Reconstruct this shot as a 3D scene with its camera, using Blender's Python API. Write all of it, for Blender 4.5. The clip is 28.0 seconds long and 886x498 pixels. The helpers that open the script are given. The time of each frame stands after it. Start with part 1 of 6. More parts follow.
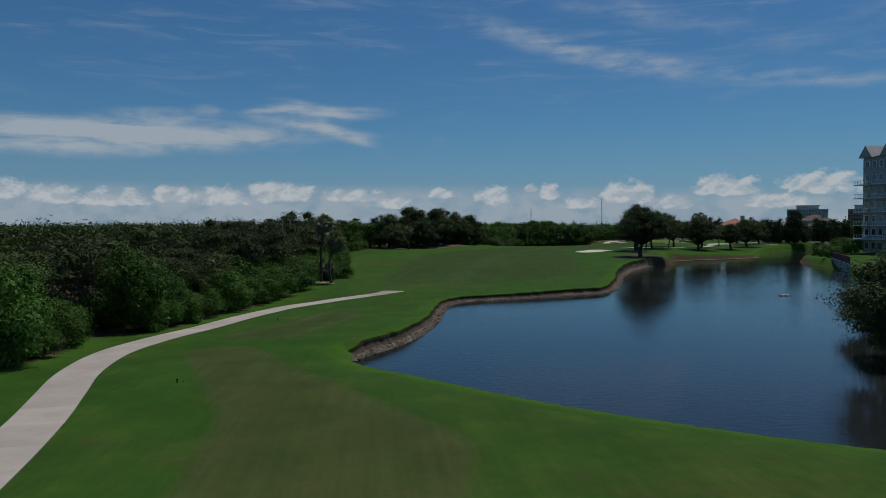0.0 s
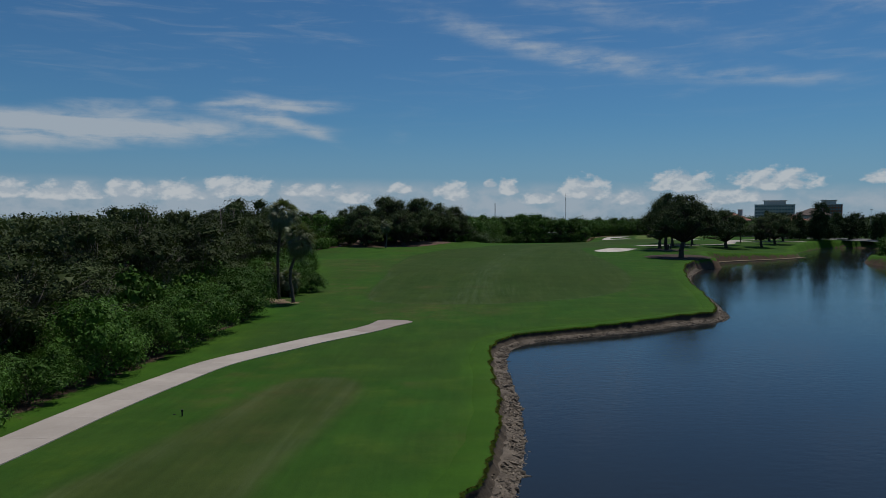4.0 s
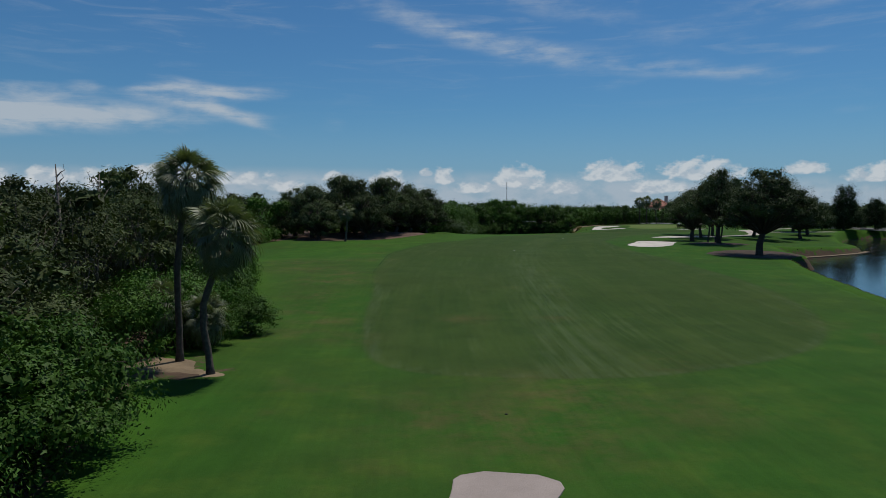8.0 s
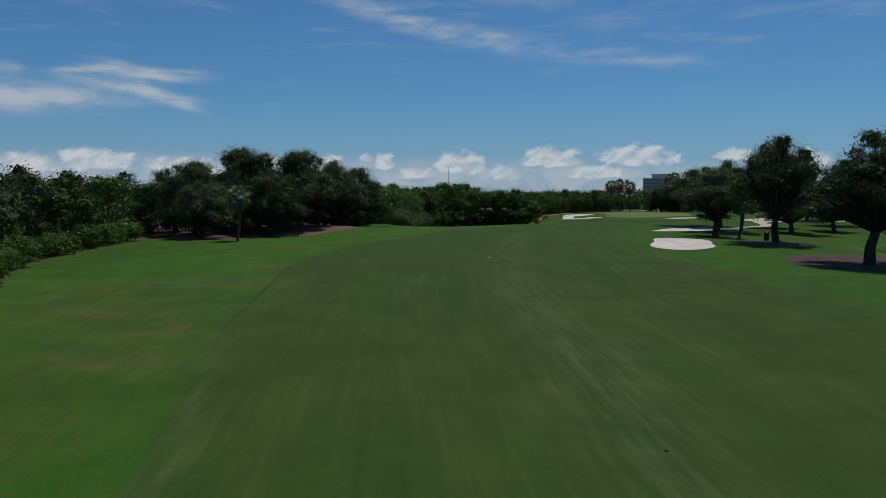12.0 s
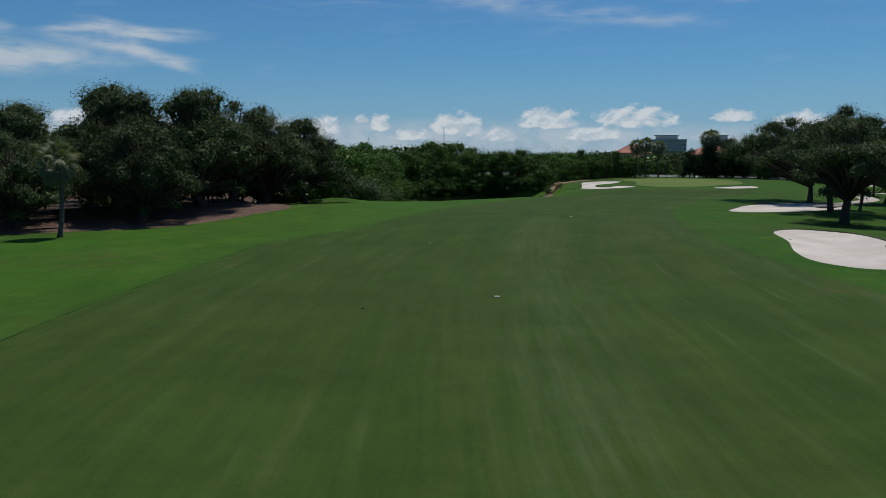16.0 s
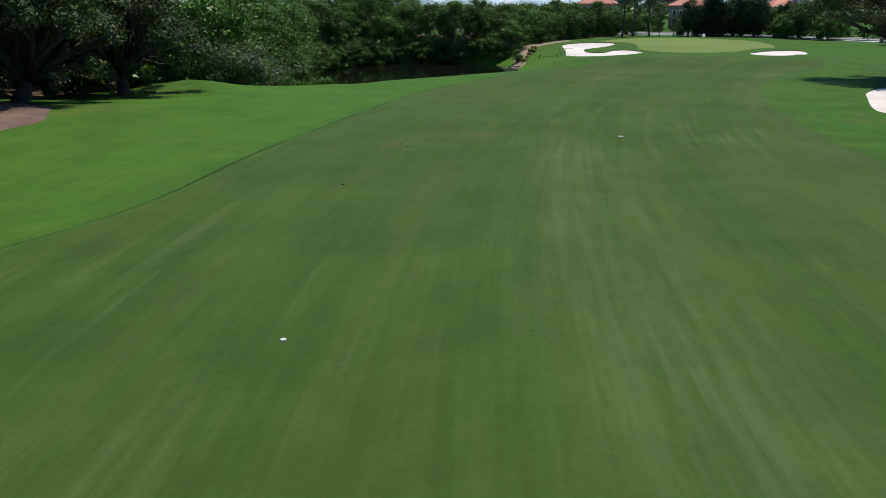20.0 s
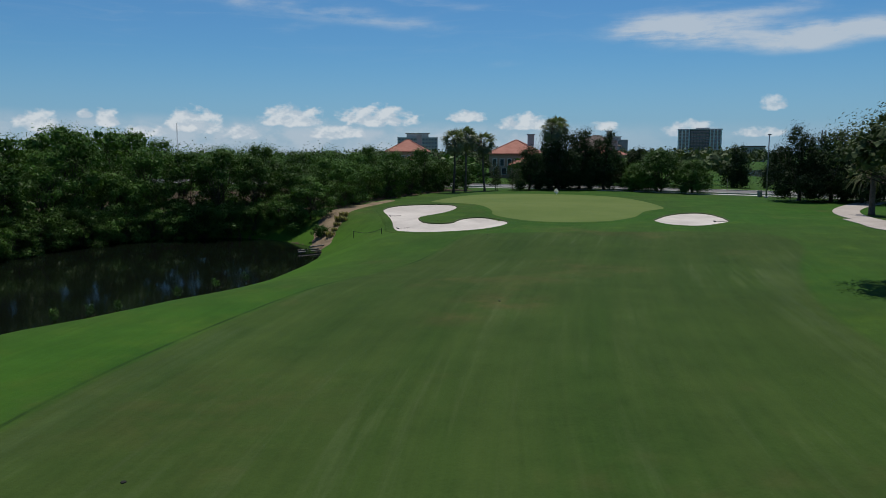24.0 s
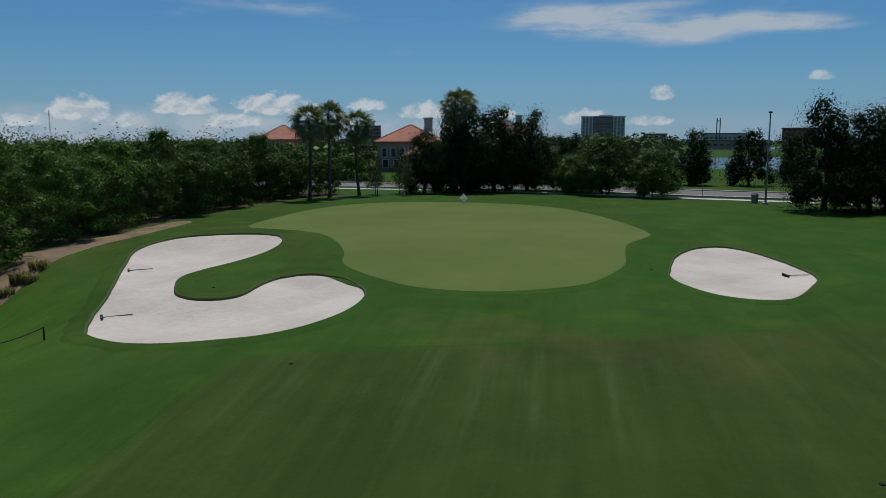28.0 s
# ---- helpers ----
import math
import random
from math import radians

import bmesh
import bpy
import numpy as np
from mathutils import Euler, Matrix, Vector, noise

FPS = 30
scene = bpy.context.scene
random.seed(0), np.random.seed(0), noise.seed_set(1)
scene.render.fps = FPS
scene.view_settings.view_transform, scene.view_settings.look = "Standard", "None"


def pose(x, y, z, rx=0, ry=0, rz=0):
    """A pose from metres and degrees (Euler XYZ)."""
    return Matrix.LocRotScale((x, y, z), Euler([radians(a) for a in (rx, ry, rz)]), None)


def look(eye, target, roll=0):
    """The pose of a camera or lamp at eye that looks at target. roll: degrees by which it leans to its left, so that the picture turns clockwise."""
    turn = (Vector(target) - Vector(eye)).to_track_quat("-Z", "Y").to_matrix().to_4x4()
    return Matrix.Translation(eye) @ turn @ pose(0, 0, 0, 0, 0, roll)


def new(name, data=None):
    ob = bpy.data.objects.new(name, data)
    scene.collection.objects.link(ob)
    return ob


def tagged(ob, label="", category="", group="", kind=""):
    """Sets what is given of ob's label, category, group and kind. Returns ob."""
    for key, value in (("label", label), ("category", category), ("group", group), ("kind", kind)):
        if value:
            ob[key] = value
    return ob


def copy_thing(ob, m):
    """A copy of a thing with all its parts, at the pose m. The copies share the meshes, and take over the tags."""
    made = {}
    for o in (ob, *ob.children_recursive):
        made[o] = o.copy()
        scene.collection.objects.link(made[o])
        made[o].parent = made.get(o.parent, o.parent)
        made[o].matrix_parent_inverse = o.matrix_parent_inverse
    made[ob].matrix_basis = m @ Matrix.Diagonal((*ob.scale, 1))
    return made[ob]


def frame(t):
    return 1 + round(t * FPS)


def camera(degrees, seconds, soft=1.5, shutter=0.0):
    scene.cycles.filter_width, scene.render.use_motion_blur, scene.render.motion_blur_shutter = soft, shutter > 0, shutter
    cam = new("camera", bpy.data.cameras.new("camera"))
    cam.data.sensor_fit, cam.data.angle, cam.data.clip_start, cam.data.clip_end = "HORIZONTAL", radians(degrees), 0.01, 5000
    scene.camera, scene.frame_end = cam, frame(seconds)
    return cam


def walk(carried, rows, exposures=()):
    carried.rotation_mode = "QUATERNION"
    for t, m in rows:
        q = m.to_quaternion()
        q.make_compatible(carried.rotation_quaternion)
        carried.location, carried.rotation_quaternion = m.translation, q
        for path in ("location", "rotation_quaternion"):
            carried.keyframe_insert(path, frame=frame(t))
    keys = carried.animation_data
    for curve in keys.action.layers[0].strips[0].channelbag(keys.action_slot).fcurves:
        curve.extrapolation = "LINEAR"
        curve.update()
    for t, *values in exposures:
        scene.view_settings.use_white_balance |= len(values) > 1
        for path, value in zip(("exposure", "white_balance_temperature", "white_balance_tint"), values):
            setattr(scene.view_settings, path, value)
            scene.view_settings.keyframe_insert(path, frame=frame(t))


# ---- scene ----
from mathutils.geometry import delaunay_2d_cdt

cam = camera(61.0, 28.0, 0.8)
PATH = [
    (0.0, -0.02, 0.26, 8.86, -0.18, -1.89, 0.12),
    (0.5, -0.66, 4.22, 8.79, -0.61, -1.98, 0.07),
    (1.0, -1.30, 8.26, 8.73, -1.08, -1.90, 0.04),
    (1.5, -1.90, 12.51, 8.70, -1.42, -1.85, 0.06),
    (2.0, -2.54, 16.94, 8.67, -1.78, -1.89, 0.11),
    (2.5, -3.20, 21.48, 8.62, -2.12, -1.95, 0.08),
    (3.0, -3.87, 26.05, 8.54, -2.44, -2.11, -0.08),
    (3.5, -4.70, 30.65, 8.46, -2.81, -2.18, -0.05),
    (5.5, -7.58, 50.41, 8.27, -4.86, -2.74, -0.01),
    (6.0, -8.24, 55.33, 8.15, -5.38, -2.86, -0.09),
    (6.5, -8.91, 60.23, 8.01, -5.97, -2.94, 0.01),
    (7.0, -9.60, 65.11, 7.86, -6.53, -3.04, 0.02),
    (7.5, -10.12, 69.89, 7.74, -7.38, -3.07, -0.02),
    (8.0, -10.30, 74.42, 7.65, -8.14, -3.11, -0.05),
    (8.5, -10.24, 78.92, 7.59, -8.86, -3.17, 0.02),
    (9.0, -10.04, 83.58, 7.54, -9.41, -3.30, -0.08),
    (9.5, -9.60, 88.37, 7.52, -10.03, -3.52, 0.05),
    (10.0, -8.93, 93.14, 7.50, -10.69, -3.65, 0.07),
    (10.5, -8.04, 97.79, 7.48, -11.47, -3.77, 0.05),
    (11.0, -6.96, 102.32, 7.48, -12.07, -3.94, -0.01),
    (11.5, -5.78, 106.81, 7.48, -12.56, -4.08, -0.02),
    (13.5, -0.63, 124.33, 7.64, -12.73, -5.04, -0.01),
    (13.8, 0.07, 126.96, 7.63, -12.79, -5.32, 0.03),
    (14.0, 0.55, 128.72, 7.62, -12.80, -5.38, -0.01),
    (14.5, 1.73, 133.08, 7.60, -12.87, -5.76, -0.00),
    (15.0, 2.92, 137.45, 7.57, -12.91, -6.12, 0.01),
    (15.5, 4.06, 141.84, 7.56, -12.95, -6.51, -0.07),
    (16.0, 5.13, 146.20, 7.54, -12.93, -7.09, -0.02),
    (16.5, 6.11, 150.53, 7.53, -12.82, -7.86, 0.02),
    (17.0, 7.00, 154.84, 7.51, -12.78, -8.79, 0.06),
    (17.5, 7.87, 159.12, 7.51, -12.80, -9.72, 0.04),
    (18.0, 8.82, 163.37, 7.53, -13.05, -11.03, 0.03),
    (18.5, 9.91, 167.58, 7.56, -13.63, -12.87, -0.01),
    (19.0, 11.14, 171.76, 7.59, -14.72, -15.67, -0.08),
    (19.5, 12.48, 175.95, 7.60, -16.46, -18.79, -0.06),
    (20.0, 13.94, 180.17, 7.58, -17.48, -17.87, -0.09),
    (20.5, 15.50, 184.42, 7.56, -19.01, -16.86, -0.05),
    (21.0, 17.13, 188.67, 7.54, -21.04, -15.79, -0.05),
    (21.5, 18.81, 192.93, 7.51, -23.08, -14.55, -0.07),
    (23.5, 26.24, 209.87, 7.82, -29.92, -9.11, 0.00),
    (23.8, 27.65, 212.14, 7.83, -31.08, -8.05, 0.03),
    (24.0, 28.59, 213.65, 7.84, -31.99, -7.21, -0.02),
    (24.5, 31.00, 217.37, 7.86, -34.29, -1.56, -0.02),
    (25.0, 33.53, 221.06, 7.87, -36.02, -3.05, -0.06),
    (25.5, 36.17, 224.73, 7.88, -36.65, -4.71, -0.02),
    (26.0, 38.97, 228.32, 7.89, -37.82, -5.69, -0.00),
    (26.5, 41.93, 231.75, 7.88, -39.00, -6.36, 0.01),
    (27.0, 44.89, 234.83, 7.85, -39.73, -6.91, 0.03),
    (27.5, 47.71, 237.50, 7.80, -40.13, -7.36, 0.07),
    (28.0, 50.43, 239.92, 7.75, -39.42, -8.07, 0.12),
]
EXPOSURES = [(0.0, -0.2), (3.5, -0.16), (7.0, 0.02), (8.0, 0.08), (9.5, 0.13), (11.0, 0.07), (14.0, 0.04), (15.5, 0.12), (17.0, 0.4), (18.5, 0.56), (19.0, 0.62), (19.5, 0.95), (20.0, 1.05), (20.5, 0.9), (21.0, 0.75), (21.5, 0.65), (23.5, 0.38), (24.0, 0.30), (24.6, 0.1), (25.2, 0.06), (28.0, 0.04)]
walk(cam, [(t, pose(x, y, z, 90 + pitch, roll, yaw)) for t, x, y, z, yaw, pitch, roll in PATH], EXPOSURES)

# ---- world, sun ----
SUN_AZ, SUN_EL = 42.0, 66.0   # degrees to the right of the flight's first heading, and above the horizon
world = bpy.data.worlds.new("sky")
scene.world = world
world.use_nodes = True


class Nodes:
    """Short hand for a node tree."""

    def __init__(self, tree):
        self.tree = tree
        tree.nodes.clear()

    def add(self, kind, inputs=None):
        n = self.tree.nodes.new(kind)
        for k, v in (inputs or {}).items():
            self.put(n.inputs[k], v)
        return n

    def attribute(self, name):
        n = self.add("ShaderNodeAttribute")
        n.attribute_name = name
        return n.outputs["Fac"]

    def put(self, socket, v):
        if isinstance(v, bpy.types.NodeSocket):
            self.tree.links.new(v, socket)
        else:
            socket.default_value = v

    def math(self, op, a, b=0.0, c=0.0, clamp=False):
        n = self.add("ShaderNodeMath")
        n.operation, n.use_clamp = op, clamp
        for s, v in zip(n.inputs, (a, b, c)):
            self.put(s, v)
        return n.outputs[0]

    def ramp(self, v, lo, hi, a=0.0, b=1.0):
        n = self.add("ShaderNodeMapRange")
        n.interpolation_type = "SMOOTHSTEP"
        for s, x in zip(n.inputs, (v, lo, hi, a, b)):
            self.put(s, x)
        return n.outputs[0]

    def mix(self, f, a, b, blend="MIX"):
        n = self.add("ShaderNodeMix")
        n.data_type, n.blend_type = "RGBA", blend
        self.put(n.inputs[0], f)
        for s, v in zip((n.inputs[6], n.inputs[7]), (a, b)):
            self.put(s, (*v, 1.0) if isinstance(v, tuple) and len(v) == 3 else v)
        return n.outputs[2]

    def noise(self, vec, scale, detail=4.0, rough=0.55, dist=0.0):
        n = self.add("ShaderNodeTexNoise", {"Scale": scale, "Detail": detail, "Roughness": rough, "Distortion": dist})
        if vec is not None:
            self.put(n.inputs["Vector"], vec)
        return n.outputs[0]


def build_sky():
    s = Nodes(world.node_tree)
    sky = s.add("ShaderNodeTexSky")
    sky.sky_type, sky.sun_disc, sky.sun_elevation, sky.sun_rotation = "NISHITA", False, radians(SUN_EL), radians(SUN_AZ)
    sky.air_density, sky.dust_density, sky.ozone_density = 1.0, 0.3, 2.0
    way = s.add("ShaderNodeTexCoord").outputs["Generated"]
    xyz = s.add("ShaderNodeSeparateXYZ", {0: way}).outputs
    az = s.math("MULTIPLY", s.math("ARCTAN2", xyz[0], xyz[1]), 57.2958)
    el = s.math("MULTIPLY", s.math("ARCSINE", xyz[2]), 57.2958)
    flat = s.add("ShaderNodeCombineXYZ", {0: az, 1: el, 2: 3.0}).outputs[0]
    # cumulus along the horizon: azimuth, half width, elevation of the base and of the top
    wide = s.add("ShaderNodeMapping", {0: flat, 3: (0.62, 0.95, 1.0)}).outputs[0]
    puff = s.noise(wide, 1.7, 7.0, 0.56, 0.1)
    heap = None
    for a, w, lo, hi in ((-34, 2.6, 1.9, 2.8), (-30.2, 1.9, 2.1, 3.3), (-27.2, 2.2, 1.9, 2.9), (-23.5, 2.8, 1.7, 2.6), (-19.6, 1.6, 2.0, 3.0), (-16.2, 2.4, 1.8, 2.9), (-12.0, 2.9, 2.1, 3.35), (-6.6, 2.7, 2.0, 2.8), (-3.3, 1.6, 1.4, 2.1),
                         (0.0, 1.0, 2.2, 2.8), (3.9, 1.5, 1.9, 2.95), (6.9, 0.6, 2.6, 3.15), (8.2, 0.9, 2.2, 3.25), (10.4, 2.0, 1.4, 2.1), (13.9, 2.2, 2.0, 3.4), (17.2, 1.6, 1.4, 2.2), (20.8, 2.7, 2.5, 3.75), (27.0, 3.3, 2.5, 3.7),
                         (24, 2.6, 1.4, 2.2), (33.8, 1.6, 2.6, 3.3), (38.1, 2.2, 2.1, 3.05), (44, 1.2, 1.9, 2.4), (49.9, 2.0, 1.6, 2.5), (54.6, 1.9, 1.4, 1.95), (55.4, 1.1, 3.3, 4.05), (65.6, 1.0, 4.3, 4.75), (72, 3.0, 1.6, 3.0), (-40, 3.5, 1.6, 3.2)):
        u = s.math("MULTIPLY", s.math("SUBTRACT", az, a), 1 / w)
        v = s.math("MULTIPLY", s.math("SUBTRACT", el, lo), 1 / (hi - lo))
        v = s.math("MAXIMUM", v, s.math("MULTIPLY", v, -2.2))
        f = s.math("SUBTRACT", 1.0, s.math("ADD", s.math("POWER", s.math("ABSOLUTE", u), 2.4), s.math("MULTIPLY", v, v)))
        heap = f if heap is None else s.math("MAXIMUM", heap, f)
    cumulus = s.ramp(s.math("MULTIPLY_ADD", s.math("SUBTRACT", puff, 0.5), 2.9, heap), 0.0, 0.85)
    cumulus = s.math("MULTIPLY", cumulus, s.ramp(az, 40, 62, 1.0, 0.75))
    shade = s.ramp(s.noise(s.add("ShaderNodeMapping", {0: flat, 1: (0.16, 0.16, 0.0), 3: (0.62, 0.95, 1.0)}).outputs[0], 1.7, 7.0, 0.56, 0.1), 0.40, 0.58)
    depth = s.ramp(az, -6.0, 42.0, 3.0, 2.3)
    bank = s.math("MULTIPLY", s.ramp(s.math("SUBTRACT", depth, el), -0.25, 1.1, 0.0, 0.74), s.ramp(s.noise(wide, 0.8, 6.0), 0.34, 0.60, 0.45, 1.0))
    bank = s.math("MULTIPLY", bank, s.ramp(az, 34, 50, 1.0, 0.3))
    # cirrus: long thin sheets, azimuth, elevation, half length, half height, slope
    fibre = s.add("ShaderNodeMapping", {0: flat, 2: (0, 0, radians(-9)), 3: (0.055, 0.42, 1.0)}).outputs[0]
    wisp = s.noise(fibre, 2.6, 7.0, 0.60, 0.6)
    fine = s.noise(s.add("ShaderNodeMapping", {0: flat, 3: (0.3, 0.8, 1.0)}).outputs[0], 1.0, 6.0, 0.6)
    total = None
    for a, e, la, le, slope, power in ((-24, 6.0, 12.5, 1.0, 2, 1.7), (-28, 6.9, 8, 0.5, -4, 0.7), (-20.5, 7.9, 3.2, 0.5, 0, 0.8), (-16.9, 8.35, 1.0, 0.3, 0, 0.7), (-7.6, 8.25, 4.2, 0.42, 2, 1.05), (-9.5, 7.2, 3.6, 0.32, -9, 0.8),
                                       (-10.5, 8.9, 3.2, 0.4, -10, 0.6), (-7.0, 6.6, 3.0, 0.4, -24, 0.55), (-12.8, 8.4, 1.8, 0.35, 4, 0.8), (0, 6.3, 1.2, 0.9, -30, 0.32), (-7, 13.0, 4, 0.35, 3, 0.35),
                                       (8.5, 13.2, 9.5, 1.0, -16, 0.72), (20, 10.9, 10, 0.8, -9, 0.5), (27, 9.8, 6, 0.6, -6, 0.35), (19, 14.0, 9.5, 1.4, -16, 0.42), (11, 15.6, 8, 1.0, -8, 0.3), (31, 13.5, 5, 0.9, 10, 0.55), (34, 10.6, 2.4, 0.35, 6, 0.4),
                                       (49.0, 8.6, 4.4, 0.95, -4, 1.9), (53, 9.4, 3.0, 0.5, 4, 0.5), (57.6, 7.7, 3.4, 0.7, 3, 1.8), (64.2, 7.8, 3.0, 0.45, -3, 1.6), (61, 8.3, 4.0, 0.45, 0, 1.0), (57, 10.0, 3.0, 0.8, 10, 0.45),
                                       (45, 13.5, 4, 1.6, -35, 0.45), (66, 10.2, 5, 0.8, 8, 0.45), (63, 12.5, 7, 1.3, 12, 0.4), (33, 14.5, 9, 1.0, -12, 0.35), (36.5, 6.6, 2.4, 0.4, 4, 0.35), (-60, 12, 20, 3, 5, 0.7), (100, 14, 20, 3, -8, 0.7), (180, 20, 40, 6, 0, 0.7)):
        c, d = math.cos(radians(slope)), math.sin(radians(slope))
        da, de = s.math("SUBTRACT", az, a), s.math("SUBTRACT", el, e)
        u = s.math("MULTIPLY", s.math("MULTIPLY_ADD", da, c, s.math("MULTIPLY", de, d)), 1 / la)
        v = s.math("MULTIPLY", s.math("MULTIPLY_ADD", da, -d, s.math("MULTIPLY", de, c)), 1 / le)
        r = s.math("ADD", s.math("MULTIPLY", u, u), s.math("MULTIPLY", v, v))
        g = s.math("MULTIPLY", s.math("POWER", 2.718, s.math("MULTIPLY", r, -0.8)), power)
        total = g if total is None else s.math("ADD", total, g)
    thread = s.math("ADD", s.math("MULTIPLY", wisp, 0.5), s.math("MULTIPLY", fine, 0.5))
    cirrus = s.ramp(s.math("MULTIPLY", total, s.ramp(thread, 0.18, 0.82, 0.05, 1.35)), 0.12, 1.2, 0.0, 0.82)
    veil = s.math("MULTIPLY", s.ramp(wisp, 0.48, 0.85), s.ramp(el, 5.0, 14.0, 0.0, 0.28))
    cirrus = s.math("MAXIMUM", cirrus, veil)
    base = s.mix(1.0, sky.outputs[0], (0.38, 0.728, 1.01), "MULTIPLY")
    haze = s.ramp(el, 0.0, 8.0, 0.50, 0.0)
    base = s.mix(haze, base, (3.2, 5.0, 8.1))
    base = s.mix(bank, base, (6.2, 7.1, 8.1))
    col = s.mix(cirrus, base, (6.7, 7.5, 8.3))
    col = s.mix(s.math("MULTIPLY", cumulus, 0.85), col, s.mix(shade, (6.2, 7.2, 8.2), (8.7, 9.2, 9.6)))
    bg = s.add("ShaderNodeBackground", {"Color": col, "Strength": 0.060})
    s.tree.links.new(bg.outputs[0], s.add("ShaderNodeOutputWorld").inputs[0])


build_sky()
sun = new("sun", bpy.data.lights.new("sun", "SUN"))
sun.data.energy, sun.data.angle, sun.data.color = 3.0, radians(0.55), (1.0, 0.95, 0.87)
_e, _a = radians(SUN_EL), radians(SUN_AZ)
sun.matrix_world = look((0, 0, 80), (-math.sin(_a) * math.cos(_e) * 80, -math.cos(_a) * math.cos(_e) * 80, 80 - math.sin(_e) * 80))


# ---- materials ----
def material(name, a, b, scale=1.0, rough=0.8, bump=0.0, bump_scale=20.0, tint=0.0, island=0.0, translucent=0.0, metal=0.0, fine=None, spec=0.3):
    """Two colours mixed by two sizes of noise; tint: change from object to object; island: from piece to piece."""
    m = bpy.data.materials.new(name)
    m.use_nodes = True
    s = Nodes(m.node_tree)
    where = s.add("ShaderNodeTexCoord").outputs["Object"]
    big = s.ramp(s.noise(where, scale, 5.0), 0.3, 0.7)
    small = s.noise(where, fine or scale * 9, 4.0)
    col = s.mix(s.math("MULTIPLY_ADD", small, 0.5, s.math("MULTIPLY", big, 0.6), clamp=True), a, b)
    bright = None
    if tint:
        bright = s.ramp(s.add("ShaderNodeObjectInfo").outputs["Random"], 0, 1, 1 - tint, 1 + tint)
    if island:
        v = s.ramp(s.add("ShaderNodeNewGeometry").outputs["Random Per Island"], 0, 1, 1 - island, 1 + island)
        bright = v if bright is None else s.math("MULTIPLY", bright, v)
    if bright is not None:
        col = s.mix(1.0, col, s.add("ShaderNodeCombineColor", {0: bright, 1: bright, 2: bright}).outputs[0], "MULTIPLY")
    p = s.add("ShaderNodeBsdfPrincipled", {"Base Color": col, "Roughness": rough, "Metallic": metal, "Specular IOR Level": spec})
    if bump:
        h = s.add("ShaderNodeBump", {"Strength": bump, "Distance": 0.05, "Height": s.noise(where, bump_scale, 5.0)})
        s.put(p.inputs["Normal"], h.outputs[0])
    out = p.outputs[0]
    if translucent:
        t = s.add("ShaderNodeBsdfTranslucent", {"Color": s.mix(1.0, col, (1.15, 1.35, 0.5), "MULTIPLY")})
        mx = s.add("ShaderNodeMixShader", {0: translucent})
        s.put(mx.inputs[1], out), s.put(mx.inputs[2], t.outputs[0])
        out = mx.outputs[0]
    s.tree.links.new(out, s.add("ShaderNodeOutputMaterial").inputs[0])
    return m


def water_material(name, deep, ripple):
    m = bpy.data.materials.new(name)
    m.use_nodes = True
    s = Nodes(m.node_tree)
    where = s.add("ShaderNodeTexCoord").outputs["Object"]
    wind = s.ramp(s.noise(where, 0.035, 3.0), 0.35, 0.65, 0.35, 1.0)
    waves = s.math("MULTIPLY_ADD", s.noise(s.add("ShaderNodeMapping", {0: where, 3: (1.0, 1.9, 1.0)}).outputs[0], 1.5, 4.0, 0.5), 1.0, s.math("MULTIPLY", s.noise(where, 6.0, 3.0), 0.35))
    b = s.add("ShaderNodeBump", {"Strength": s.math("MULTIPLY", wind, ripple), "Distance": 0.04, "Height": waves})
    p = s.add("ShaderNodeBsdfPrincipled", {"Base Color": (*deep, 1), "Roughness": 0.07, "IOR": 1.33, "Normal": b.outputs[0]})
    s.tree.links.new(p.outputs[0], s.add("ShaderNodeOutputMaterial").inputs[0])
    return m


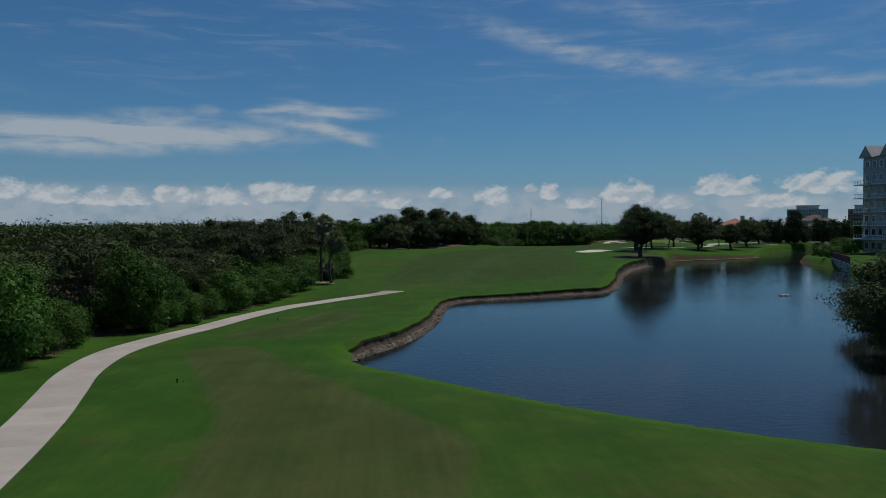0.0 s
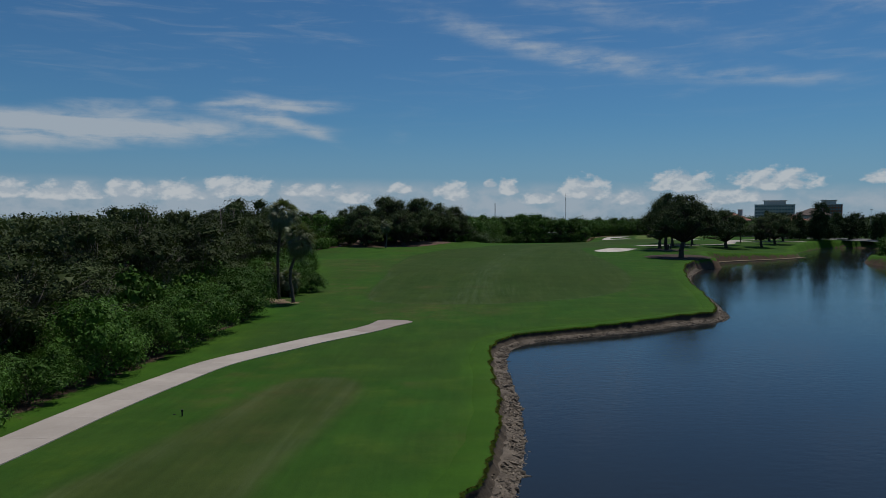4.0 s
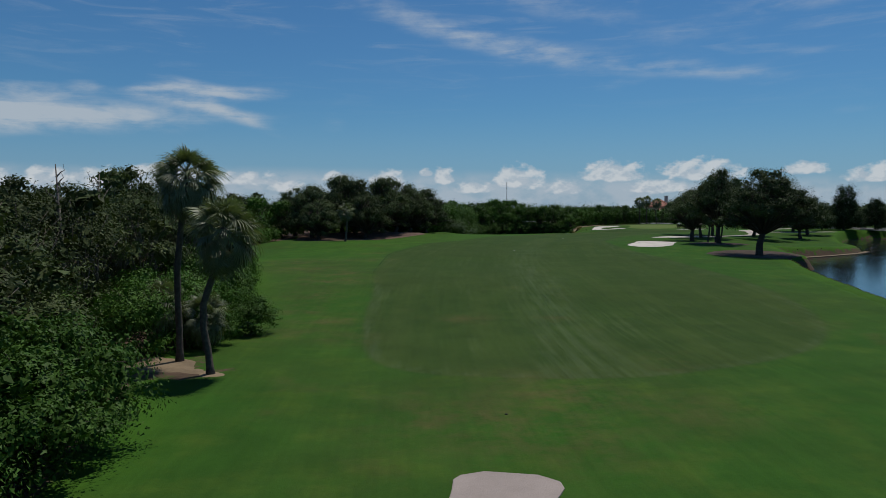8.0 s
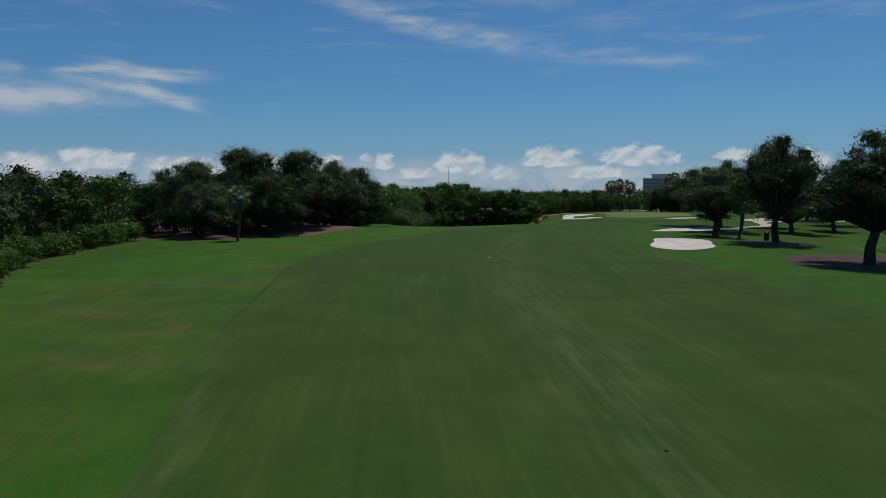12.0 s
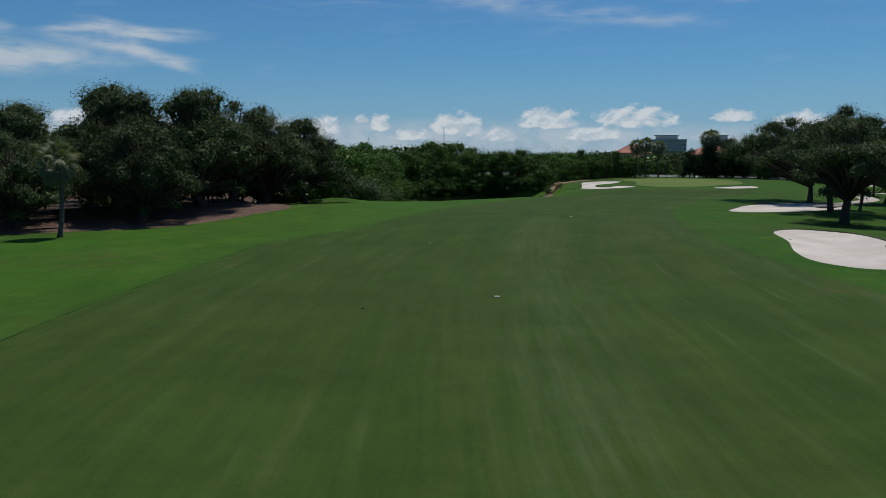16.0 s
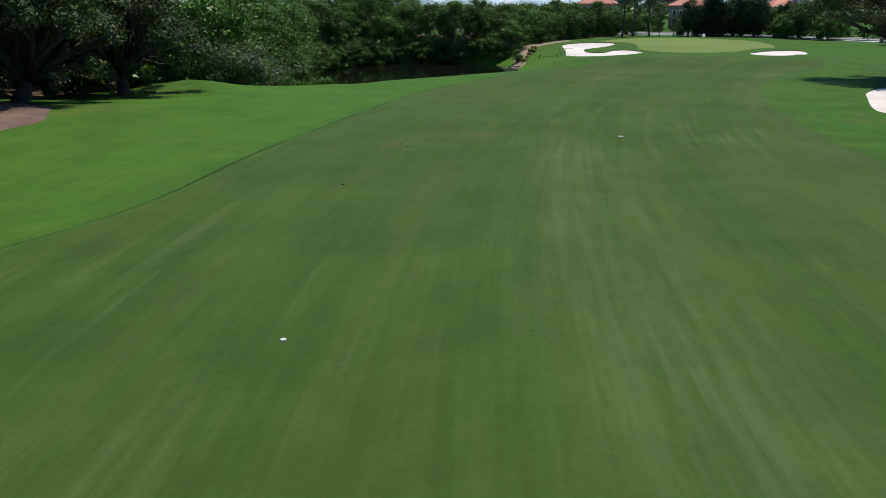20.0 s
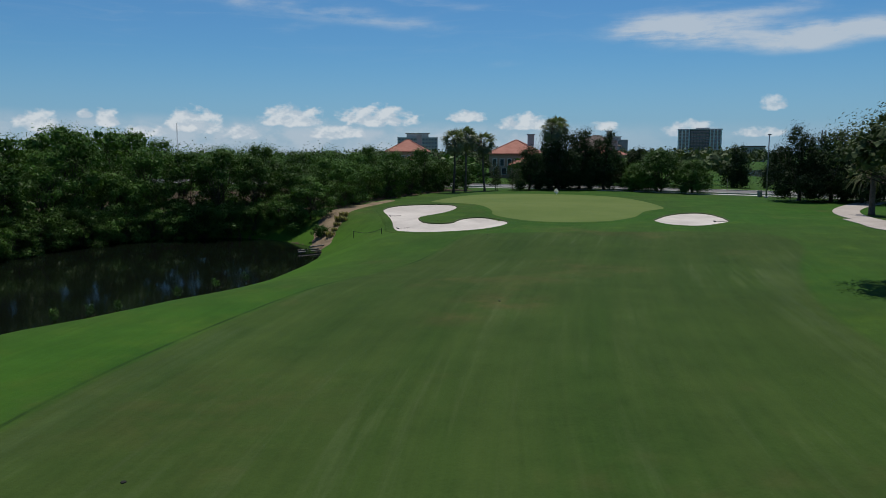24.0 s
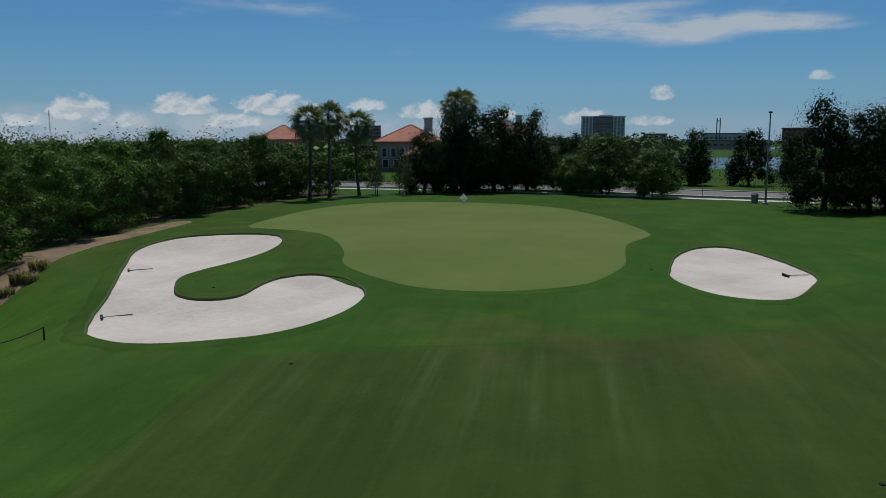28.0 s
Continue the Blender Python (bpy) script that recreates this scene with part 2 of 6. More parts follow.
def grass_material():
    """Turf of the whole course: the attribute 'fair' is the way inside the mown fairway in metres, 'bare' worn soil."""
    m = bpy.data.materials.new("turf")
    m.use_nodes = True
    s = Nodes(m.node_tree)
    where = s.add("ShaderNodeTexCoord").outputs["Object"]
    fair = s.attribute("fair")
    bare = s.attribute("bare")
    inside = s.ramp(s.math("ADD", fair, s.math("MULTIPLY", s.noise(where, 0.8, 3.0), 0.3)), -0.05, 0.45)
    broad = s.ramp(s.noise(where, 0.045, 4.0, 0.6), 0.32, 0.68)
    middle = s.noise(where, 0.45, 5.0, 0.65)
    play = s.add("ShaderNodeCombineXYZ", {0: s.attribute("across"), 1: s.math("MULTIPLY", s.attribute("along"), 0.05), 2: 0.0}).outputs[0]
    stripes = s.noise(play, 0.5, 4.0, 0.6)
    blades = s.noise(where, 9.0, 5.0, 0.7)
    lush = s.math("MULTIPLY", s.attribute("lush"), s.ramp(s.noise(where, 0.5, 4.0), 0.2, 0.6, 0.35, 1.0))
    rough_col = s.mix(broad, (0.026, 0.082, 0.009), (0.034, 0.072, 0.012))
    rough_col = s.mix(s.ramp(middle, 0.45, 0.75), rough_col, (0.046, 0.092, 0.012))
    fair_col = s.mix(s.ramp(stripes, 0.35, 0.7), (0.029, 0.061, 0.011), (0.040, 0.071, 0.015))
    streak = s.noise(play, 1.4, 5.0, 0.65)
    fair_col = s.mix(s.math("MULTIPLY", s.ramp(streak, 0.5, 0.72), s.ramp(s.noise(where, 0.07, 3.0), 0.4, 0.6, 0.1, 0.75)), fair_col, (0.060, 0.092, 0.030))
    fair_col = s.mix(s.math("MULTIPLY", broad, 0.45), fair_col, (0.038, 0.061, 0.013))
    fair_col = s.mix(s.math("MULTIPLY", s.attribute("pale"), s.ramp(s.noise(play, 2.2, 5.0, 0.65), 0.34, 0.66)), fair_col, (0.078, 0.112, 0.050))
    dry = s.math("MULTIPLY", s.attribute("dry"), s.ramp(s.noise(where, 0.6, 5.0, 0.7), 0.35, 0.7))
    worn = s.math("MAXIMUM", dry, s.math("MULTIPLY", s.ramp(s.noise(where, 0.13, 5.0, 0.65), 0.58, 0.78), 0.55))
    fair_col = s.mix(s.math("MULTIPLY", s.attribute("brown"), s.ramp(s.noise(where, 0.35, 4.0), 0.3, 0.65, 0.45, 1.0)), fair_col, (0.057, 0.069, 0.020))
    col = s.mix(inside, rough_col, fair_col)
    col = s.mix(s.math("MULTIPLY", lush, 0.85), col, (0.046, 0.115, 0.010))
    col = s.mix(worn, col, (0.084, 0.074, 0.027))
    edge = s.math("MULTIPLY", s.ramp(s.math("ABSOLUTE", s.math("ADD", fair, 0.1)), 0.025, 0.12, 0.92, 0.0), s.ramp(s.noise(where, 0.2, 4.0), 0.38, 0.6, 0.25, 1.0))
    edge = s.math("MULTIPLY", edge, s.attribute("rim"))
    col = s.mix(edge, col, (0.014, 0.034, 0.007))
    soil = s.ramp(s.math("ADD", bare, s.math("MULTIPLY", s.math("SUBTRACT", s.noise(where, 0.9, 5.0, 0.65), 0.5), 1.6)), 0.35, 0.62)
    col = s.mix(soil, col, s.mix(s.noise(where, 5.0, 4.0), (0.045, 0.031, 0.022), (0.125, 0.088, 0.062)))
    patch = s.noise(where, 0.28, 6.0, 0.7)
    col = s.mix(1.0, col, s.mix(s.ramp(patch, 0.3, 0.7), (0.86, 0.88, 0.87), (1.16, 1.12, 1.11)), "MULTIPLY")
    lane = s.noise(play, 3.0, 4.0, 0.7)
    col = s.mix(1.0, col, s.mix(s.ramp(lane, 0.3, 0.7), (0.93, 0.93, 0.93), (1.08, 1.07, 1.075)), "MULTIPLY")
    col = s.mix(1.0, col, s.mix(blades, (0.80, 0.82, 0.79), (1.19, 1.17, 1.21)), "MULTIPLY")
    b = s.add("ShaderNodeBump", {"Strength": 0.28, "Distance": 0.05, "Height": s.math("ADD", blades, s.math("MULTIPLY", s.noise(where, 30.0, 2.0), 0.6))})
    p = s.add("ShaderNodeBsdfPrincipled", {"Base Color": col, "Roughness": 0.9, "Specular IOR Level": 0.06, "Normal": b.outputs[0]})
    s.tree.links.new(p.outputs[0], s.add("ShaderNodeOutputMaterial").inputs[0])
    return m


def pane_material(name, colour, rough=0.08):
    return material(name, colour, tuple(c * 1.3 for c in colour), 0.5, rough, spec=0.8)


TURF = grass_material()
GREEN = material("putting_turf", (0.086, 0.130, 0.032), (0.122, 0.160, 0.047), 0.16, 0.9, 0.15, 40.0, fine=0.9, spec=0.06)
LIP = material("bunker_lip", (0.034, 0.066, 0.014), (0.055, 0.086, 0.022), 1.2, 0.9, 0.5)
SAND = material("bunker_sand", (0.40, 0.365, 0.33), (0.60, 0.555, 0.505), 0.28, 0.97, 1.0, 4.0, fine=3.0, spec=0.05)
CONCRETE = material("path_concrete", (0.33, 0.29, 0.255), (0.435, 0.385, 0.34), 0.5, 0.9, 0.3, 30.0, tint=0.06)
OLD_CONCRETE = material("worn_concrete", (0.27, 0.225, 0.20), (0.35, 0.295, 0.265), 0.7, 0.92, 0.4, 30.0, tint=0.05)
ASPHALT = material("road_asphalt", (0.12, 0.115, 0.11), (0.19, 0.185, 0.18), 0.5, 0.9, 0.3, 60.0)
KERB = material("kerb_concrete", (0.40, 0.38, 0.35), (0.55, 0.52, 0.48), 1.0, 0.9)
LAKE = water_material("lake_water", (0.016, 0.018, 0.018), 0.34)
POND = water_material("pond_water", (0.004, 0.006, 0.004), 0.035)
MULCH = material("mulch", (0.055, 0.033, 0.024), (0.150, 0.092, 0.068), 0.8, 0.95, 1.0, 9.0, fine=9.0)
# the same mulch with the shade of the oak crowns put into its brown
SHADED_MULCH = material("shaded_mulch", (0.028, 0.019, 0.014), (0.082, 0.054, 0.040), 0.8, 0.95, 1.0, 9.0, fine=9.0)
DIRT = material("dirt", (0.105, 0.076, 0.046), (0.24, 0.178, 0.108), 0.7, 0.95, 0.8, 7.0)
ROCK = material("shore_rock", (0.075, 0.060, 0.046), (0.27, 0.22, 0.165), 3.0, 0.9, 0.8, 12.0, tint=0.45, island=0.45)
SCARP = material("bank_soil", (0.022, 0.017, 0.012), (0.085, 0.064, 0.045), 2.2, 0.95, 1.0, 9.0, fine=14.0)
SHINGLE = material("shore_gravel", (0.06, 0.047, 0.036), (0.19, 0.155, 0.12), 2.0, 0.95, 1.0, 14.0, fine=20.0)
FRINGE = material("edge_grass", (0.060, 0.085, 0.018), (0.13, 0.125, 0.045), 1.5, 0.8, island=0.3, translucent=0.3)
BARK = material("bark", (0.035, 0.028, 0.022), (0.085, 0.068, 0.054), 2.5, 0.95, 1.0, 14.0, tint=0.2)
PALE_BARK = material("pale_bark", (0.09, 0.078, 0.066), (0.20, 0.175, 0.15), 3.0, 0.95, 0.8, 16.0, tint=0.2)
PALM_BARK = material("palm_bark", (0.05, 0.042, 0.035), (0.125, 0.105, 0.085), 5.0, 0.95, 1.0, 9.0, tint=0.2)
LEAF_FOREST = material("forest_leaf", (0.030, 0.045, 0.017), (0.076, 0.098, 0.037), 0.35, 0.55, tint=0.28, island=0.22, translucent=0.10, spec=0.06)
LEAF_BUSH = material("bush_leaf", (0.034, 0.083, 0.013), (0.086, 0.167, 0.031), 0.5, 0.5, tint=0.22, island=0.22, translucent=0.10, spec=0.06)
LEAF_MANGROVE = material("mangrove_leaf", (0.034, 0.083, 0.015), (0.089, 0.166, 0.030), 0.3, 0.45, tint=0.26, island=0.22, translucent=0.10, spec=0.06)
LEAF_OAK = material("oak_leaf", (0.036, 0.054, 0.023), (0.088, 0.117, 0.050), 0.4, 0.6, tint=0.2, island=0.22, translucent=0.10, spec=0.06)
LEAF_CEDAR = material("cedar_leaf", (0.015, 0.030, 0.011), (0.032, 0.055, 0.019), 0.5, 0.6, tint=0.2, island=0.22, translucent=0.10, spec=0.06)
LEAF_PALM = material("palm_leaf", (0.068, 0.091, 0.040), (0.163, 0.185, 0.101), 0.8, 0.5, tint=0.25, translucent=0.2, spec=0.32)
LEAF_DATE = material("date_leaf", (0.085, 0.100, 0.045), (0.17, 0.18, 0.095), 0.8, 0.5, tint=0.15, translucent=0.2, spec=0.2)
LEAF_DEAD = material("dead_frond", (0.10, 0.075, 0.045), (0.19, 0.145, 0.09), 1.5, 0.8, tint=0.2, spec=0.12)
LEAF_VINE = material("vine_leaf", (0.050, 0.085, 0.035), (0.10, 0.14, 0.065), 0.6, 0.5, island=0.22, translucent=0.25, spec=0.12)
DRYGRASS = material("dry_grass", (0.17, 0.15, 0.075), (0.30, 0.26, 0.145), 1.5, 0.9, tint=0.2, island=0.4, translucent=0.4)
METAL_DARK = material("dark_metal", (0.012, 0.012, 0.013), (0.022, 0.022, 0.024), 4.0, 0.5, spec=0.4)
COVER = material("cover_plastic", (0.02, 0.022, 0.02), (0.035, 0.036, 0.033), 3.0, 0.9, spec=0.05)
STEEL = material("galvanised_steel", (0.20, 0.20, 0.20), (0.30, 0.30, 0.30), 3.0, 0.5, metal=0.6)
WOOD_GREY = material("weathered_wood", (0.12, 0.105, 0.09), (0.24, 0.215, 0.19), 2.0, 0.9, 0.5)
WHITE = material("white_paint", (0.70, 0.70, 0.68), (0.80, 0.80, 0.78), 2.0, 0.6)
STUCCO = material("stucco", (0.34, 0.24, 0.17), (0.43, 0.31, 0.23), 0.3, 0.9)
STUCCO_GREY = material("grey_stucco", (0.34, 0.33, 0.32), (0.44, 0.43, 0.42), 0.2, 0.9)
ROOF_RED = material("clay_roof_tile", (0.33, 0.125, 0.085), (0.46, 0.20, 0.145), 0.5, 0.85, fine=6.0)
ROOF_BROWN = material("brown_roof", (0.10, 0.075, 0.065), (0.16, 0.125, 0.11), 0.4, 0.9)
GLASS_DARK = pane_material("dark_window", (0.035, 0.045, 0.055))
GLASS_BLUE = pane_material("blue_window", (0.06, 0.10, 0.13))
BRICK_RED = material("red_wall", (0.13, 0.045, 0.035), (0.19, 0.07, 0.05), 0.5, 0.9)
BRICK_GREY = material("dark_grey_facade", (0.10, 0.10, 0.105), (0.15, 0.15, 0.155), 0.2, 0.9)
CONCRETE_PALE = material("pale_facade", (0.40, 0.39, 0.38), (0.52, 0.51, 0.49), 0.1, 0.9)


# ---- mesh helpers ----
def mesh_object(name, verts, faces, mat, parent=None, label="", smooth=False):
    me = bpy.data.meshes.new(name)
    me.from_pydata([tuple(map(float, v)) for v in verts], [], [tuple(map(int, f)) for f in faces])
    me.materials.append(mat)
    if smooth:
        me.shade_smooth()
    ob = new(name, me)
    if parent is not None:
        ob.parent = parent
    if label:
        ob["label"] = label
    return ob


def part(name, bm, mat, parent, label="", smooth=False):
    """Link a bmesh as one mesh object under a thing or a part."""
    me = bpy.data.meshes.new(name)
    bm.normal_update()
    bm.to_mesh(me)
    bm.free()
    me.materials.append(mat)
    if smooth:
        me.shade_smooth()
    ob = new(name, me)
    if parent is not None:
        ob.parent = parent
    if label:
        ob["label"] = label
    return ob


def box(bm, centre, size, turn=0.0, bevel=0.0):
    r = bmesh.ops.create_cube(bm, size=1.0, matrix=Matrix.Translation(centre) @ Matrix.Rotation(turn, 4, "Z") @ Matrix.Diagonal((*size, 1)))
    if bevel:
        edges = list({e for v in r["verts"] for e in v.link_edges})
        bmesh.ops.bevel(bm, geom=edges, offset=bevel, segments=1, affect="EDGES")
    return bm


def tube(verts, faces, points, radii, sides=7):
    """Add a tapered tube along points to the lists verts and faces."""
    base = len(verts)
    pts = [Vector(p) for p in points]
    for i, p in enumerate(pts):
        d = (pts[min(i + 1, len(pts) - 1)] - pts[max(i - 1, 0)]).normalized()
        a = d.cross(Vector((0.31, 0.95, 0.05))).normalized()
        b = d.cross(a)
        for k in range(sides):
            t = 2 * math.pi * k / sides
            verts.append(p + (a * math.cos(t) + b * math.sin(t)) * radii[i])
    for i in range(len(pts) - 1):
        for k in range(sides):
            a0, a1 = base + i * sides + k, base + i * sides + (k + 1) % sides
            faces.append((a0, a1, a1 + sides, a0 + sides))
    faces.append(tuple(base + k for k in range(sides - 1, -1, -1)))
    faces.append(tuple(base + (len(pts) - 1) * sides + k for k in range(sides)))


def smooth_line(points, per=6, closed=False):
    """Catmull-Rom through the points."""
    p = np.array(points, float)
    n = len(p)
    out = []
    for i in range(n if closed else n - 1):
        if closed:
            a, b, c, d = p[i - 1], p[i], p[(i + 1) % n], p[(i + 2) % n]
        else:
            a, b, c, d = p[max(i - 1, 0)], p[i], p[i + 1], p[min(i + 2, n - 1)]
        for k in range(per):
            t = k / per
            out.append(0.5 * (2 * b + (c - a) * t + (2 * a - 5 * b + 4 * c - d) * t * t + (3 * b - a - 3 * c + d) * t ** 3))
    if not closed:
        out.append(p[-1])
    return np.array(out)


def inside_distance(px, py, poly):
    """Signed distance to a closed outline: positive inside."""
    px, py = np.asarray(px, float), np.asarray(py, float)
    best = np.full(px.shape, 1e9)
    odd = np.zeros(px.shape, bool)
    for (x0, y0), (x1, y1) in zip(poly, np.roll(poly, -1, axis=0)):
        dx, dy = x1 - x0, y1 - y0
        t = np.clip(((px - x0) * dx + (py - y0) * dy) / (dx * dx + dy * dy + 1e-9), 0, 1)
        best = np.minimum(best, (px - x0 - t * dx) ** 2 + (py - y0 - t * dy) ** 2)
        if y0 != y1:
            odd ^= ((y0 > py) != (y1 > py)) & (px < (x1 - x0) * (py - y0) / (y1 - y0) + x0)
    return np.where(odd, 1, -1) * np.sqrt(best)


def smoothstep(a, b, x):
    t = np.clip((x - a) / (b - a), 0, 1)
    return t * t * (3 - 2 * t)


# ---- plan of the course ----
LAKE_LINE = smooth_line([(21, 28.5), (15.7, 30.7), (10.3, 34.0), (4.6, 38.5), (-1.3, 44.4), (-5.2, 48.0), (-4.9, 50.5), (-2.85, 55.3), (-1.15, 61.5), (-0.1, 69.5), (0.6, 78.5), (1.8, 83.5),
                         (4.3, 86.3), (7.7, 88), (12.2, 90.2), (17.5, 93.6), (20.8, 95.6), (22.6, 98.3), (24.2, 103), (27.0, 112), (29.3, 121), (32.3, 130.5), (36.2, 141), (40.9, 150.5),
                         (44.5, 157), (49.6, 161.5), (51.0, 166), (52.5, 172), (56, 178.5), (62, 182.6), (69, 186.2), (77, 191), (82, 195.5), (84.5, 199.8), (87, 206), (93, 216), (102, 228), (112, 240), (121, 246.5),
                         (127, 243), (125, 231), (114, 214), (104, 201), (96.5, 189), (87, 180), (81.5, 170), (77.5, 150), (72.5, 134), (66, 104), (52, 76), (30.5, 49), (26, 38), (23, 31)], 4, True)
POND_LINE = smooth_line([(22.5, 252.5), (25, 250.8), (28.6, 250.4), (31.5, 251.3), (36.5, 253.4), (41, 256.6), (44.3, 259.4), (49.4, 265.3), (51.8, 269.4), (52.6, 272), (52.4, 276), (51, 281), (46, 286),
                         (40, 287), (33, 283), (27, 276), (23, 266), (21.5, 258)], 5, True)
FAIRWAY = smooth_line([(-3.1, 105.0), (-6.3, 106.4), (-8.3, 108.8), (-8.95, 113), (-8.7, 121), (-8.2, 127), (-7.5, 133), (-6.6, 147), (-5.6, 155), (-4.8, 161), (-3.2, 172), (-0.2, 182), (2.8, 189.7),
                       (4.9, 194.8), (8.4, 198.9), (12.1, 203), (15.8, 209.9), (20.9, 218.5), (28.0, 231.4), (33.6, 238.6), (41.4, 245.4), (49.5, 250.6), (53.6, 254.0), (57.6, 257.4), (58.8, 257.9), (60.6, 256.8),
                       (64.3, 254.2), (67.6, 252.2), (73, 249.0), (75.5, 245.5), (72, 241), (64, 236), (54, 228), (46, 217), (39, 204), (32.5, 190), (30, 178), (29, 165), (26.5, 146), (23.3, 128), (19.8, 117.6), (15.5, 110.7),
                       (10.9, 106.8), (5.5, 104.6), (1.5, 104.0)], 4, True)
TEE = smooth_line([(-16.0, 47), (-15.6, 49.4), (-12.9, 50.2), (-11.6, 48.9), (-8.0, 42.4), (-4.8, 37.5), (0.4, 29.3), (1.2, 25), (0, 18), (-3, 10), (-6.5, 9), (-8.0, 20), (-9.2, 30), (-11.0, 35), (-13.2, 40)], 5, True)
FORWARD_TEE = smooth_line([(-16.0, 55.2), (-13.6, 53.4), (-10.6, 53.2), (-9.4, 57.5), (-7.9, 66), (-7.2, 71.5), (-8.6, 74.0), (-11.4, 73.2), (-13.4, 66), (-14.8, 60)], 5, True)
C_BUNKER = smooth_line([(60.2, 273.8), (62.0, 278.0), (63.9, 280.2), (65.8, 280.9), (67.7, 280.0), (69.1, 278.1), (69.1, 276.3), (68.1, 274.4), (66.7, 273.0), (64.9, 271.9), (63.0, 271.0), (61.4, 270.0),
                        (60.5, 268.4), (60.1, 266.9), (60.6, 265.7), (61.6, 265.3), (62.7, 266.1), (64.0, 267.1), (65.4, 267.2), (66.1, 266.1), (66.0, 264.2), (65.1, 262.2), (63.4, 260.6), (61.6, 259.8), (60.0, 259.7),
                        (58.6, 260.4), (57.3, 261.4), (56.5, 262.7), (56.3, 264.5), (57.2, 267.0), (58.6, 269.9)], 4, True)
R_BUNKER = smooth_line([(78.3, 258.4), (81.4, 260.2), (84.4, 261.2), (86.2, 260.9), (86.2, 259.4), (84.7, 257.1), (82.8, 254.9), (81.2, 253.5), (78.7, 252.6), (76.2, 252.0), (74.9, 252.5), (74.5, 253.9), (75.3, 255.8),
                        (76.5, 257.2)], 5, True)
PUTTING = smooth_line([(70.2, 282.6), (74.8, 287.2), (79.5, 290.7), (85.0, 292.6), (89.6, 291.0), (93.0, 286.8), (95.0, 282.3), (93.9, 276.5), (90.8, 270.5), (87.6, 266.1), (85.4, 264.9), (82.6, 263.9), (79.4, 261.6),
                       (77.4, 260.1), (75.0, 258.9), (72.5, 258.1), (70.4, 258.5), (68.4, 259.7), (67.2, 261.8), (67.1, 263.8), (67.4, 266.7), (68.0, 268.4), (69.0, 269.8), (70.2, 272.4), (71.0, 275.3), (70.8, 278.0), (70.1, 280.2)], 4, True)
NEAR_BUNKER = smooth_line([(35.6, 185.6), (38.0, 190.2), (40.6, 193.0), (43.2, 193.6), (44.2, 190.2), (42.6, 185.8), (40.2, 181.6), (38.6, 178.5), (36.8, 176.7), (34.7, 175.8), (32.8, 176.3), (31.9, 178.6), (33.1, 181.8)], 5, True)
MID_BUNKER = smooth_line([(50.4, 214.0), (54.5, 218.5), (58.4, 222.3), (63.2, 225.3), (68.2, 226.2), (71.6, 223.4), (68, 217.6), (63.6, 213.4), (59, 211.2), (55, 210.4), (51.4, 210.8), (49.9, 212.1)], 5, True)
MULCH_BERM = smooth_line([(-17.5, 210), (-14.5, 203.5), (-8.2, 204.2), (-2.5, 206.3), (2.6, 211.8), (6.7, 216.8), (7.2, 220.5), (5, 226), (-4, 230), (-13, 230), (-17, 223)], 5, True)
# the edge of the woods, from the first tee round the pond to the road
WOODS_EDGE = [(-27, -30), (-26, 20), (-25.5, 42), (-24, 47), (-26.5, 55), (-23.0, 58.5), (-22.2, 63), (-21.4, 68), (-20.0, 79), (-18.8, 87), (-18.2, 95), (-18.6, 104), (-19.6, 112), (-18, 119), (-17.8, 130), (-17.6, 137),
              (-20.5, 157), (-24, 172), (-25.5, 186), (-22, 200), (-18, 213), (-17, 226), (-9, 233), (3, 233), (9, 240), (12.5, 247)]
POND_EDGE = [(14, 251), (20, 256), (21.5, 266), (25.5, 277), (32, 284.5), (40, 288.5), (47, 287.5), (52.5, 284.5), (57, 282.8), (60.5, 284), (64, 287.2), (70, 292.3), (78, 298.7), (85, 303.2), (91, 306)]
WOODS = np.array(WOODS_EDGE + POND_EDGE + [(91, 330), (-80, 330), (-80, -30)], float)
HEIGHTS = np.array([(0, -20, 1.0), (0, 10, 1.0), (-10, 40, .85), (-30, 30, .8), (-6, 52, .8), (-4, 92, .55), (-16.5, 78, .2), (-21, 70, .35), (-16, 108, .4), (-35, 100, .3), (15, 100, .7), (10, 150, 1.5), (14, 175, 1.84), (35, 188, 2.45),
                    (43, 163, 1.6), (46, 180, 2.4), (62, 192, 1.4), (75, 197, 1.05), (82, 201, 0.95), (58, 211, 2.1), (75, 225, 1.8), (-9, 201, 2.1), (-20, 180, 1.5), (7, 221, 2.3), (46, 237, 2.1), (56.5, 265.5, 1.8), (61, 269, 2.5), (64.3, 261, 2.4), (75, 256.5, 2.45),
                    (80.5, 253.3, 2.3), (72, 275, 2.9), (85, 285, 2.7), (113, 272, 2.4), (100, 254, 2.2), (13, 245, 1.8), (35, 240, 1.6), (46, 255, 1.4)])


def rise(x, y):
    """The lie of the land with no banks or hollows."""
    x, y = np.asarray(x, float), np.asarray(y, float)
    top, low = np.zeros(x.shape), np.zeros(x.shape)
    for a, b, c in HEIGHTS:
        w = ((a - x) ** 2 + (b - y) ** 2 + 30.0) ** -1.6
        top, low = top + w * c, low + w
    away = np.hypot(np.maximum(np.abs(x - 30) - 110, 0), np.maximum(np.abs(y - 140) - 190, 0))
    f = smoothstep(0, 160, away)
    berm = 0.85 * np.exp(-((x + 4) / 13) ** 2 - ((y - 221) / 7) ** 2) + 0.5 * np.exp(-((x - 13) / 3.5) ** 2 - ((y - 240) / 5) ** 2)
    return top / low * (1 - f) + 1.6 * f + berm


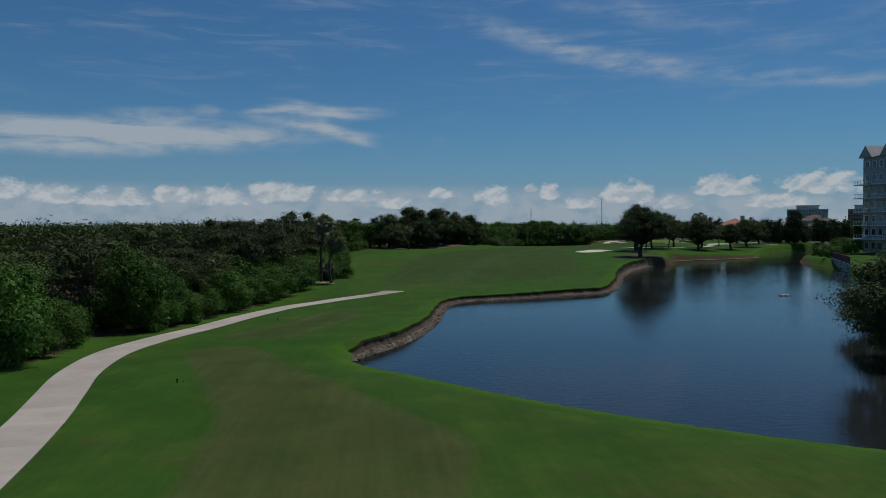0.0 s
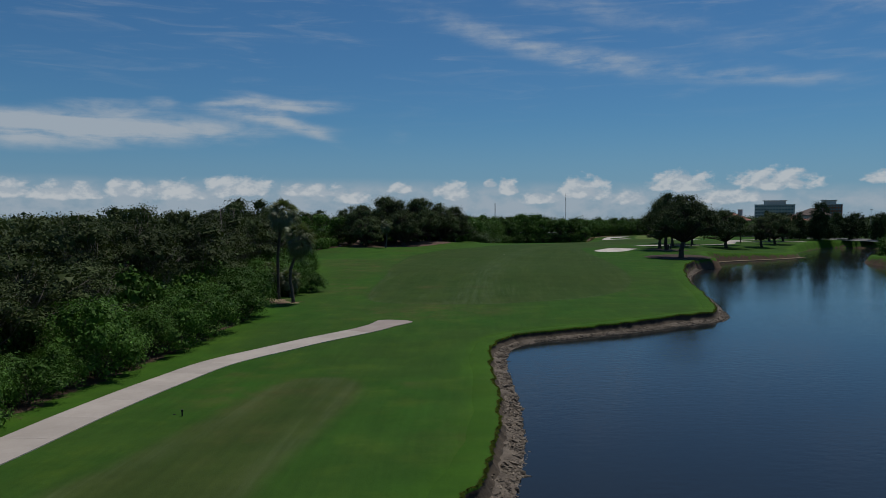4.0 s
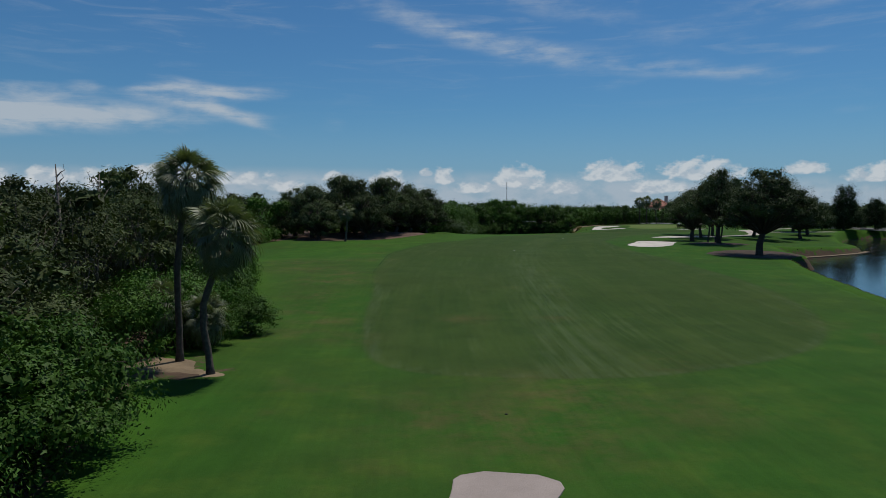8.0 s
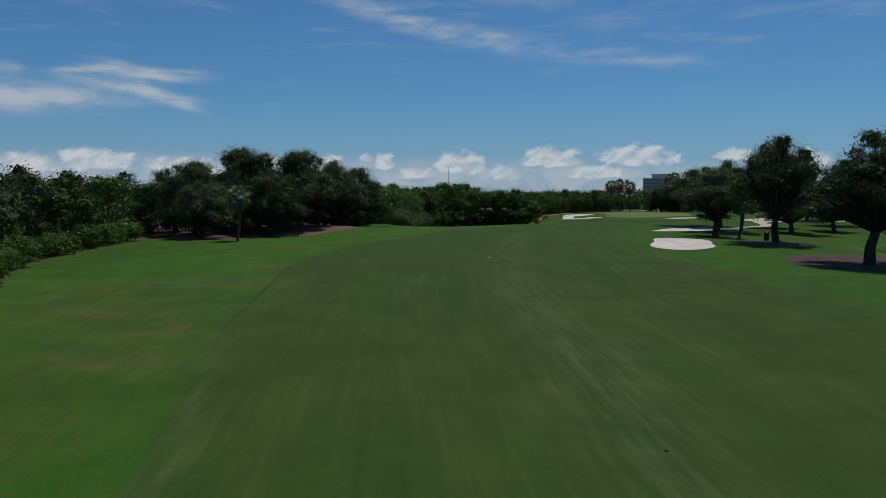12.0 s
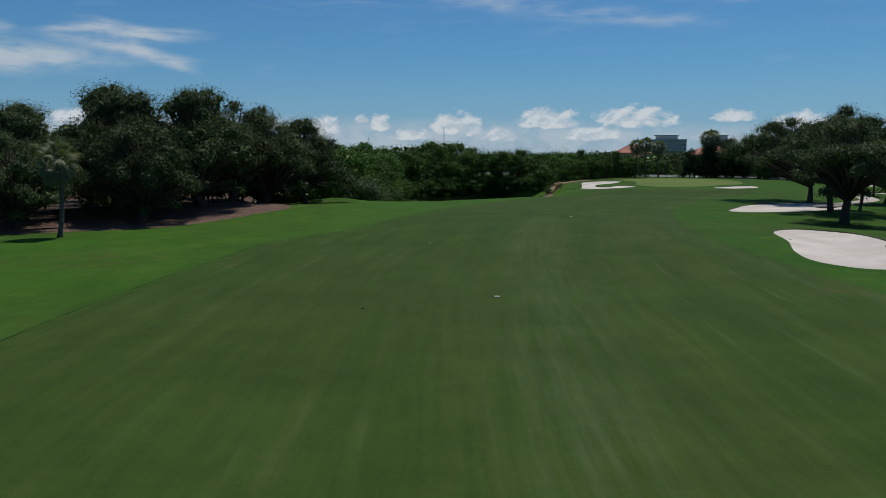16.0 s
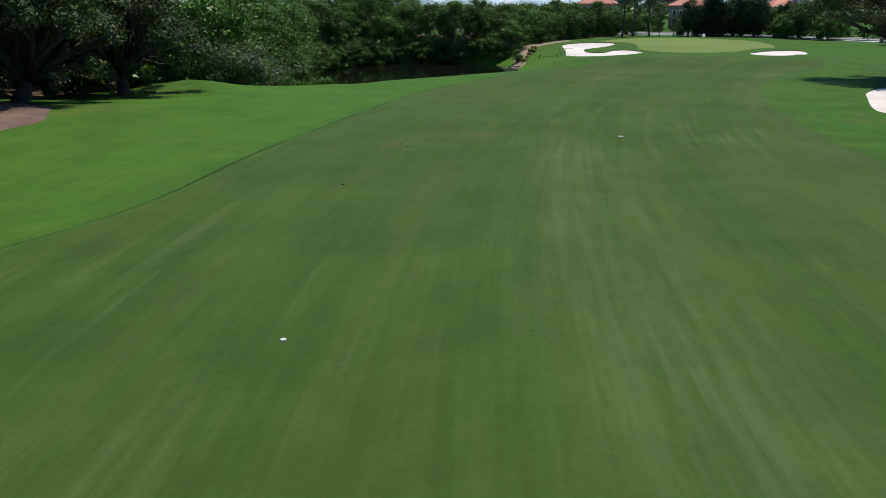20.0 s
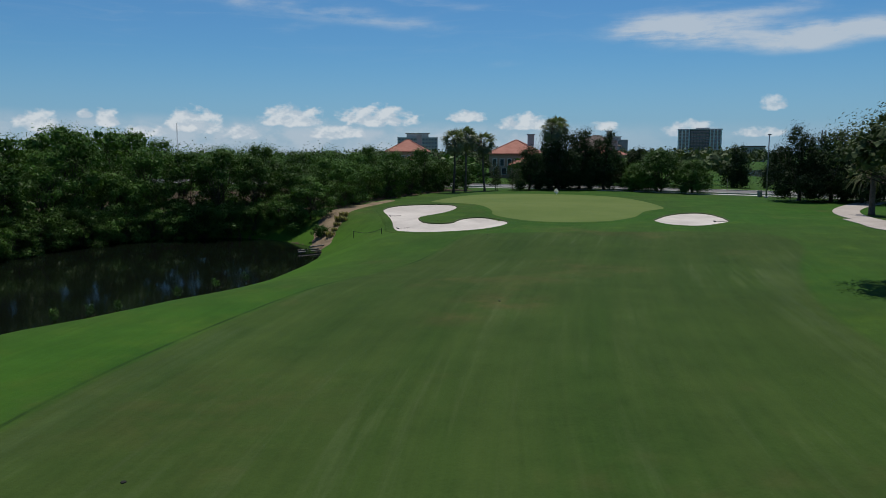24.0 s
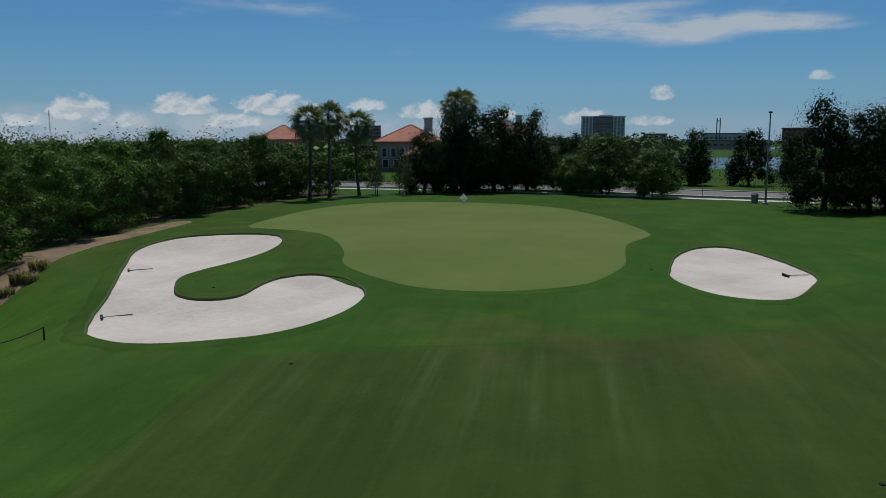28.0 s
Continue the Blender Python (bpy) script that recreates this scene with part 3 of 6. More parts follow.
BUNKERS = ((C_BUNKER, 0.55), (R_BUNKER, 0.5), (NEAR_BUNKER, 0.5), (MID_BUNKER, 0.35))


def land(x, y):
    """The land with its banks down to the water."""
    x, y = np.asarray(x, float), np.asarray(y, float)
    z = rise(x, y)
    # behind the crest beside the pond the land falls away
    crest = np.interp(x, (2, 9, 13, 16.5, 21, 26, 30, 34), (233.5, 238.5, 241.5, 239, 239, 240, 243, 245))
    z = z - np.minimum(1.5, np.maximum(z - 0.3, 0)) * smoothstep(0.5, 5.5, y - crest) * smoothstep(0, 6, x) * smoothstep(36, 30, x) * smoothstep(300, 270, y)
    lake, pond = inside_distance(x, y, LAKE_LINE), inside_distance(x, y, POND_LINE)
    d = np.maximum(lake, pond)
    gentle = smoothstep(50, 44, y) * smoothstep(24, 19, x)
    wide = np.where(pond > lake, np.where(inside_distance(x, y, WOODS) > -2.0, 1.0, 7.0), 1.25 + 6.0 * gentle)
    t = np.clip((d + wide) / (wide + 0.15), 0, 1)
    bank = np.where(wide > 3, t ** 1.6, t * t * (3 - 2 * t))
    return z * (1 - bank) + (-0.12) * bank - np.clip(d, 0, 4) * 0.5


def ground_z(x, y):
    """The turf as it lies, sunk below the sand of the bunkers."""
    z = land(x, y)
    for line, deep in BUNKERS:
        z = z - 0.9 * smoothstep(-0.4, 0.8, inside_distance(x, y, line))
    # cut back under the eroded bank
    d = inside_distance(x, y, LAKE_LINE)
    return z - 0.55 * smoothstep(-2.0, -1.0, d) * smoothstep(48.5, 51.5, y) * smoothstep(157, 154, y) * (x < 46)


# ---- ground, water, paths ----
def ground():
    """One sheet: fine over the course, ever coarser to the horizon."""
    out = [4, 10, 20, 36, 60, 100, 170, 300, 550, 1000, 2000, 4200]
    xs = np.concatenate([[-46 - o for o in out[::-1]], np.arange(-46, 122, 0.75), [122 + o for o in out]])
    ys = np.concatenate([[-8 - o for o in out[::-1]], np.arange(-8, 302, 0.75), [302 + o for o in out]])
    gx, gy = np.meshgrid(xs, ys)
    z = ground_z(gx, gy)
    n, k = gx.shape
    me = bpy.data.meshes.new("ground")
    idx = np.arange(n * k).reshape(n, k)
    quads = np.stack([idx[:-1, :-1], idx[:-1, 1:], idx[1:, 1:], idx[1:, :-1]], -1).reshape(-1, 4)
    me.vertices.add(n * k)
    me.vertices.foreach_set("co", np.stack([gx, gy, z], -1).astype(np.float32).ravel())
    me.loops.add(quads.size)
    me.loops.foreach_set("vertex_index", quads.astype(np.int32).ravel())
    me.polygons.add(len(quads))
    me.polygons.foreach_set("loop_start", np.arange(0, quads.size, 4, dtype=np.int32))
    me.update(calc_edges=True)
    fair = np.maximum(inside_distance(gx, gy, FAIRWAY), np.maximum(inside_distance(gx, gy, TEE), inside_distance(gx, gy, FORWARD_TEE)) * 0.5)
    edge = inside_distance(gx, gy, WOODS)
    bare = smoothstep(-1.2, 0.8, edge)
    bare = np.maximum(bare, 0.75 * np.exp(-((gx + 18) ** 2 + (gy - 109) ** 2) / 9))
    rocky = smoothstep(46, 50, gy) * smoothstep(170, 160, gy) * (gx < 53)
    shore = inside_distance(gx, gy, LAKE_LINE)
    bare = np.maximum(bare, 0.9 * smoothstep(-1.35, -0.5, shore) * rocky)
    bare = np.maximum(bare, 0.66 * smoothstep(-1.2, -0.5, shore) * smoothstep(52, 54, gx) * smoothstep(88, 85, gx) * smoothstep(160, 165, gy) * smoothstep(206, 202, gy))
    bare = np.maximum(bare, 0.75 * smoothstep(-0.35, 0.1, shore))
    bare = np.maximum(bare, 0.8 * smoothstep(-0.35, 0.2, inside_distance(gx, gy, POND_LINE)))
    dry = np.zeros(gx.shape)
    for a, b, r, k in ((46.0, 237.2, 1.6, 1.0), (43, 236, 1.0, 0.8), (-6, 99, 3.2, 0.8), (-2, 101.5, 3.0, 0.8), (-4, 97, 3.5, 0.7), (2, 99, 3, 0.5), (57.8, 279, 2.5, 0.9), (60, 282, 2.5, 0.9), (8, 222, 3.0, 0.7), (-12, 128, 3, 0.5), (-13, 118, 3, 0.5),
                       (-9.2, 25.8, 1.0, 0.9), (-8.8, 27.2, 0.8, 0.8), (0, 18, 7, 0.45), (8, 20, 6, 0.5), (-12, 70, 4, 0.4), (-11, 141, 3.5, 0.85), (-12, 133, 2.5, 0.8), (-11, 122, 2.5, 0.7), (-13, 152, 3.5, 0.8), (-9.5, 147, 2.5, 0.8), (-14, 161, 4, 0.7), (-9.8, 116, 2, 0.6), (-12.5, 126, 2, 0.7), (-7.5, 162, 3, 0.6), (12, 235, 2.5, 0.6), (-4, 190, 4, 0.5), (30.5, 248, 2.2, 0.7), (-3, 104, 2.5, 0.5), (96, 248, 2.5, 0.6), (33, 232, 3, 0.4), (-2, 62, 3, 0.4)):
        dry = np.maximum(dry, k * np.exp(-((gx - a) ** 2 + (gy - b) ** 2) / r ** 2))
    lake, pond = inside_distance(gx, gy, LAKE_LINE), inside_distance(gx, gy, POND_LINE)
    lush = np.maximum(smoothstep(-3.2, -1.3, lake), 1.0 * smoothstep(-9, -1.0, pond) * smoothstep(30, 44, gx))
    lush = np.maximum(lush, 0.75 * smoothstep(-4.0, -0.5, edge) * smoothstep(180, 150, gy))
    spine = smooth_line([(2, -20), (-4, 40), (-2, 80), (2, 120), (8, 155), (15, 182), (24, 204), (36, 224), (52, 242), (76, 264), (110, 296), (200, 380)], 12)
    best = np.full(gx.shape, 1e9)
    across, along = np.zeros(gx.shape), np.zeros(gx.shape)
    run = 0.0
    for (x0, y0), (x1, y1) in zip(spine[:-1], spine[1:]):
        l = math.hypot(x1 - x0, y1 - y0)
        ux, uy = (x1 - x0) / l, (y1 - y0) / l
        t = np.clip((gx - x0) * ux + (gy - y0) * uy, 0, l)
        ex, ey = gx - x0 - t * ux, gy - y0 - t * uy
        d = ex * ex + ey * ey
        hit = d < best
        best = np.where(hit, d, best)
        across = np.where(hit, np.sqrt(d) * np.sign(ex * uy - ey * ux), across)
        along = np.where(hit, run + t, along)
        run += l
    lush = np.maximum(lush, (0.12 + 0.30 * smoothstep(150, 180, gy)) * smoothstep(0.2, -1.2, fair) * (across < 0) * (inside_distance(gx, gy, FAIRWAY) > -16) * smoothstep(100, 118, gy) * smoothstep(252, 238, gy))
    # worn pale drag marks along the near fairway, olive cut on the tee
    pale = np.zeros(gx.shape)
    for line, w, k in (([(28, 207), (23.5, 197), (18.5, 182), (13, 165), (8.7, 148), (5.2, 129.6), (3.5, 120), (1.8, 111.5), (0.2, 105.5), (-1.4, 100.5), (-3, 95)], 1.3, 0.42), ([(9, 140), (4.5, 126), (3.0, 115), (2.4, 107.5), (1.8, 100), (1.5, 94)], 0.9, 0.32),
                       ([(6, 128), (1.5, 116), (-0.5, 108), (-1.2, 104)], 0.5, 0.4)):
        q = smooth_line(line, 8)
        best = np.full(gx.shape, 1e9)
        for (x0, y0), (x1, y1) in zip(q[:-1], q[1:]):
            t = np.clip(((gx - x0) * (x1 - x0) + (gy - y0) * (y1 - y0)) / ((x1 - x0) ** 2 + (y1 - y0) ** 2), 0, 1)
            best = np.minimum(best, (gx - x0 - t * (x1 - x0)) ** 2 + (gy - y0 - t * (y1 - y0)) ** 2)
        pale = np.maximum(pale, k * np.exp(-best / (2 * w * w)))
    pale *= 1 - 0.25 * smoothstep(140, 170, gy)
    pale = np.maximum(pale, 0.45 * np.exp(-((fair - 0.35) / 0.3) ** 2) * (gy < 140) * (gy > 60))
    pale = np.maximum(pale, 0.5 * np.exp(-((fair - 0.3) / 0.25) ** 2) * (gy < 80))
    pale = np.maximum(pale, 0.22 * np.exp(-((fair - 0.9) / 0.9) ** 2) * (gy < 240) * (gy > 140) * (gx > 20))
    brown = 0.35 * smoothstep(84, 76, gy) + 0.4 * smoothstep(53, 51, gy)
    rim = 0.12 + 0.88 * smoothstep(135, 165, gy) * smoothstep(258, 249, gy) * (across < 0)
    for name, v in (("rim", rim), ("pale", pale), ("brown", brown), ("across", across), ("along", along), ("fair", fair), ("bare", bare), ("lush", lush), ("dry", dry)):
        me.attributes.new(name, "FLOAT", "POINT").data.foreach_set("value", v.astype(np.float32).ravel())
    me.materials.append(TURF)
    me.shade_smooth()
    return tagged(new("ground", me), "mown green golf turf with paler fairway and worn patches", "ground", kind="structure")


def flat_patch(name, line, mat, height, label, category, step=1.0, hollow=0.0):
    """A sheet that follows the land inside an outline."""
    from_x, from_y = line.min(axis=0), line.max(axis=0)
    gx, gy = np.meshgrid(np.arange(from_x[0], from_y[0], step), np.arange(from_x[1], from_y[1], step))
    keep = inside_distance(gx, gy, line) > step * 0.45
    pts = [Vector(p) for p in line] + [Vector((a, b)) for a, b in zip(gx[keep], gy[keep])]
    n = len(line)
    v, e, f, *_ = delaunay_2d_cdt(pts, [(i, (i + 1) % n) for i in range(n)], [list(range(n))], 1, 1e-4)
    xy = np.array([tuple(p) for p in v])
    d = np.maximum(inside_distance(xy[:, 0], xy[:, 1], line), 0)
    z = land(xy[:, 0], xy[:, 1]) + height
    if hollow:
        lumps = np.array([noise.noise(Vector((a * 0.7, b * 0.7, 1.3))) for a, b in xy])
        z = z - hollow * smoothstep(0.0, 2.4, d) - 0.1 + 0.05 * lumps * smoothstep(0, 1.0, d)
    elif mat in (MULCH, SHADED_MULCH, DIRT):
        z = z - (height + 0.03) * (d < 0.02)
    ob = mesh_object(name, np.column_stack([xy, z]), f, mat, smooth=True)
    me = ob.data
    if me.polygons[0].normal.z < 0:
        me.flip_normals()
    return tagged(ob, label, category, kind="structure")


def bunker(line, deep, label):
    sand = flat_patch("bunker", line, SAND, 0.02, label, "bunker", 0.6, deep)
    turf_ring("turf_lip", line, sand, ((-0.02, -0.35), (-0.03, -0.06), (0.0, 0.0), (0.06, 0.025), (0.55, 0.025), (1.25, -0.07)), 3, "rolled turf edge", 0.05)
    return sand


def turf_ring(name, line, parent, profile, soil, label, ragged):
    """A band of turf round an outline: ways outward and heights; the first rows are bare edge."""
    n = len(line)
    tang = np.roll(line, -1, axis=0) - np.roll(line, 1, axis=0)
    tang /= np.linalg.norm(tang, axis=1)[:, None]
    out = np.column_stack([tang[:, 1], -tang[:, 0]])
    if inside_distance(line[:1, 0] + out[:1, 0] * 0.3, line[:1, 1] + out[:1, 1] * 0.3, line)[0] > 0:
        out = -out
    rows = []
    wob = np.array([noise.noise(Vector((a * 1.7, b * 1.7, 0.2))) for a, b in line]) * ragged
    for o, h in profile:
        q = line + out * o
        rows.append(np.column_stack([q + out * wob[:, None], land(q[:, 0], q[:, 1]) + h + wob * 0.4]))
    verts, m = np.concatenate(rows), len(rows) - 1
    faces = [(r * n + i, r * n + (i + 1) % n, (r + 1) * n + (i + 1) % n, (r + 1) * n + i) for r in range(m) for i in range(n)]
    ob = mesh_object(name, verts, faces, LIP, parent, label)
    ob.data.materials.append(TURF)
    ob.data.polygons.foreach_set("material_index", np.repeat([0] * soil + [1] * (m - soil), n).astype(np.int32))
    ob.data.attributes.new("fair", "FLOAT", "POINT").data.foreach_set("value", np.full(len(verts), -3.0, np.float32))
    if ob.data.polygons[m * n - 1].normal.z < 0:
        ob.data.flip_normals()


def ribbon(name, centre, widths, mat, label, category, height=0.05, thick=0.12, joint=None, round_end=False):
    """A slab along a line, cut into pieces at its joints."""
    c = smooth_line(centre, 10)
    w = np.interp(np.linspace(0, 1, len(c)), np.linspace(0, 1, len(widths)), widths)
    t = np.gradient(c, axis=0)
    t /= np.linalg.norm(t, axis=1)[:, None]
    side = np.column_stack([t[:, 1], -t[:, 0]])
    root = tagged(new(name), label, category, kind="structure")
    along = np.concatenate([[0], np.cumsum(np.linalg.norm(np.diff(c, axis=0), axis=1))])
    total = along[-1]
    count = max(1, int(total / (joint or total)))
    for i in range(count):
        a, b = total * i / count + (0.004 if joint else 0), total * (i + 1) / count - (0.004 if joint else 0)
        at = np.linspace(a, b, (9 if round_end and i == count - 1 else 4) if joint else len(c))
        cx, cy = np.interp(at, along, c[:, 0]), np.interp(at, along, c[:, 1])
        sx, sy, ww = np.interp(at, along, side[:, 0]), np.interp(at, along, side[:, 1]), np.interp(at, along, w) / 2
        if round_end:
            ww = ww * np.sqrt(np.maximum(1 - np.clip((at - total + 0.9) / 0.9, 0, 1) ** 2 * 0.8, 0.05))
        verts, faces = [], []
        for j in range(len(at)):
            l, r = (cx[j] - sx[j] * ww[j], cy[j] - sy[j] * ww[j]), (cx[j] + sx[j] * ww[j], cy[j] + sy[j] * ww[j])
            zl, zr = float(rise(*l)) + height, float(rise(*r)) + height
            verts += [(*l, zl - thick), (*l, zl - 0.012), (l[0] + sx[j] * 0.03, l[1] + sy[j] * 0.03, zl), (r[0] - sx[j] * 0.03, r[1] - sy[j] * 0.03, zr), (*r, zr - 0.012), (*r, zr - thick)]
        for j in range(len(at) - 1):
            faces += [(j * 6 + k, j * 6 + k + 1, j * 6 + k + 7, j * 6 + k + 6) for k in range(5)]
        m = (len(at) - 1) * 6
        faces += [(0, 5, 4, 3, 2, 1), (m, m + 1, m + 2, m + 3, m + 4, m + 5)]
        ob = mesh_object("slab" if joint else "surface", verts, faces, OLD_CONCRETE if round_end and i > count - 3 else mat, root)
        ob.data.flip_normals() if ob.data.polygons[2].normal.z < 0 else None
    return root


def water_sheet(name, line, mat, z, label):
    f = list(range(len(line)))
    ob = mesh_object(name, [(a, b, z) for a, b in line], [f], mat)
    if ob.data.polygons[0].normal.z < 0:
        ob.data.flip_normals()
    return tagged(ob, label, "water", kind="structure")


def grown(line, by):
    t = np.roll(line, -1, axis=0) - np.roll(line, 1, axis=0)
    t /= np.linalg.norm(t, axis=1)[:, None] + 1e-9
    area = np.sum(line[:, 0] * np.roll(line[:, 1], -1) - np.roll(line[:, 0], -1) * line[:, 1])
    o = np.column_stack([t[:, 1], -t[:, 0]]) * (1 if area > 0 else -1)
    return line + o * by


ground()
water_sheet("lake", grown(LAKE_LINE, 0.9), LAKE, 0.0, "dark blue lake with light wind ripples")
water_sheet("pond", grown(POND_LINE, 0.9), POND, 0.0, "still black mangrove pond reflecting the trees")
bunker(C_BUNKER, 0.28, "pale curved sand bunker beside the putting green")
bunker(R_BUNKER, 0.12, "pale teardrop sand bunker beside the putting green")
bunker(NEAR_BUNKER, 0.3, "pale oval sand bunker beside the fairway")
bunker(MID_BUNKER, 0.15, "pale sand bunker shaded by oak trees")
putting = flat_patch("putting_green", PUTTING, GREEN, 0.035, "smooth pale green putting surface", "putting green", 1.0)
turf_ring("collar", PUTTING, putting, ((-0.02, 0.030), (0.10, 0.034), (0.6, 0.03), (1.3, -0.07)), 0, "short turf collar", 0.0)
flat_patch("mulch_bed", MULCH_BERM, MULCH, 0.05, "brown mulch bed under the oak group", "mulch bed", 1.2)
# two beds whose colour carries the shade under the oaks
flat_patch("mulch_bed", smooth_line([(37.5, 166.0), (39.5, 160.5), (43, 157.6), (46.6, 160.2), (49.2, 163.8), (49.2, 168.5), (45, 171), (40.0, 170)], 5, True), SHADED_MULCH, 0.05, "brown mulch bed, crown shade in its colour, round the lakeside oak", "mulch bed", 0.8)
flat_patch("mulch_bed", smooth_line([(42.5, 180), (46, 176.5), (50.5, 178), (51, 182.5), (47.5, 185), (43.5, 183.5)], 5, True), SHADED_MULCH, 0.05, "brown mulch bed, crown shade in its colour, round the fairway oak", "mulch bed", 0.8)
flat_patch("mulch_bed", smooth_line([(-21, 109.5), (-18.6, 108.6), (-16.8, 108.2), (-15.9, 107.2), (-15.0, 107.6), (-15.3, 108.4), (-16.4, 109.4), (-16.9, 111.2), (-18.5, 112.2), (-21, 112.4)], 5, True), DIRT, 0.05, "bare brown soil under the palms", "mulch bed", 0.6)
flat_patch("dirt_track", smooth_line([(52.3, 272.6), (53.3, 270.9), (55.6, 274.0), (58.4, 277.8), (61.1, 280.9), (64.3, 283.5), (69, 288), (68, 289.4), (63.3, 285.6), (59.8, 283.2), (56.8, 280.6), (54.2, 276.6)], 5, True), DIRT, 0.05, "sandy brown strip along the mangroves", "dirt track", 0.6)
ribbon("cart_path", [(-11, 6), (-12.8, 15), (-14.8, 24), (-16.5, 30.6), (-18.05, 35.6), (-19.7, 41), (-20.7, 47.2), (-20.5, 52.6), (-20.0, 57), (-19.4, 61), (-18.75, 65.8), (-17.95, 70), (-17.15, 73.8), (-16.3, 77.4), (-15.2, 79.9), (-13.5, 82.4),
                     (-11.6, 84.9), (-9.7, 86.9), (-8.0, 88.9), (-6.85, 91.0), (-6.1, 92.6), (-5.7, 93.7)], [2.3, 2.3, 2.3, 2.3, 2.25, 2.1, 2.05, 2.05, 2.1, 2.15, 3.3], CONCRETE, "pale concrete cart path in jointed slabs", "cart path", joint=3.0, round_end=True)
ribbon("cart_path", [(66, 219.5), (71, 222.5), (76, 225.3), (80.5, 228.5), (83.5, 233), (86, 238.5), (91, 246), (97, 252.2), (103, 256.2), (110, 258.9), (117, 260.4)], [2.0, 2.3, 2.3, 2.6], CONCRETE,
       "pale concrete cart path in jointed slabs", "cart path", joint=3.0)
ribbon("cart_path", [(93, 249.5), (90, 246.5), (86.5, 242.5), (89, 238), (96, 236), (106, 236.5)], [2.3, 2.2], CONCRETE, "pale concrete cart path curving off", "cart path", joint=3.0)
ROAD = [(20, 470), (62, 390), (88, 345), (107.5, 312.5), (116.5, 298), (120.5, 285), (124.5, 274), (130, 255), (140, 225), (152, 190)]
ribbon("road", ROAD, [9.5, 9.5], ASPHALT, "grey asphalt road", "road", 0.03, 0.2)
ribbon("kerb", [(x - 4.3, y - 2.4) for x, y in ROAD], [0.35, 0.35], KERB, "pale concrete kerb", "kerb", 0.15, 0.25)
ribbon("kerb", [(x + 4.3, y + 2.4) for x, y in ROAD], [0.35, 0.35], KERB, "pale concrete kerb", "kerb", 0.15, 0.25)
ribbon("pavement", [(x - 7.0, y - 4.0) for x, y in ROAD], [1.5, 1.5], KERB, "pale concrete pavement", "pavement", 0.06, 0.12)


# ---- trees ----
def leaves(name, blobs, count, size, seed, mat, parent, droop=0.0, narrow=0.5, clumps=26, spread=0.26, up=0.5, fill=60, whips=0.07, flat=0.5):
    """A crown of small pointed leaves in sprays over the outside of its lobes, with larger dim leaves inside; blobs: x, y, z, rx, ry, rz."""
    r = np.random.RandomState(seed)
    b = np.array(blobs, float)
    area = (b[:, 3] * b[:, 4] * b[:, 5]) ** 0.667

    def outside(n, low, high, depth):
        own = r.choice(len(b), n, p=area / area.sum())
        way = r.normal(size=(n, 3))
        way[:, 2] += 0.2
        way /= np.linalg.norm(way, axis=1)[:, None]
        reach = r.uniform(low, high, n)
        if whips:
            reach = np.where((r.random_sample(n) < whips) & (depth > 0.75), r.uniform(1.06, 1.24, n), reach)
        c = b[own, :3] + way * b[own, 3:] * reach[:, None]
        rel = np.linalg.norm((c[:, None, :] - b[None, :, :3]) / b[None, :, 3:], axis=2)
        rel[np.arange(n), own] = 9
        keep = (rel.min(axis=1) > depth) & (c[:, 2] > 0.02)
        return own[keep], way[keep], c[keep]

    own, way, centre = outside(clumps * len(b) * 2, 0.74, 1.02, 0.80)
    wide = b[own, 3:].mean(axis=1) * spread * r.uniform(0.55, 1.4, len(own))
    tilt = r.normal(size=(len(own), 3)) * 0.28
    share = wide ** 1.6
    pick = r.choice(len(own), count, p=share / share.sum())
    off = np.clip(r.normal(size=(count, 3)), -1.9, 1.9) * wide[pick][:, None] * np.array([1, 1, flat])
    p = centre[pick] + off
    outward = off / (np.linalg.norm(off, axis=1)[:, None] + 1e-6)
    nrm = way[pick] * 0.7 + outward * 0.45 + np.array([0, 0, up * 0.6]) + tilt[pick] + r.normal(size=(count, 3)) * 0.30
    grow = size * r.uniform(0.55, 1.4, count)
    slim = np.full(count, narrow) * r.uniform(0.8, 1.2, count)
    if fill:
        own, way, c = outside(fill * len(b) * 2, 0.30, 0.70, 0.62)
        n = len(own)
        p = np.concatenate([p, c])
        nrm = np.concatenate([nrm, way * 0.55 + np.array([0, 0, 0.3]) + r.normal(size=(n, 3)) * 0.45])
        grow = np.concatenate([grow, b[own, 3:].mean(axis=1) * np.sqrt(4.6 / fill) * r.uniform(0.7, 1.25, n)])
        slim = np.concatenate([slim, np.full(n, 0.85)])
        count += n
    nrm /= np.linalg.norm(nrm, axis=1)[:, None]
    t = np.cross(nrm, r.normal(size=(count, 3)))
    t /= np.linalg.norm(t, axis=1)[:, None] + 1e-9
    t[:, 2] -= droop
    s = np.cross(nrm, t)
    L, W = grow[:, None] / 2, (grow * slim)[:, None] / 2
    v = np.stack([p - t * L * 0.8 + s * W, p + t * L * 1.2, p - t * L * 0.8 - s * W + nrm * W * 0.5], 1).reshape(-1, 3)
    v[:, 2] = np.maximum(v[:, 2], 0.0)
    me = bpy.data.meshes.new(name)
    me.vertices.add(len(v))
    me.vertices.foreach_set("co", v.astype(np.float32).ravel())
    me.loops.add(len(v))
    me.loops.foreach_set("vertex_index", np.arange(len(v), dtype=np.int32))
    me.polygons.add(count)
    me.polygons.foreach_set("loop_start", np.arange(0, len(v), 3, dtype=np.int32))
    me.update(calc_edges=True)
    me.materials.append(mat)
    ob = new(name, me)
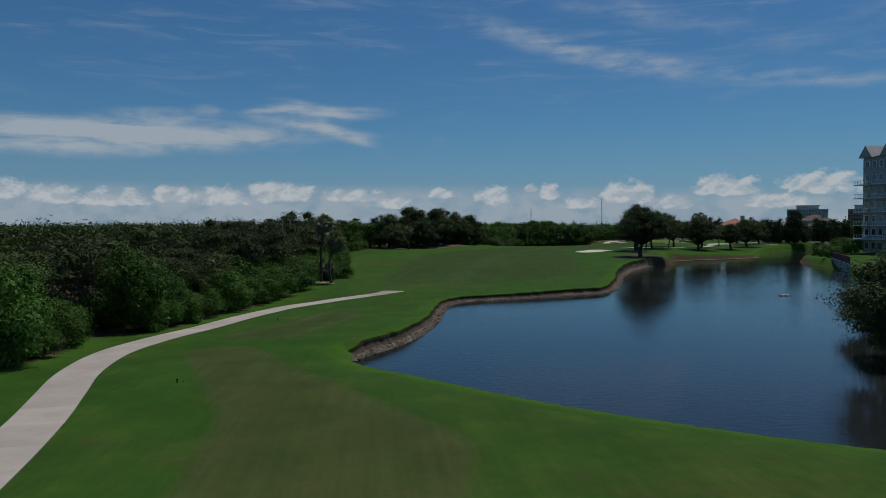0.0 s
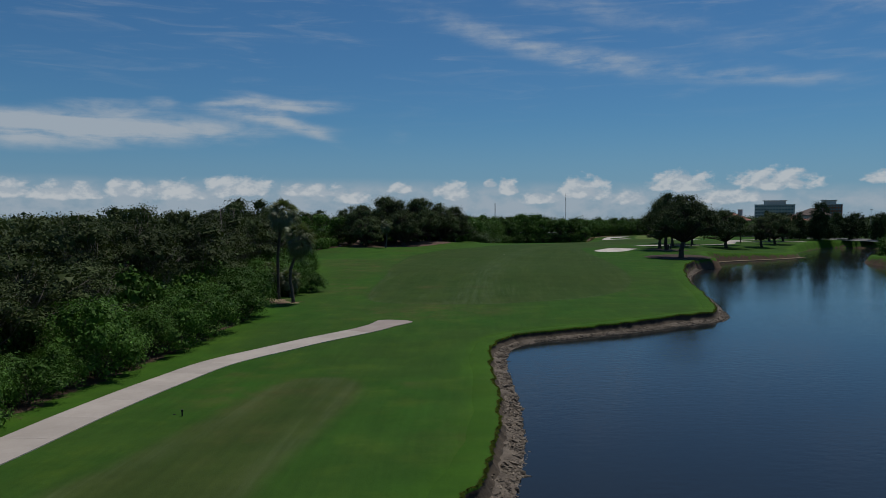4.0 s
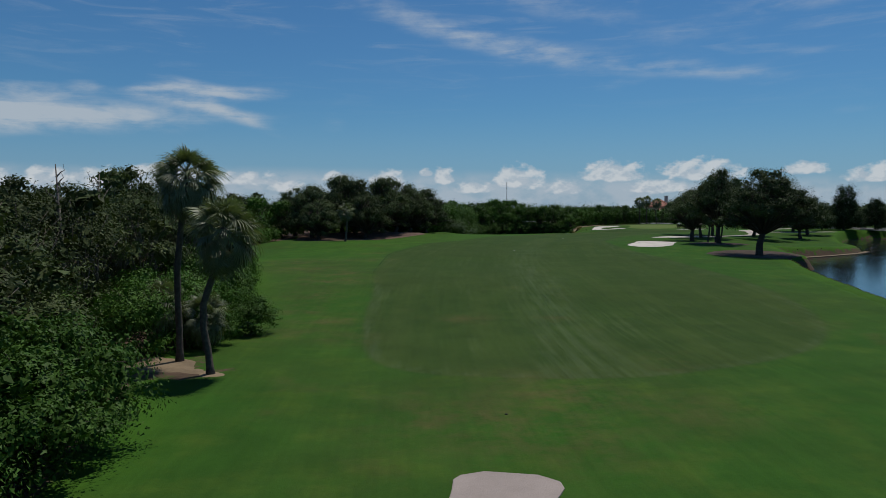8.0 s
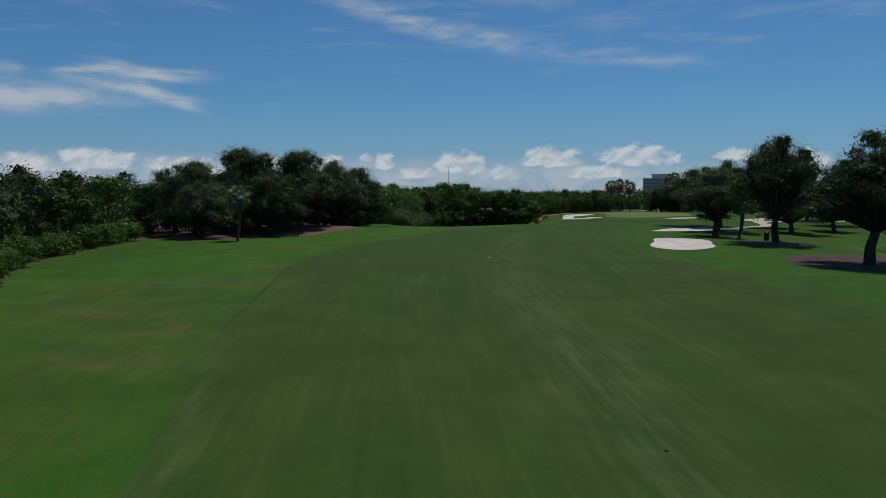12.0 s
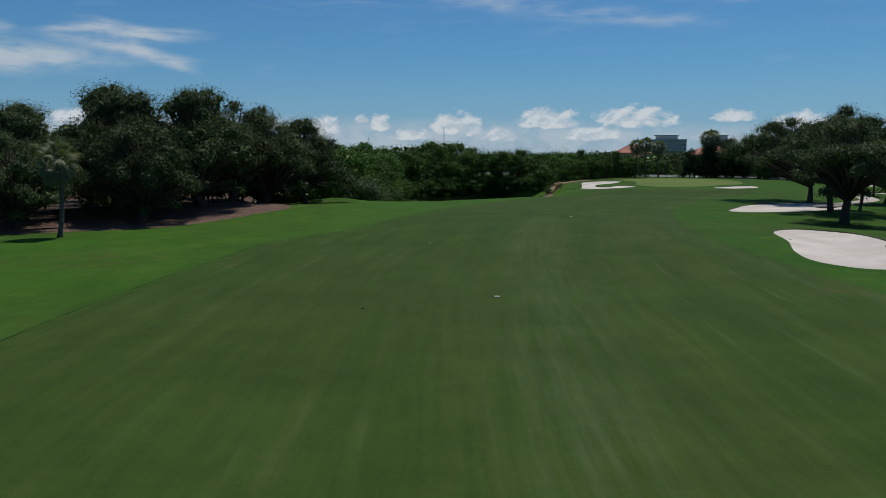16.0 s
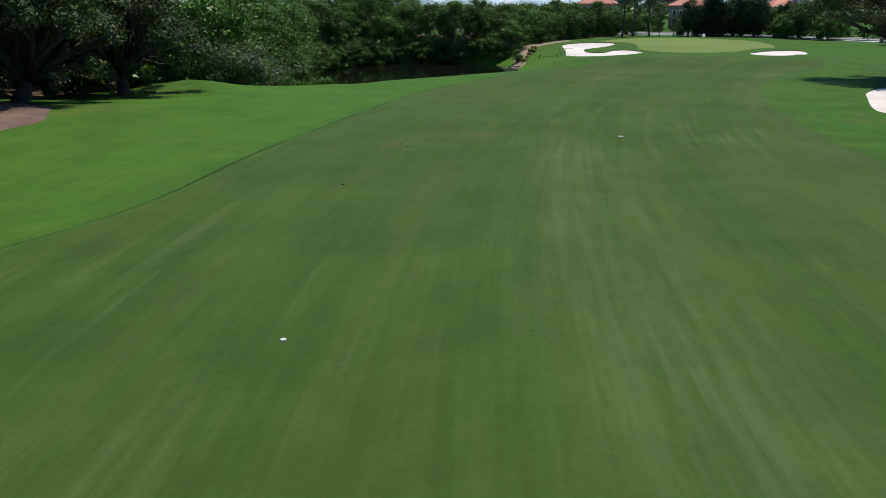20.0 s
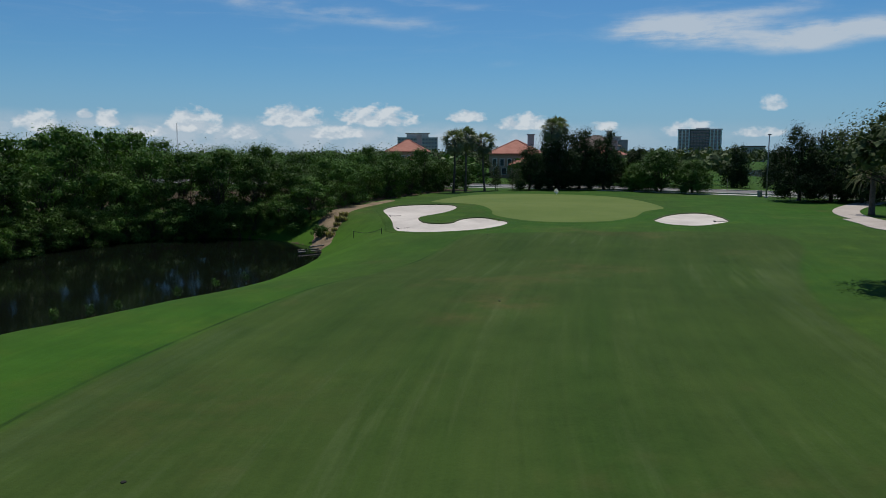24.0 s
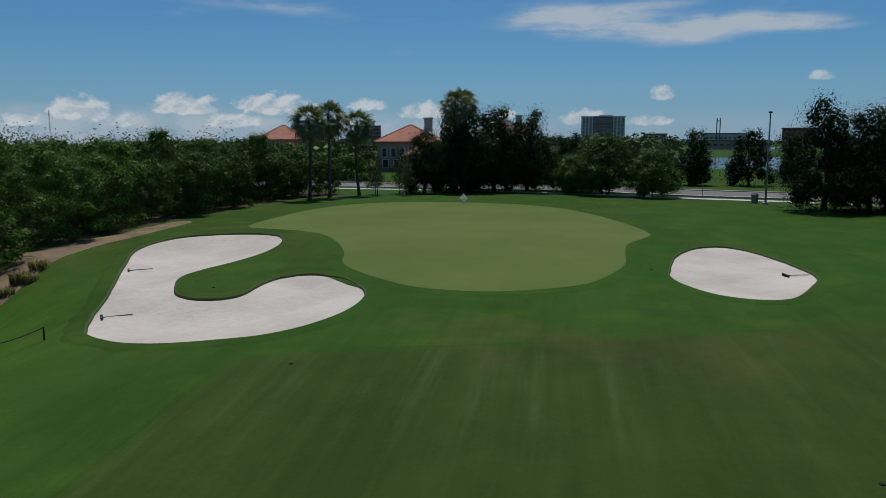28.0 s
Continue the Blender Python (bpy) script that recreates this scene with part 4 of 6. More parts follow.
    ob.parent = parent
    return ob


def limbs(height, blobs, seed, girth, fork, mat, parent, lean=0.3, stems=1, twigs=0):
    """A tapered trunk that forks into a limb for every lobe of the crown."""
    r = random.Random(seed)
    verts, faces = [], []
    for k in range(stems):
        a = 2 * math.pi * k / max(1, stems) + r.random()
        foot = Vector((math.cos(a), math.sin(a), 0)) * (0.35 if stems > 1 else 0)
        top = Vector((r.uniform(-lean, lean), r.uniform(-lean, lean), fork)) + foot * 2.2
        mid = foot.lerp(top, 0.5) + Vector((r.uniform(-1, 1), r.uniform(-1, 1), 0)) * girth * 0.5
        g = girth / math.sqrt(stems)
        tube(verts, faces, [foot - Vector((0, 0, 0.25)), foot + Vector((0, 0, 0.25)), mid, top], [g * 1.5, g * 1.1, g * 0.92, g * 0.8], 9)
        for i, bl in enumerate(blobs):
            if i % stems != k:
                continue
            end = Vector(bl[:3]) + Vector((0, 0, bl[5] * 0.45))
            bend = top.lerp(end, 0.5) + Vector((r.uniform(-.5, .5), r.uniform(-.5, .5), r.uniform(-0.1, 0.6)))
            tube(verts, faces, [top - Vector((0, 0, 0.15)), bend, end], [g * 0.50, g * 0.30, g * 0.10], 6)
            for _ in range(2 + twigs):
                tip = Vector(bl[:3]) + Vector((r.uniform(-1, 1) * bl[3], r.uniform(-1, 1) * bl[4], r.uniform(-0.3, 1.05) * bl[5])) * 0.95
                tube(verts, faces, [bend, bend.lerp(tip, 0.5) + Vector((0, 0, r.uniform(-.2, .3))), tip], [g * 0.26, g * 0.15, 0.012], 4)
    return mesh_object("trunk", verts, faces, mat, parent, "", True)


def lobes(seed, n, radius, low, high, size, flatten=0.75, dome=True, rag=0.82):
    """Lobes of a crown: n of them spread within radius, between the heights low and high."""
    r = random.Random(seed)
    out = []
    for i in range(n):
        a = i * 2.39996 + r.uniform(-0.4, 0.4)
        d = radius * math.sqrt((i + 0.3) / n) * r.uniform(0.8, 1.1)
        rel = d / max(radius, 0.01)
        z = low + (high - low) * ((1 - 0.75 * rel * rel) if dome else r.random()) * r.uniform(rag, 1.0)
        s = size * r.uniform(0.6, 1.25)
        out.append((d * math.cos(a), d * math.sin(a), z, s, s * r.uniform(0.85, 1.15), s * flatten * r.uniform(0.85, 1.1)))
    return out


def plant(name, label, category, build, group=""):
    root = new(name)
    tagged(root, label, category, group)
    build(root)
    return root


def make_forest_tree(seed, near=False):
    def build(root):
        b = lobes(seed, 19, 2.6, 3.2, 8.3, 1.15, 0.55, rag=0.66) + lobes(seed + 5, 6, 2.2, 1.0, 3.2, 1.1, 0.6, False)
        limbs(9, b, seed, 0.13, 2.0, PALE_BARK, root, 0.5, 2, 2 if near else -1)
        leaves("crown", b, 8600 if near else 2900, 0.135 if near else 0.225, seed, LEAF_FOREST, root, narrow=0.6, clumps=8, spread=0.36, up=0.8, fill=22 if near else 14, whips=0.12, flat=0.38)
    return plant("woodland_tree", "olive grey-green woodland tree with thin twigs", "tree", build, "woodland trees")


def make_bush(seed, near=False):
    def build(root):
        b = lobes(seed, 16, 1.8, 0.7, 3.1, 0.78, 0.9, rag=0.7) + lobes(seed + 4, 7, 1.9, 0.3, 1.3, 0.7, 0.8, False)
        limbs(3, b, seed, 0.06, 0.5, BARK, root, 0.3, 3)
        leaves("crown", b, 8400 if near else 2200, 0.105 if near else 0.19, seed, LEAF_BUSH, root, narrow=0.6, clumps=8, spread=0.36, up=0.6, fill=38 if near else 16, whips=0.12)
    return plant("bush", "dense bright green bush at the edge of the woods", "bush", build, "bushes along the woods")


def make_mangrove(seed, near=False):
    def build(root):
        b = lobes(seed, 22, 2.9, 2.2, 7.3, 1.1, 0.8, rag=0.72) + lobes(seed + 3, 11, 3.0, 0.5, 3.4, 1.1, 0.8, False)
        limbs(8, b, seed, 0.11, 1.2, BARK, root, 0.5, 3)
        leaves("crown", b, 13000 if near else 2900, 0.105 if near else 0.22, seed, LEAF_MANGROVE, root, narrow=0.5, clumps=8, spread=0.36, fill=40 if near else 18, up=0.75, whips=0.10)
    return plant("mangrove_tree", "dense green mangrove tree beside the pond", "tree", build, "mangroves round the pond")


def make_oak(seed, height=11.0, wide=5.2, fork=2.4, low=4.0, girth=0.42, count=17000, size=1.45, n=34, rag=0.72, leaf=0.15, shift=(0.0, 0.0)):
    def build(root):
        b = lobes(seed, n, wide, low, height - 1.1, size, 0.72, True, rag) + lobes(seed + 9, 8, wide * 0.95, low - 0.5, low + 1.4, size * 0.8, 0.6, False)
        b = [(x + shift[0], y + shift[1], *rest) for x, y, *rest in b]
        limbs(height, b, seed, girth, fork, BARK, root, 0.4, 1, 1)
        leaves("crown", b, count, leaf, seed, LEAF_OAK, root, narrow=0.6, clumps=8, spread=0.36, fill=36, up=0.7, whips=0.10)
    return plant("oak_tree", "broad dark green live oak with heavy limbs", "tree", build, "live oaks")


def make_lakeside_oak(seed):
    """The old oak on the point: a broad domed crown on a bare trunk, with a low limb on one side."""
    def build(root):
        b = [(x + 1.0, y - 0.6, *rest) for x, y, *rest in lobes(seed, 78, 5.6, 4.9, 11.6, 1.25, 0.75, True, 0.5)]
        for u, h, k in ((-4.6, 4.9, 1.1), (-3.4, 4.4, 1.1), (-2.0, 4.8, 1.2), (5.4, 5.4, 1.2), (6.4, 6.4, 1.2), (3.6, 5.0, 1.2)):
            for w in (-1.6, 1.4):
                b.append((0.843 * u + 0.537 * w, -0.537 * u + 0.843 * w, h, k, k, k * 0.7))
        limbs(12, b, seed, 0.46, 3.2, BARK, root, 0.3, 1, 0)
        leaves("crown", b, 27000, 0.155, seed, LEAF_OAK, root, narrow=0.6, clumps=8, spread=0.36, fill=34, up=0.6, whips=0.04)
    return plant("oak_tree", "old live oak leaning over the lake point", "tree", build, "live oaks")


def make_cedar(seed, height=9.0, wide=3.6, near=False):
    def build(root):
        r = random.Random(seed)
        b = []
        for i in range(38):
            f = i / 37
            a = i * 2.4
            d = (wide - 0.7) * (1 - 0.72 * f * f) * r.uniform(0.35, 1.0)
            s = (1.25 - 0.36 * f) * r.uniform(0.8, 1.15)
            b.append((d * math.cos(a), d * math.sin(a), 1.0 + (height - 1.7) * f * r.uniform(0.88, 1.06), s, s, s * 1.1))
        limbs(height, b[::3], seed, 0.22, 1.5, BARK, root, 0.2)
        leaves("crown", b, 19000 if near else 7000, 0.135 if near else 0.22, seed, LEAF_CEDAR, root, -0.2, 0.45, 11, 0.38, 0.4, 60 if near else 30, 0.03, 0.9)
    return plant("cedar_tree", "ragged very dark green cedar tree", "tree", build, "dark trees along the road")


def make_round_tree(seed):
    def build(root):
        b = lobes(seed, 30, 2.9, 1.2, 5.6, 1.05, 0.9) + lobes(seed + 2, 10, 3.1, 0.7, 2.5, 1.0, 0.8, False)
        limbs(7, b, seed, 0.16, 0.8, BARK, root, 0.3, 2)
        leaves("crown", b, 19000, 0.125, seed, LEAF_MANGROVE, root, narrow=0.6, clumps=9, spread=0.34, fill=26, up=0.6, whips=0.06)
    return plant("round_tree", "rounded green broadleaf tree with silvery leaves", "tree", build, "round trees by the road")


def make_pine(seed):
    def build(root):
        r = random.Random(seed)
        b = [(r.uniform(-.5, .5) * (1 - i / 9), r.uniform(-.5, .5) * (1 - i / 9), 1.2 + i * 0.36, 0.75 - i * 0.055, 0.75 - i * 0.055, 0.36) for i in range(9)]
        limbs(4.2, b[::2], seed, 0.05, 1.0, BARK, root, 0.05)
        leaves("crown", b, 1300, 0.24, seed, LEAF_FOREST, root, 0.2, 0.18, 14, 0.4, fill=0)
    return plant("young_pine", "slender young pine with a sparse crown", "tree", build, "young pines")


def frond_mesh(seed, length=0.95, stalk=1.0, segments=25, sag=0.5, curl=0.35):
    """A fan leaf: an arching stalk, a folded fan whose split tips droop."""
    r = random.Random(seed)
    verts, faces = [], []
    hub = Vector((stalk, 0, 0.05 - curl * 0.3))
    tube(verts, faces, [(0, 0, 0), (0.5 * stalk, 0, 0.09), hub], [0.026, 0.016, 0.010], 4)
    for i in range(segments):
        u = -1 + 2 * i / (segments - 1)
        a = u * radians(112) + r.uniform(-0.04, 0.04)
        l = length * (0.62 + 0.38 * math.cos(a * 0.7)) * r.uniform(0.85, 1.08)
        d, s = Vector((math.cos(a), math.sin(a), 0)), Vector((-math.sin(a), math.cos(a), 0))
        fold = Vector((0, 0, -0.30 * abs(math.sin(a))))
        p1 = hub + d * l * 0.45 + fold * l * 0.45 + Vector((0, 0, -curl * 0.16 * l))
        p2 = hub + d * l * 0.80 + fold * l * 0.8 + Vector((0, 0, -(curl * 0.5 + sag * 0.25) * l))
        p3 = hub + d * l * 0.98 + fold * l + Vector((0, 0, -(curl * 0.8 + sag * r.uniform(0.5, 1.0)) * l))
        n = len(verts)
        w = 0.040 * length
        verts += [hub, p1 + s * w, p1 - s * w + Vector((0, 0, 0.03)), p2 + s * w * 0.5, p2 - s * w * 0.5, p3]
        faces += [(n, n + 1, n + 2), (n + 1, n + 3, n + 4, n + 2), (n + 3, n + 5, n + 4)]
    me = bpy.data.meshes.new("frond")
    me.from_pydata([tuple(v) for v in verts], [], faces)
    return me


FRONDS = []
for _k in range(4):
    FRONDS.append(frond_mesh(40 + _k, 0.92, 0.95, 25, 0.16 + 0.24 * _k, 0.10 + 0.17 * _k))
    FRONDS[-1].materials.append(LEAF_PALM)
DEAD_FROND = frond_mesh(50, 0.75, 0.7, 13, 0.95, 0.6)
DEAD_FROND.materials.append(LEAF_DEAD)


def make_palm(seed, height, x, y, lean=0.25, fronds=38, dead=7, scale=1.0, label="tall cabbage palm with a ragged fan crown", bend=None, droop=0.0):
    r = random.Random(seed)
    root = tagged(new("cabbage_palm"), label, "palm", "cabbage palms")
    root.location = (x, y, float(rise(x, y)))
    verts, faces = [], []
    la, n = r.uniform(0, 6.28), 13
    pts, rad = [], []
    for i in range(n):
        f = i / (n - 1)
        if bend:
            px = float(np.interp(f, np.linspace(0, 1, len(bend)), bend))
            pts.append((px, 0.1 * math.sin(f * 5), -0.2 + (height + 0.2) * f))
        else:
            bow = lean * math.sin(f * 2.6)
            pts.append((bow * math.cos(la), bow * math.sin(la), -0.2 + (height + 0.2) * f))
        rad.append((0.155 if i else 0.24) - 0.03 * f + (0.014 if i % 2 else 0))
    tube(verts, faces, pts, rad, 10)
    mesh_object("trunk", verts, faces, PALM_BARK, root, "", True)
    top = Vector(pts[-1])
    for i in range(fronds + dead):
        gone = i >= fronds
        f = i / fronds
        pitch = radians(-84 + (136 + droop) * f ** 0.85) if not gone else radians(r.uniform(58, 80))
        ob = new("frond", DEAD_FROND if gone else FRONDS[min(3, int(f * 3 + r.random() * 1.6))])
        ob.parent = root
        s = scale * r.uniform(0.88, 1.12) * (0.75 + 0.25 * min(1.0, f * 3))
        ob.matrix_basis = Matrix.Translation(top + Vector((0, 0, 0.1 - 0.4 * f))) @ Matrix.Rotation(i * 2.39996 + r.uniform(-.3, .3), 4, "Z") @ Matrix.Rotation(pitch, 4, "Y") @ Matrix.Rotation(r.uniform(-.5, .5), 4, "X") @ Matrix.Diagonal((s, s, s, 1))
        if gone:
            ob["label"] = "hanging dry brown frond"
    return root


def make_date_palm(x, y, height, scale=1.0):
    """A feather palm: thick trunk, arching fronds with rows of leaflets."""
    r = random.Random(9)
    root = tagged(new("date_palm"), "stout date palm with an olive feathery crown", "palm")
    root.location = (x, y, float(rise(x, y)))
    verts, faces = [], []
    tube(verts, faces, [(0, 0, -0.2), (0, 0, 0.2), (0, 0.03, height * 0.5), (0.04, 0.05, height)], [0.42, 0.30, 0.25, 0.28], 12)
    mesh_object("trunk", verts, faces, PALM_BARK, root, "", True)
    verts, faces = [], []
    spine = [Vector((k * 0.26, 0, 0.55 * math.sin(k / 9 * 2.2) - 0.012 * k * k)) for k in range(10)]
    tube(verts, faces, spine, [0.03 - 0.0025 * k for k in range(10)], 4)
    for k in range(56):
        f = 0.12 + 0.88 * k / 56
        p = spine[int(f * 8.99)].lerp(spine[int(f * 8.99) + 1], f * 8.99 - int(f * 8.99))
        side = 1 if k % 2 else -1
        l = 0.50 * math.sin(min(1, f * 1.15 + 0.12) * 2.7) + 0.1
        d = Vector((0.55, side * 0.75, 0.25)).normalized()
        n = len(verts)
        verts += [p, p + d * l * 0.5 + Vector((0.03, 0, 0.04)), p + d * l + Vector((0, 0, -0.14)), p + d * l * 0.5 + Vector((-0.03, 0, 0.02))]
        faces += [(n, n + 1, n + 2, n + 3)]
    me = bpy.data.meshes.new("frond")
    me.from_pydata([tuple(v) for v in verts], [], faces)
    me.materials.append(LEAF_DATE)
    for i in range(44):
        f = i / 44
        ob = new("frond", me)
        ob.parent = root
        s = scale * r.uniform(0.85, 1.1)
        ob.matrix_basis = Matrix.Translation((0.04, 0.05, height - 0.1 * f)) @ Matrix.Rotation(i * 2.39996, 4, "Z") @ Matrix.Rotation(radians(-78 + 120 * f), 4, "Y") @ Matrix.Rotation(r.uniform(-.3, .3), 4, "X") @ Matrix.Diagonal((s, s, s, 1))
    return root


def stand(proto, x, y, scale=1.0, tall=1.0, turn=None, sink=0.05, r=random, bank=False):
    t = r.uniform(0, 6.28) if turn is None else turn
    ob = copy_thing(proto, Matrix.Identity(4))
    z = max(-0.12, float(ground_z(np.array([x]), np.array([y]))[0])) if bank else float(land(np.array([x]), np.array([y]))[0])
    ob.matrix_basis = Matrix.Translation((x, y, z - sink)) @ Matrix.Rotation(t, 4, "Z") @ Matrix.Diagonal((scale, scale, scale * tall, 1))
    return ob


def remove(thing):
    for o in (*thing.children_recursive, thing):
        bpy.data.objects.remove(o)


def edge_points(line, step):
    p = np.array(line, float)
    d = np.concatenate([[0], np.cumsum(np.linalg.norm(np.diff(p, axis=0), axis=1))])
    at = np.arange(step / 2, d[-1], step)
    x, y = np.interp(at, d, p[:, 0]), np.interp(at, d, p[:, 1])
    tx, ty = np.interp(at, d, np.gradient(p[:, 0])), np.interp(at, d, np.gradient(p[:, 1]))
    l = np.hypot(tx, ty)
    return [(a, b, -ty_ / l_, tx_ / l_) for a, b, tx_, ty_, l_ in zip(x, y, tx, ty, l)]


rng = random.Random(11)
woodland = [make_forest_tree(100 + i) for i in range(4)]
woodland_near = [make_forest_tree(110 + i, True) for i in range(4)]
bushes = [make_bush(200 + i) for i in range(3)]
bushes_near = [make_bush(210 + i, True) for i in range(4)]
mangroves = [make_mangrove(300 + i) for i in range(3)]
mangroves_near = [make_mangrove(310 + i, True) for i in range(4)]
oaks = [make_oak(400, low=3.6, n=58, size=1.2, rag=0.52, count=19000), make_oak(401, 10.5, 4.6, low=3.4, n=46, size=1.2, rag=0.55, count=13000), make_oak(402, 11.5, 5.8, 1.8, 2.9, n=58, size=1.25, rag=0.55), make_oak(403, 11.4, 5.2, 1.4, 2.0, count=21000, size=1.15, n=70, rag=0.55, leaf=0.14), make_oak(404, 10.8, 4.8, 1.2, 1.8, count=21000, size=1.1, n=66, rag=0.55, leaf=0.14), make_oak(406, 11.6, 7.0, 2.2, 4.2, 0.34, 22000, 1.3, 70, 0.52, shift=(-2.6, 2.0)), make_oak(407, 12.0, 6.2, 3.0, 5.0, 0.30, 20000, 1.2, 66, 0.5, shift=(1.2, 0.5))]
lakeside = make_lakeside_oak(410)
shore_oak = make_oak(405, 9.0, 3.5, 1.3, 1.6, 0.25, 14000, 1.25)
cedars = [make_cedar(500), make_cedar(501, 8.5, 4.2)]
cedars_near = [make_cedar(510, near=True), make_cedar(511, 8.5, 4.2, True)]
round_trees = [make_round_tree(600), make_round_tree(601)]
pines = [make_pine(700)]

# bushes along the edge of the woods, woodland behind them
for x, y, nx, ny in edge_points(WOODS_EDGE[2:], 3.0):
    if y < 205:
        if not (-23 < x < -16 and 103 < y < 116) and not (53 < y < 58):
            o = rng.uniform(0.5, 1.1)
            low = 138 > y > 112 or y > 160
            stand(rng.choice(bushes_near if y < 150 else bushes), x + nx * o, y + ny * o, rng.uniform(0.62, 1.0) * (0.85 if low else (1.3 if 80 < y < 104 else 1.1)), rng.uniform(0.85, 1.15), r=rng)
        if rng.random() < 0.6:
            o = rng.uniform(3.6, 5.2)
            stand(rng.choice(bushes), x + nx * o, y + ny * o, rng.uniform(0.9, 1.35), rng.uniform(1.0, 1.3), r=rng)
for row, (o, step) in enumerate(((5.5, 4.6), (10.5, 5.2), (17, 8.0))):
    for x, y, nx, ny in edge_points(WOODS_EDGE[1:], step):
        k = o + rng.uniform(-1.6, 1.6)
        if y > 204 and row < 1:
            continue
        stand(rng.choice(woodland_near if row == 0 and y < 150 else woodland), x + nx * k, y + ny * k, rng.uniform(0.9, 1.1), rng.uniform(0.85, 1.1) * (0.80 if y < 80 else 0.97), r=rng)
# mangroves round the pond
for row, (o, step) in enumerate(((-0.6, 3.3), (4.4, 4.2), (10.5, 5.4))):
    for x, y, nx, ny in edge_points(POND_EDGE, step):
        k = o + rng.uniform(-1.2, 1.2) + (2.0 if row == 0 and x > 52 else 0)
        s = rng.uniform(0.8, 1.18) * (0.92 if row == 0 else 1.0)
        s *= (1.12 if x < 36 and row else 1.0) - 0.30 * min(1.0, max(0.0, (x - 42) / 14))
        stand(rng.choice(mangroves_near if row < 1 or row < 2 and x > 40 else mangroves), x + nx * k, y + ny * k, s, rng.uniform(0.86, 1.16), r=rng, bank=row == 0)
# oak group on the mulched rise
for x, y, s, k in ((-14.5, 213.5, 0.9, 3), (-5, 210.2, 0.86, 4), (-1, 218, 1.0, 3), (4.5, 226.5, 1.02, 4), (-6.5, 216.5, 0.97, 3), (1.5, 222.5, 1.0, 4), (-13.2, 207.0, 0.72, 4), (9, 235, 0.92, 3), (-9, 222, 1.05, 3), (-2, 230, 1.0, 4), (-18, 222, 0.95, 4), (4, 238, 0.9, 3)):
    stand(oaks[k], x, y, s, 1.0, r=rng)
# oaks beside the lake and the bunkers
for x, y, s, k in ((58.9, 209.8, 0.95, 6), (70.3, 226.9, 0.95, 5), (52.5, 200.5, 0.9, 1), (72.5, 211.5, 0.9, 2), (77, 222, 0.8, 0), (83, 215, 0.75, 1), (92, 226, 0.8, 2), (97, 239, 0.8, 0),
                   (102, 241, 0.75, 1)):
    stand(oaks[k], x, y, s, 1.0, 0.0 if k > 4 else None, r=rng)
for x, y, h, s in ((-8.7, 200.8, 5.2, 0.85), (64.1, 211.8, 5.0, 0.8), (53.6, 197, 4.6, 0.7), (87, 235, 5.5, 0.8), (84.3, 300.2, 7.2, 1.05), (87.7, 302.3, 7.6, 1.05), (91.2, 302.5, 7.0, 1.05),
                   (102, 300.5, 9.2, 1.1), (104.5, 302.5, 9.6, 1.1), (-17.5, 116, 2.0, 0.8), (-19.0, 113.8, 2.6, 0.8), (-16.9, 113.6, 1.9, 0.7)):
    make_palm(int(x * 7 + y), h, x, y, 0.3, scale=s, fronds=36)
make_palm(7, 6.4, -15.7, 107.9, 0.3, 54, 8, 0.98, "cabbage palm with a bent trunk and drooping fans", (0, -0.1, -0.3, -0.28, 0.1, 0.45, 0.65), 22)
make_palm(8, 8.7, -17.6, 110.9, 0.3, 58, 16, 0.98, "tall straight cabbage palm with an open fan crown", (0, 0.0, -0.05, -0.05, 0.1, 0.3, 0.5))
stand(lakeside, 43.5, 164, 0.96, 0.96, 0.0, r=rng)
stand(oaks[0], 46.8, 180.5, 0.84, 1.32, r=rng)
make_date_palm(99.3, 251.7, 3.7, 0.95)
for x, y, s, k in ((98.5, 301.5, 0.75, 0), (102.5, 299.5, 0.95, 1), (106.5, 299.5, 1.05, 0), (109.3, 297.2, 1.0, 1), (104.5, 304, 1.0, 0), (112.5, 294, 0.72, 1), (110.8, 266.4, 1.0, 1), (113.6, 264.2, 0.95, 0), (117.5, 262, 0.95, 1), (122, 257, 0.9, 0), (113.5, 260.5, 0.9, 1),
                   (135, 293, 0.78, 0), (139, 288, 0.8, 1), (142.5, 284, 0.72, 0), (146, 279, 0.6, 1), (131, 300, 0.6, 1), (128, 309, 0.7, 0), (122, 318, 0.7, 1), (152, 274, 0.7, 0), (127, 250, 0.9, 1), (131, 243, 0.9, 0), (116.3, 247.5, 1.3, 0), (110, 247, 0.8, 1)):
    stand((cedars_near if 97 < x < 119 else cedars)[k], x, y, s, 1.0, r=rng)
for x, y, s in ((111.7, 288.6, 1.0), (113.0, 283.8, 0.8), (110.9, 292, 0.7)):
    stand(round_trees[0], x, y, s, 1.0, r=rng)
for x, y in ((92.5, 301.3), (94.8, 299.6), (93.6, 303.2), (96.2, 302.6)):
    stand(pines[0], x, y, rng.uniform(0.85, 1.1), 1.0, r=rng)
stand(shore_oak, 29.6, 47.6, 1.0, 1.0, 1.0, r=rng)
stand(shore_oak, 36, 60, 0.9, 0.9, 2.0, r=rng)
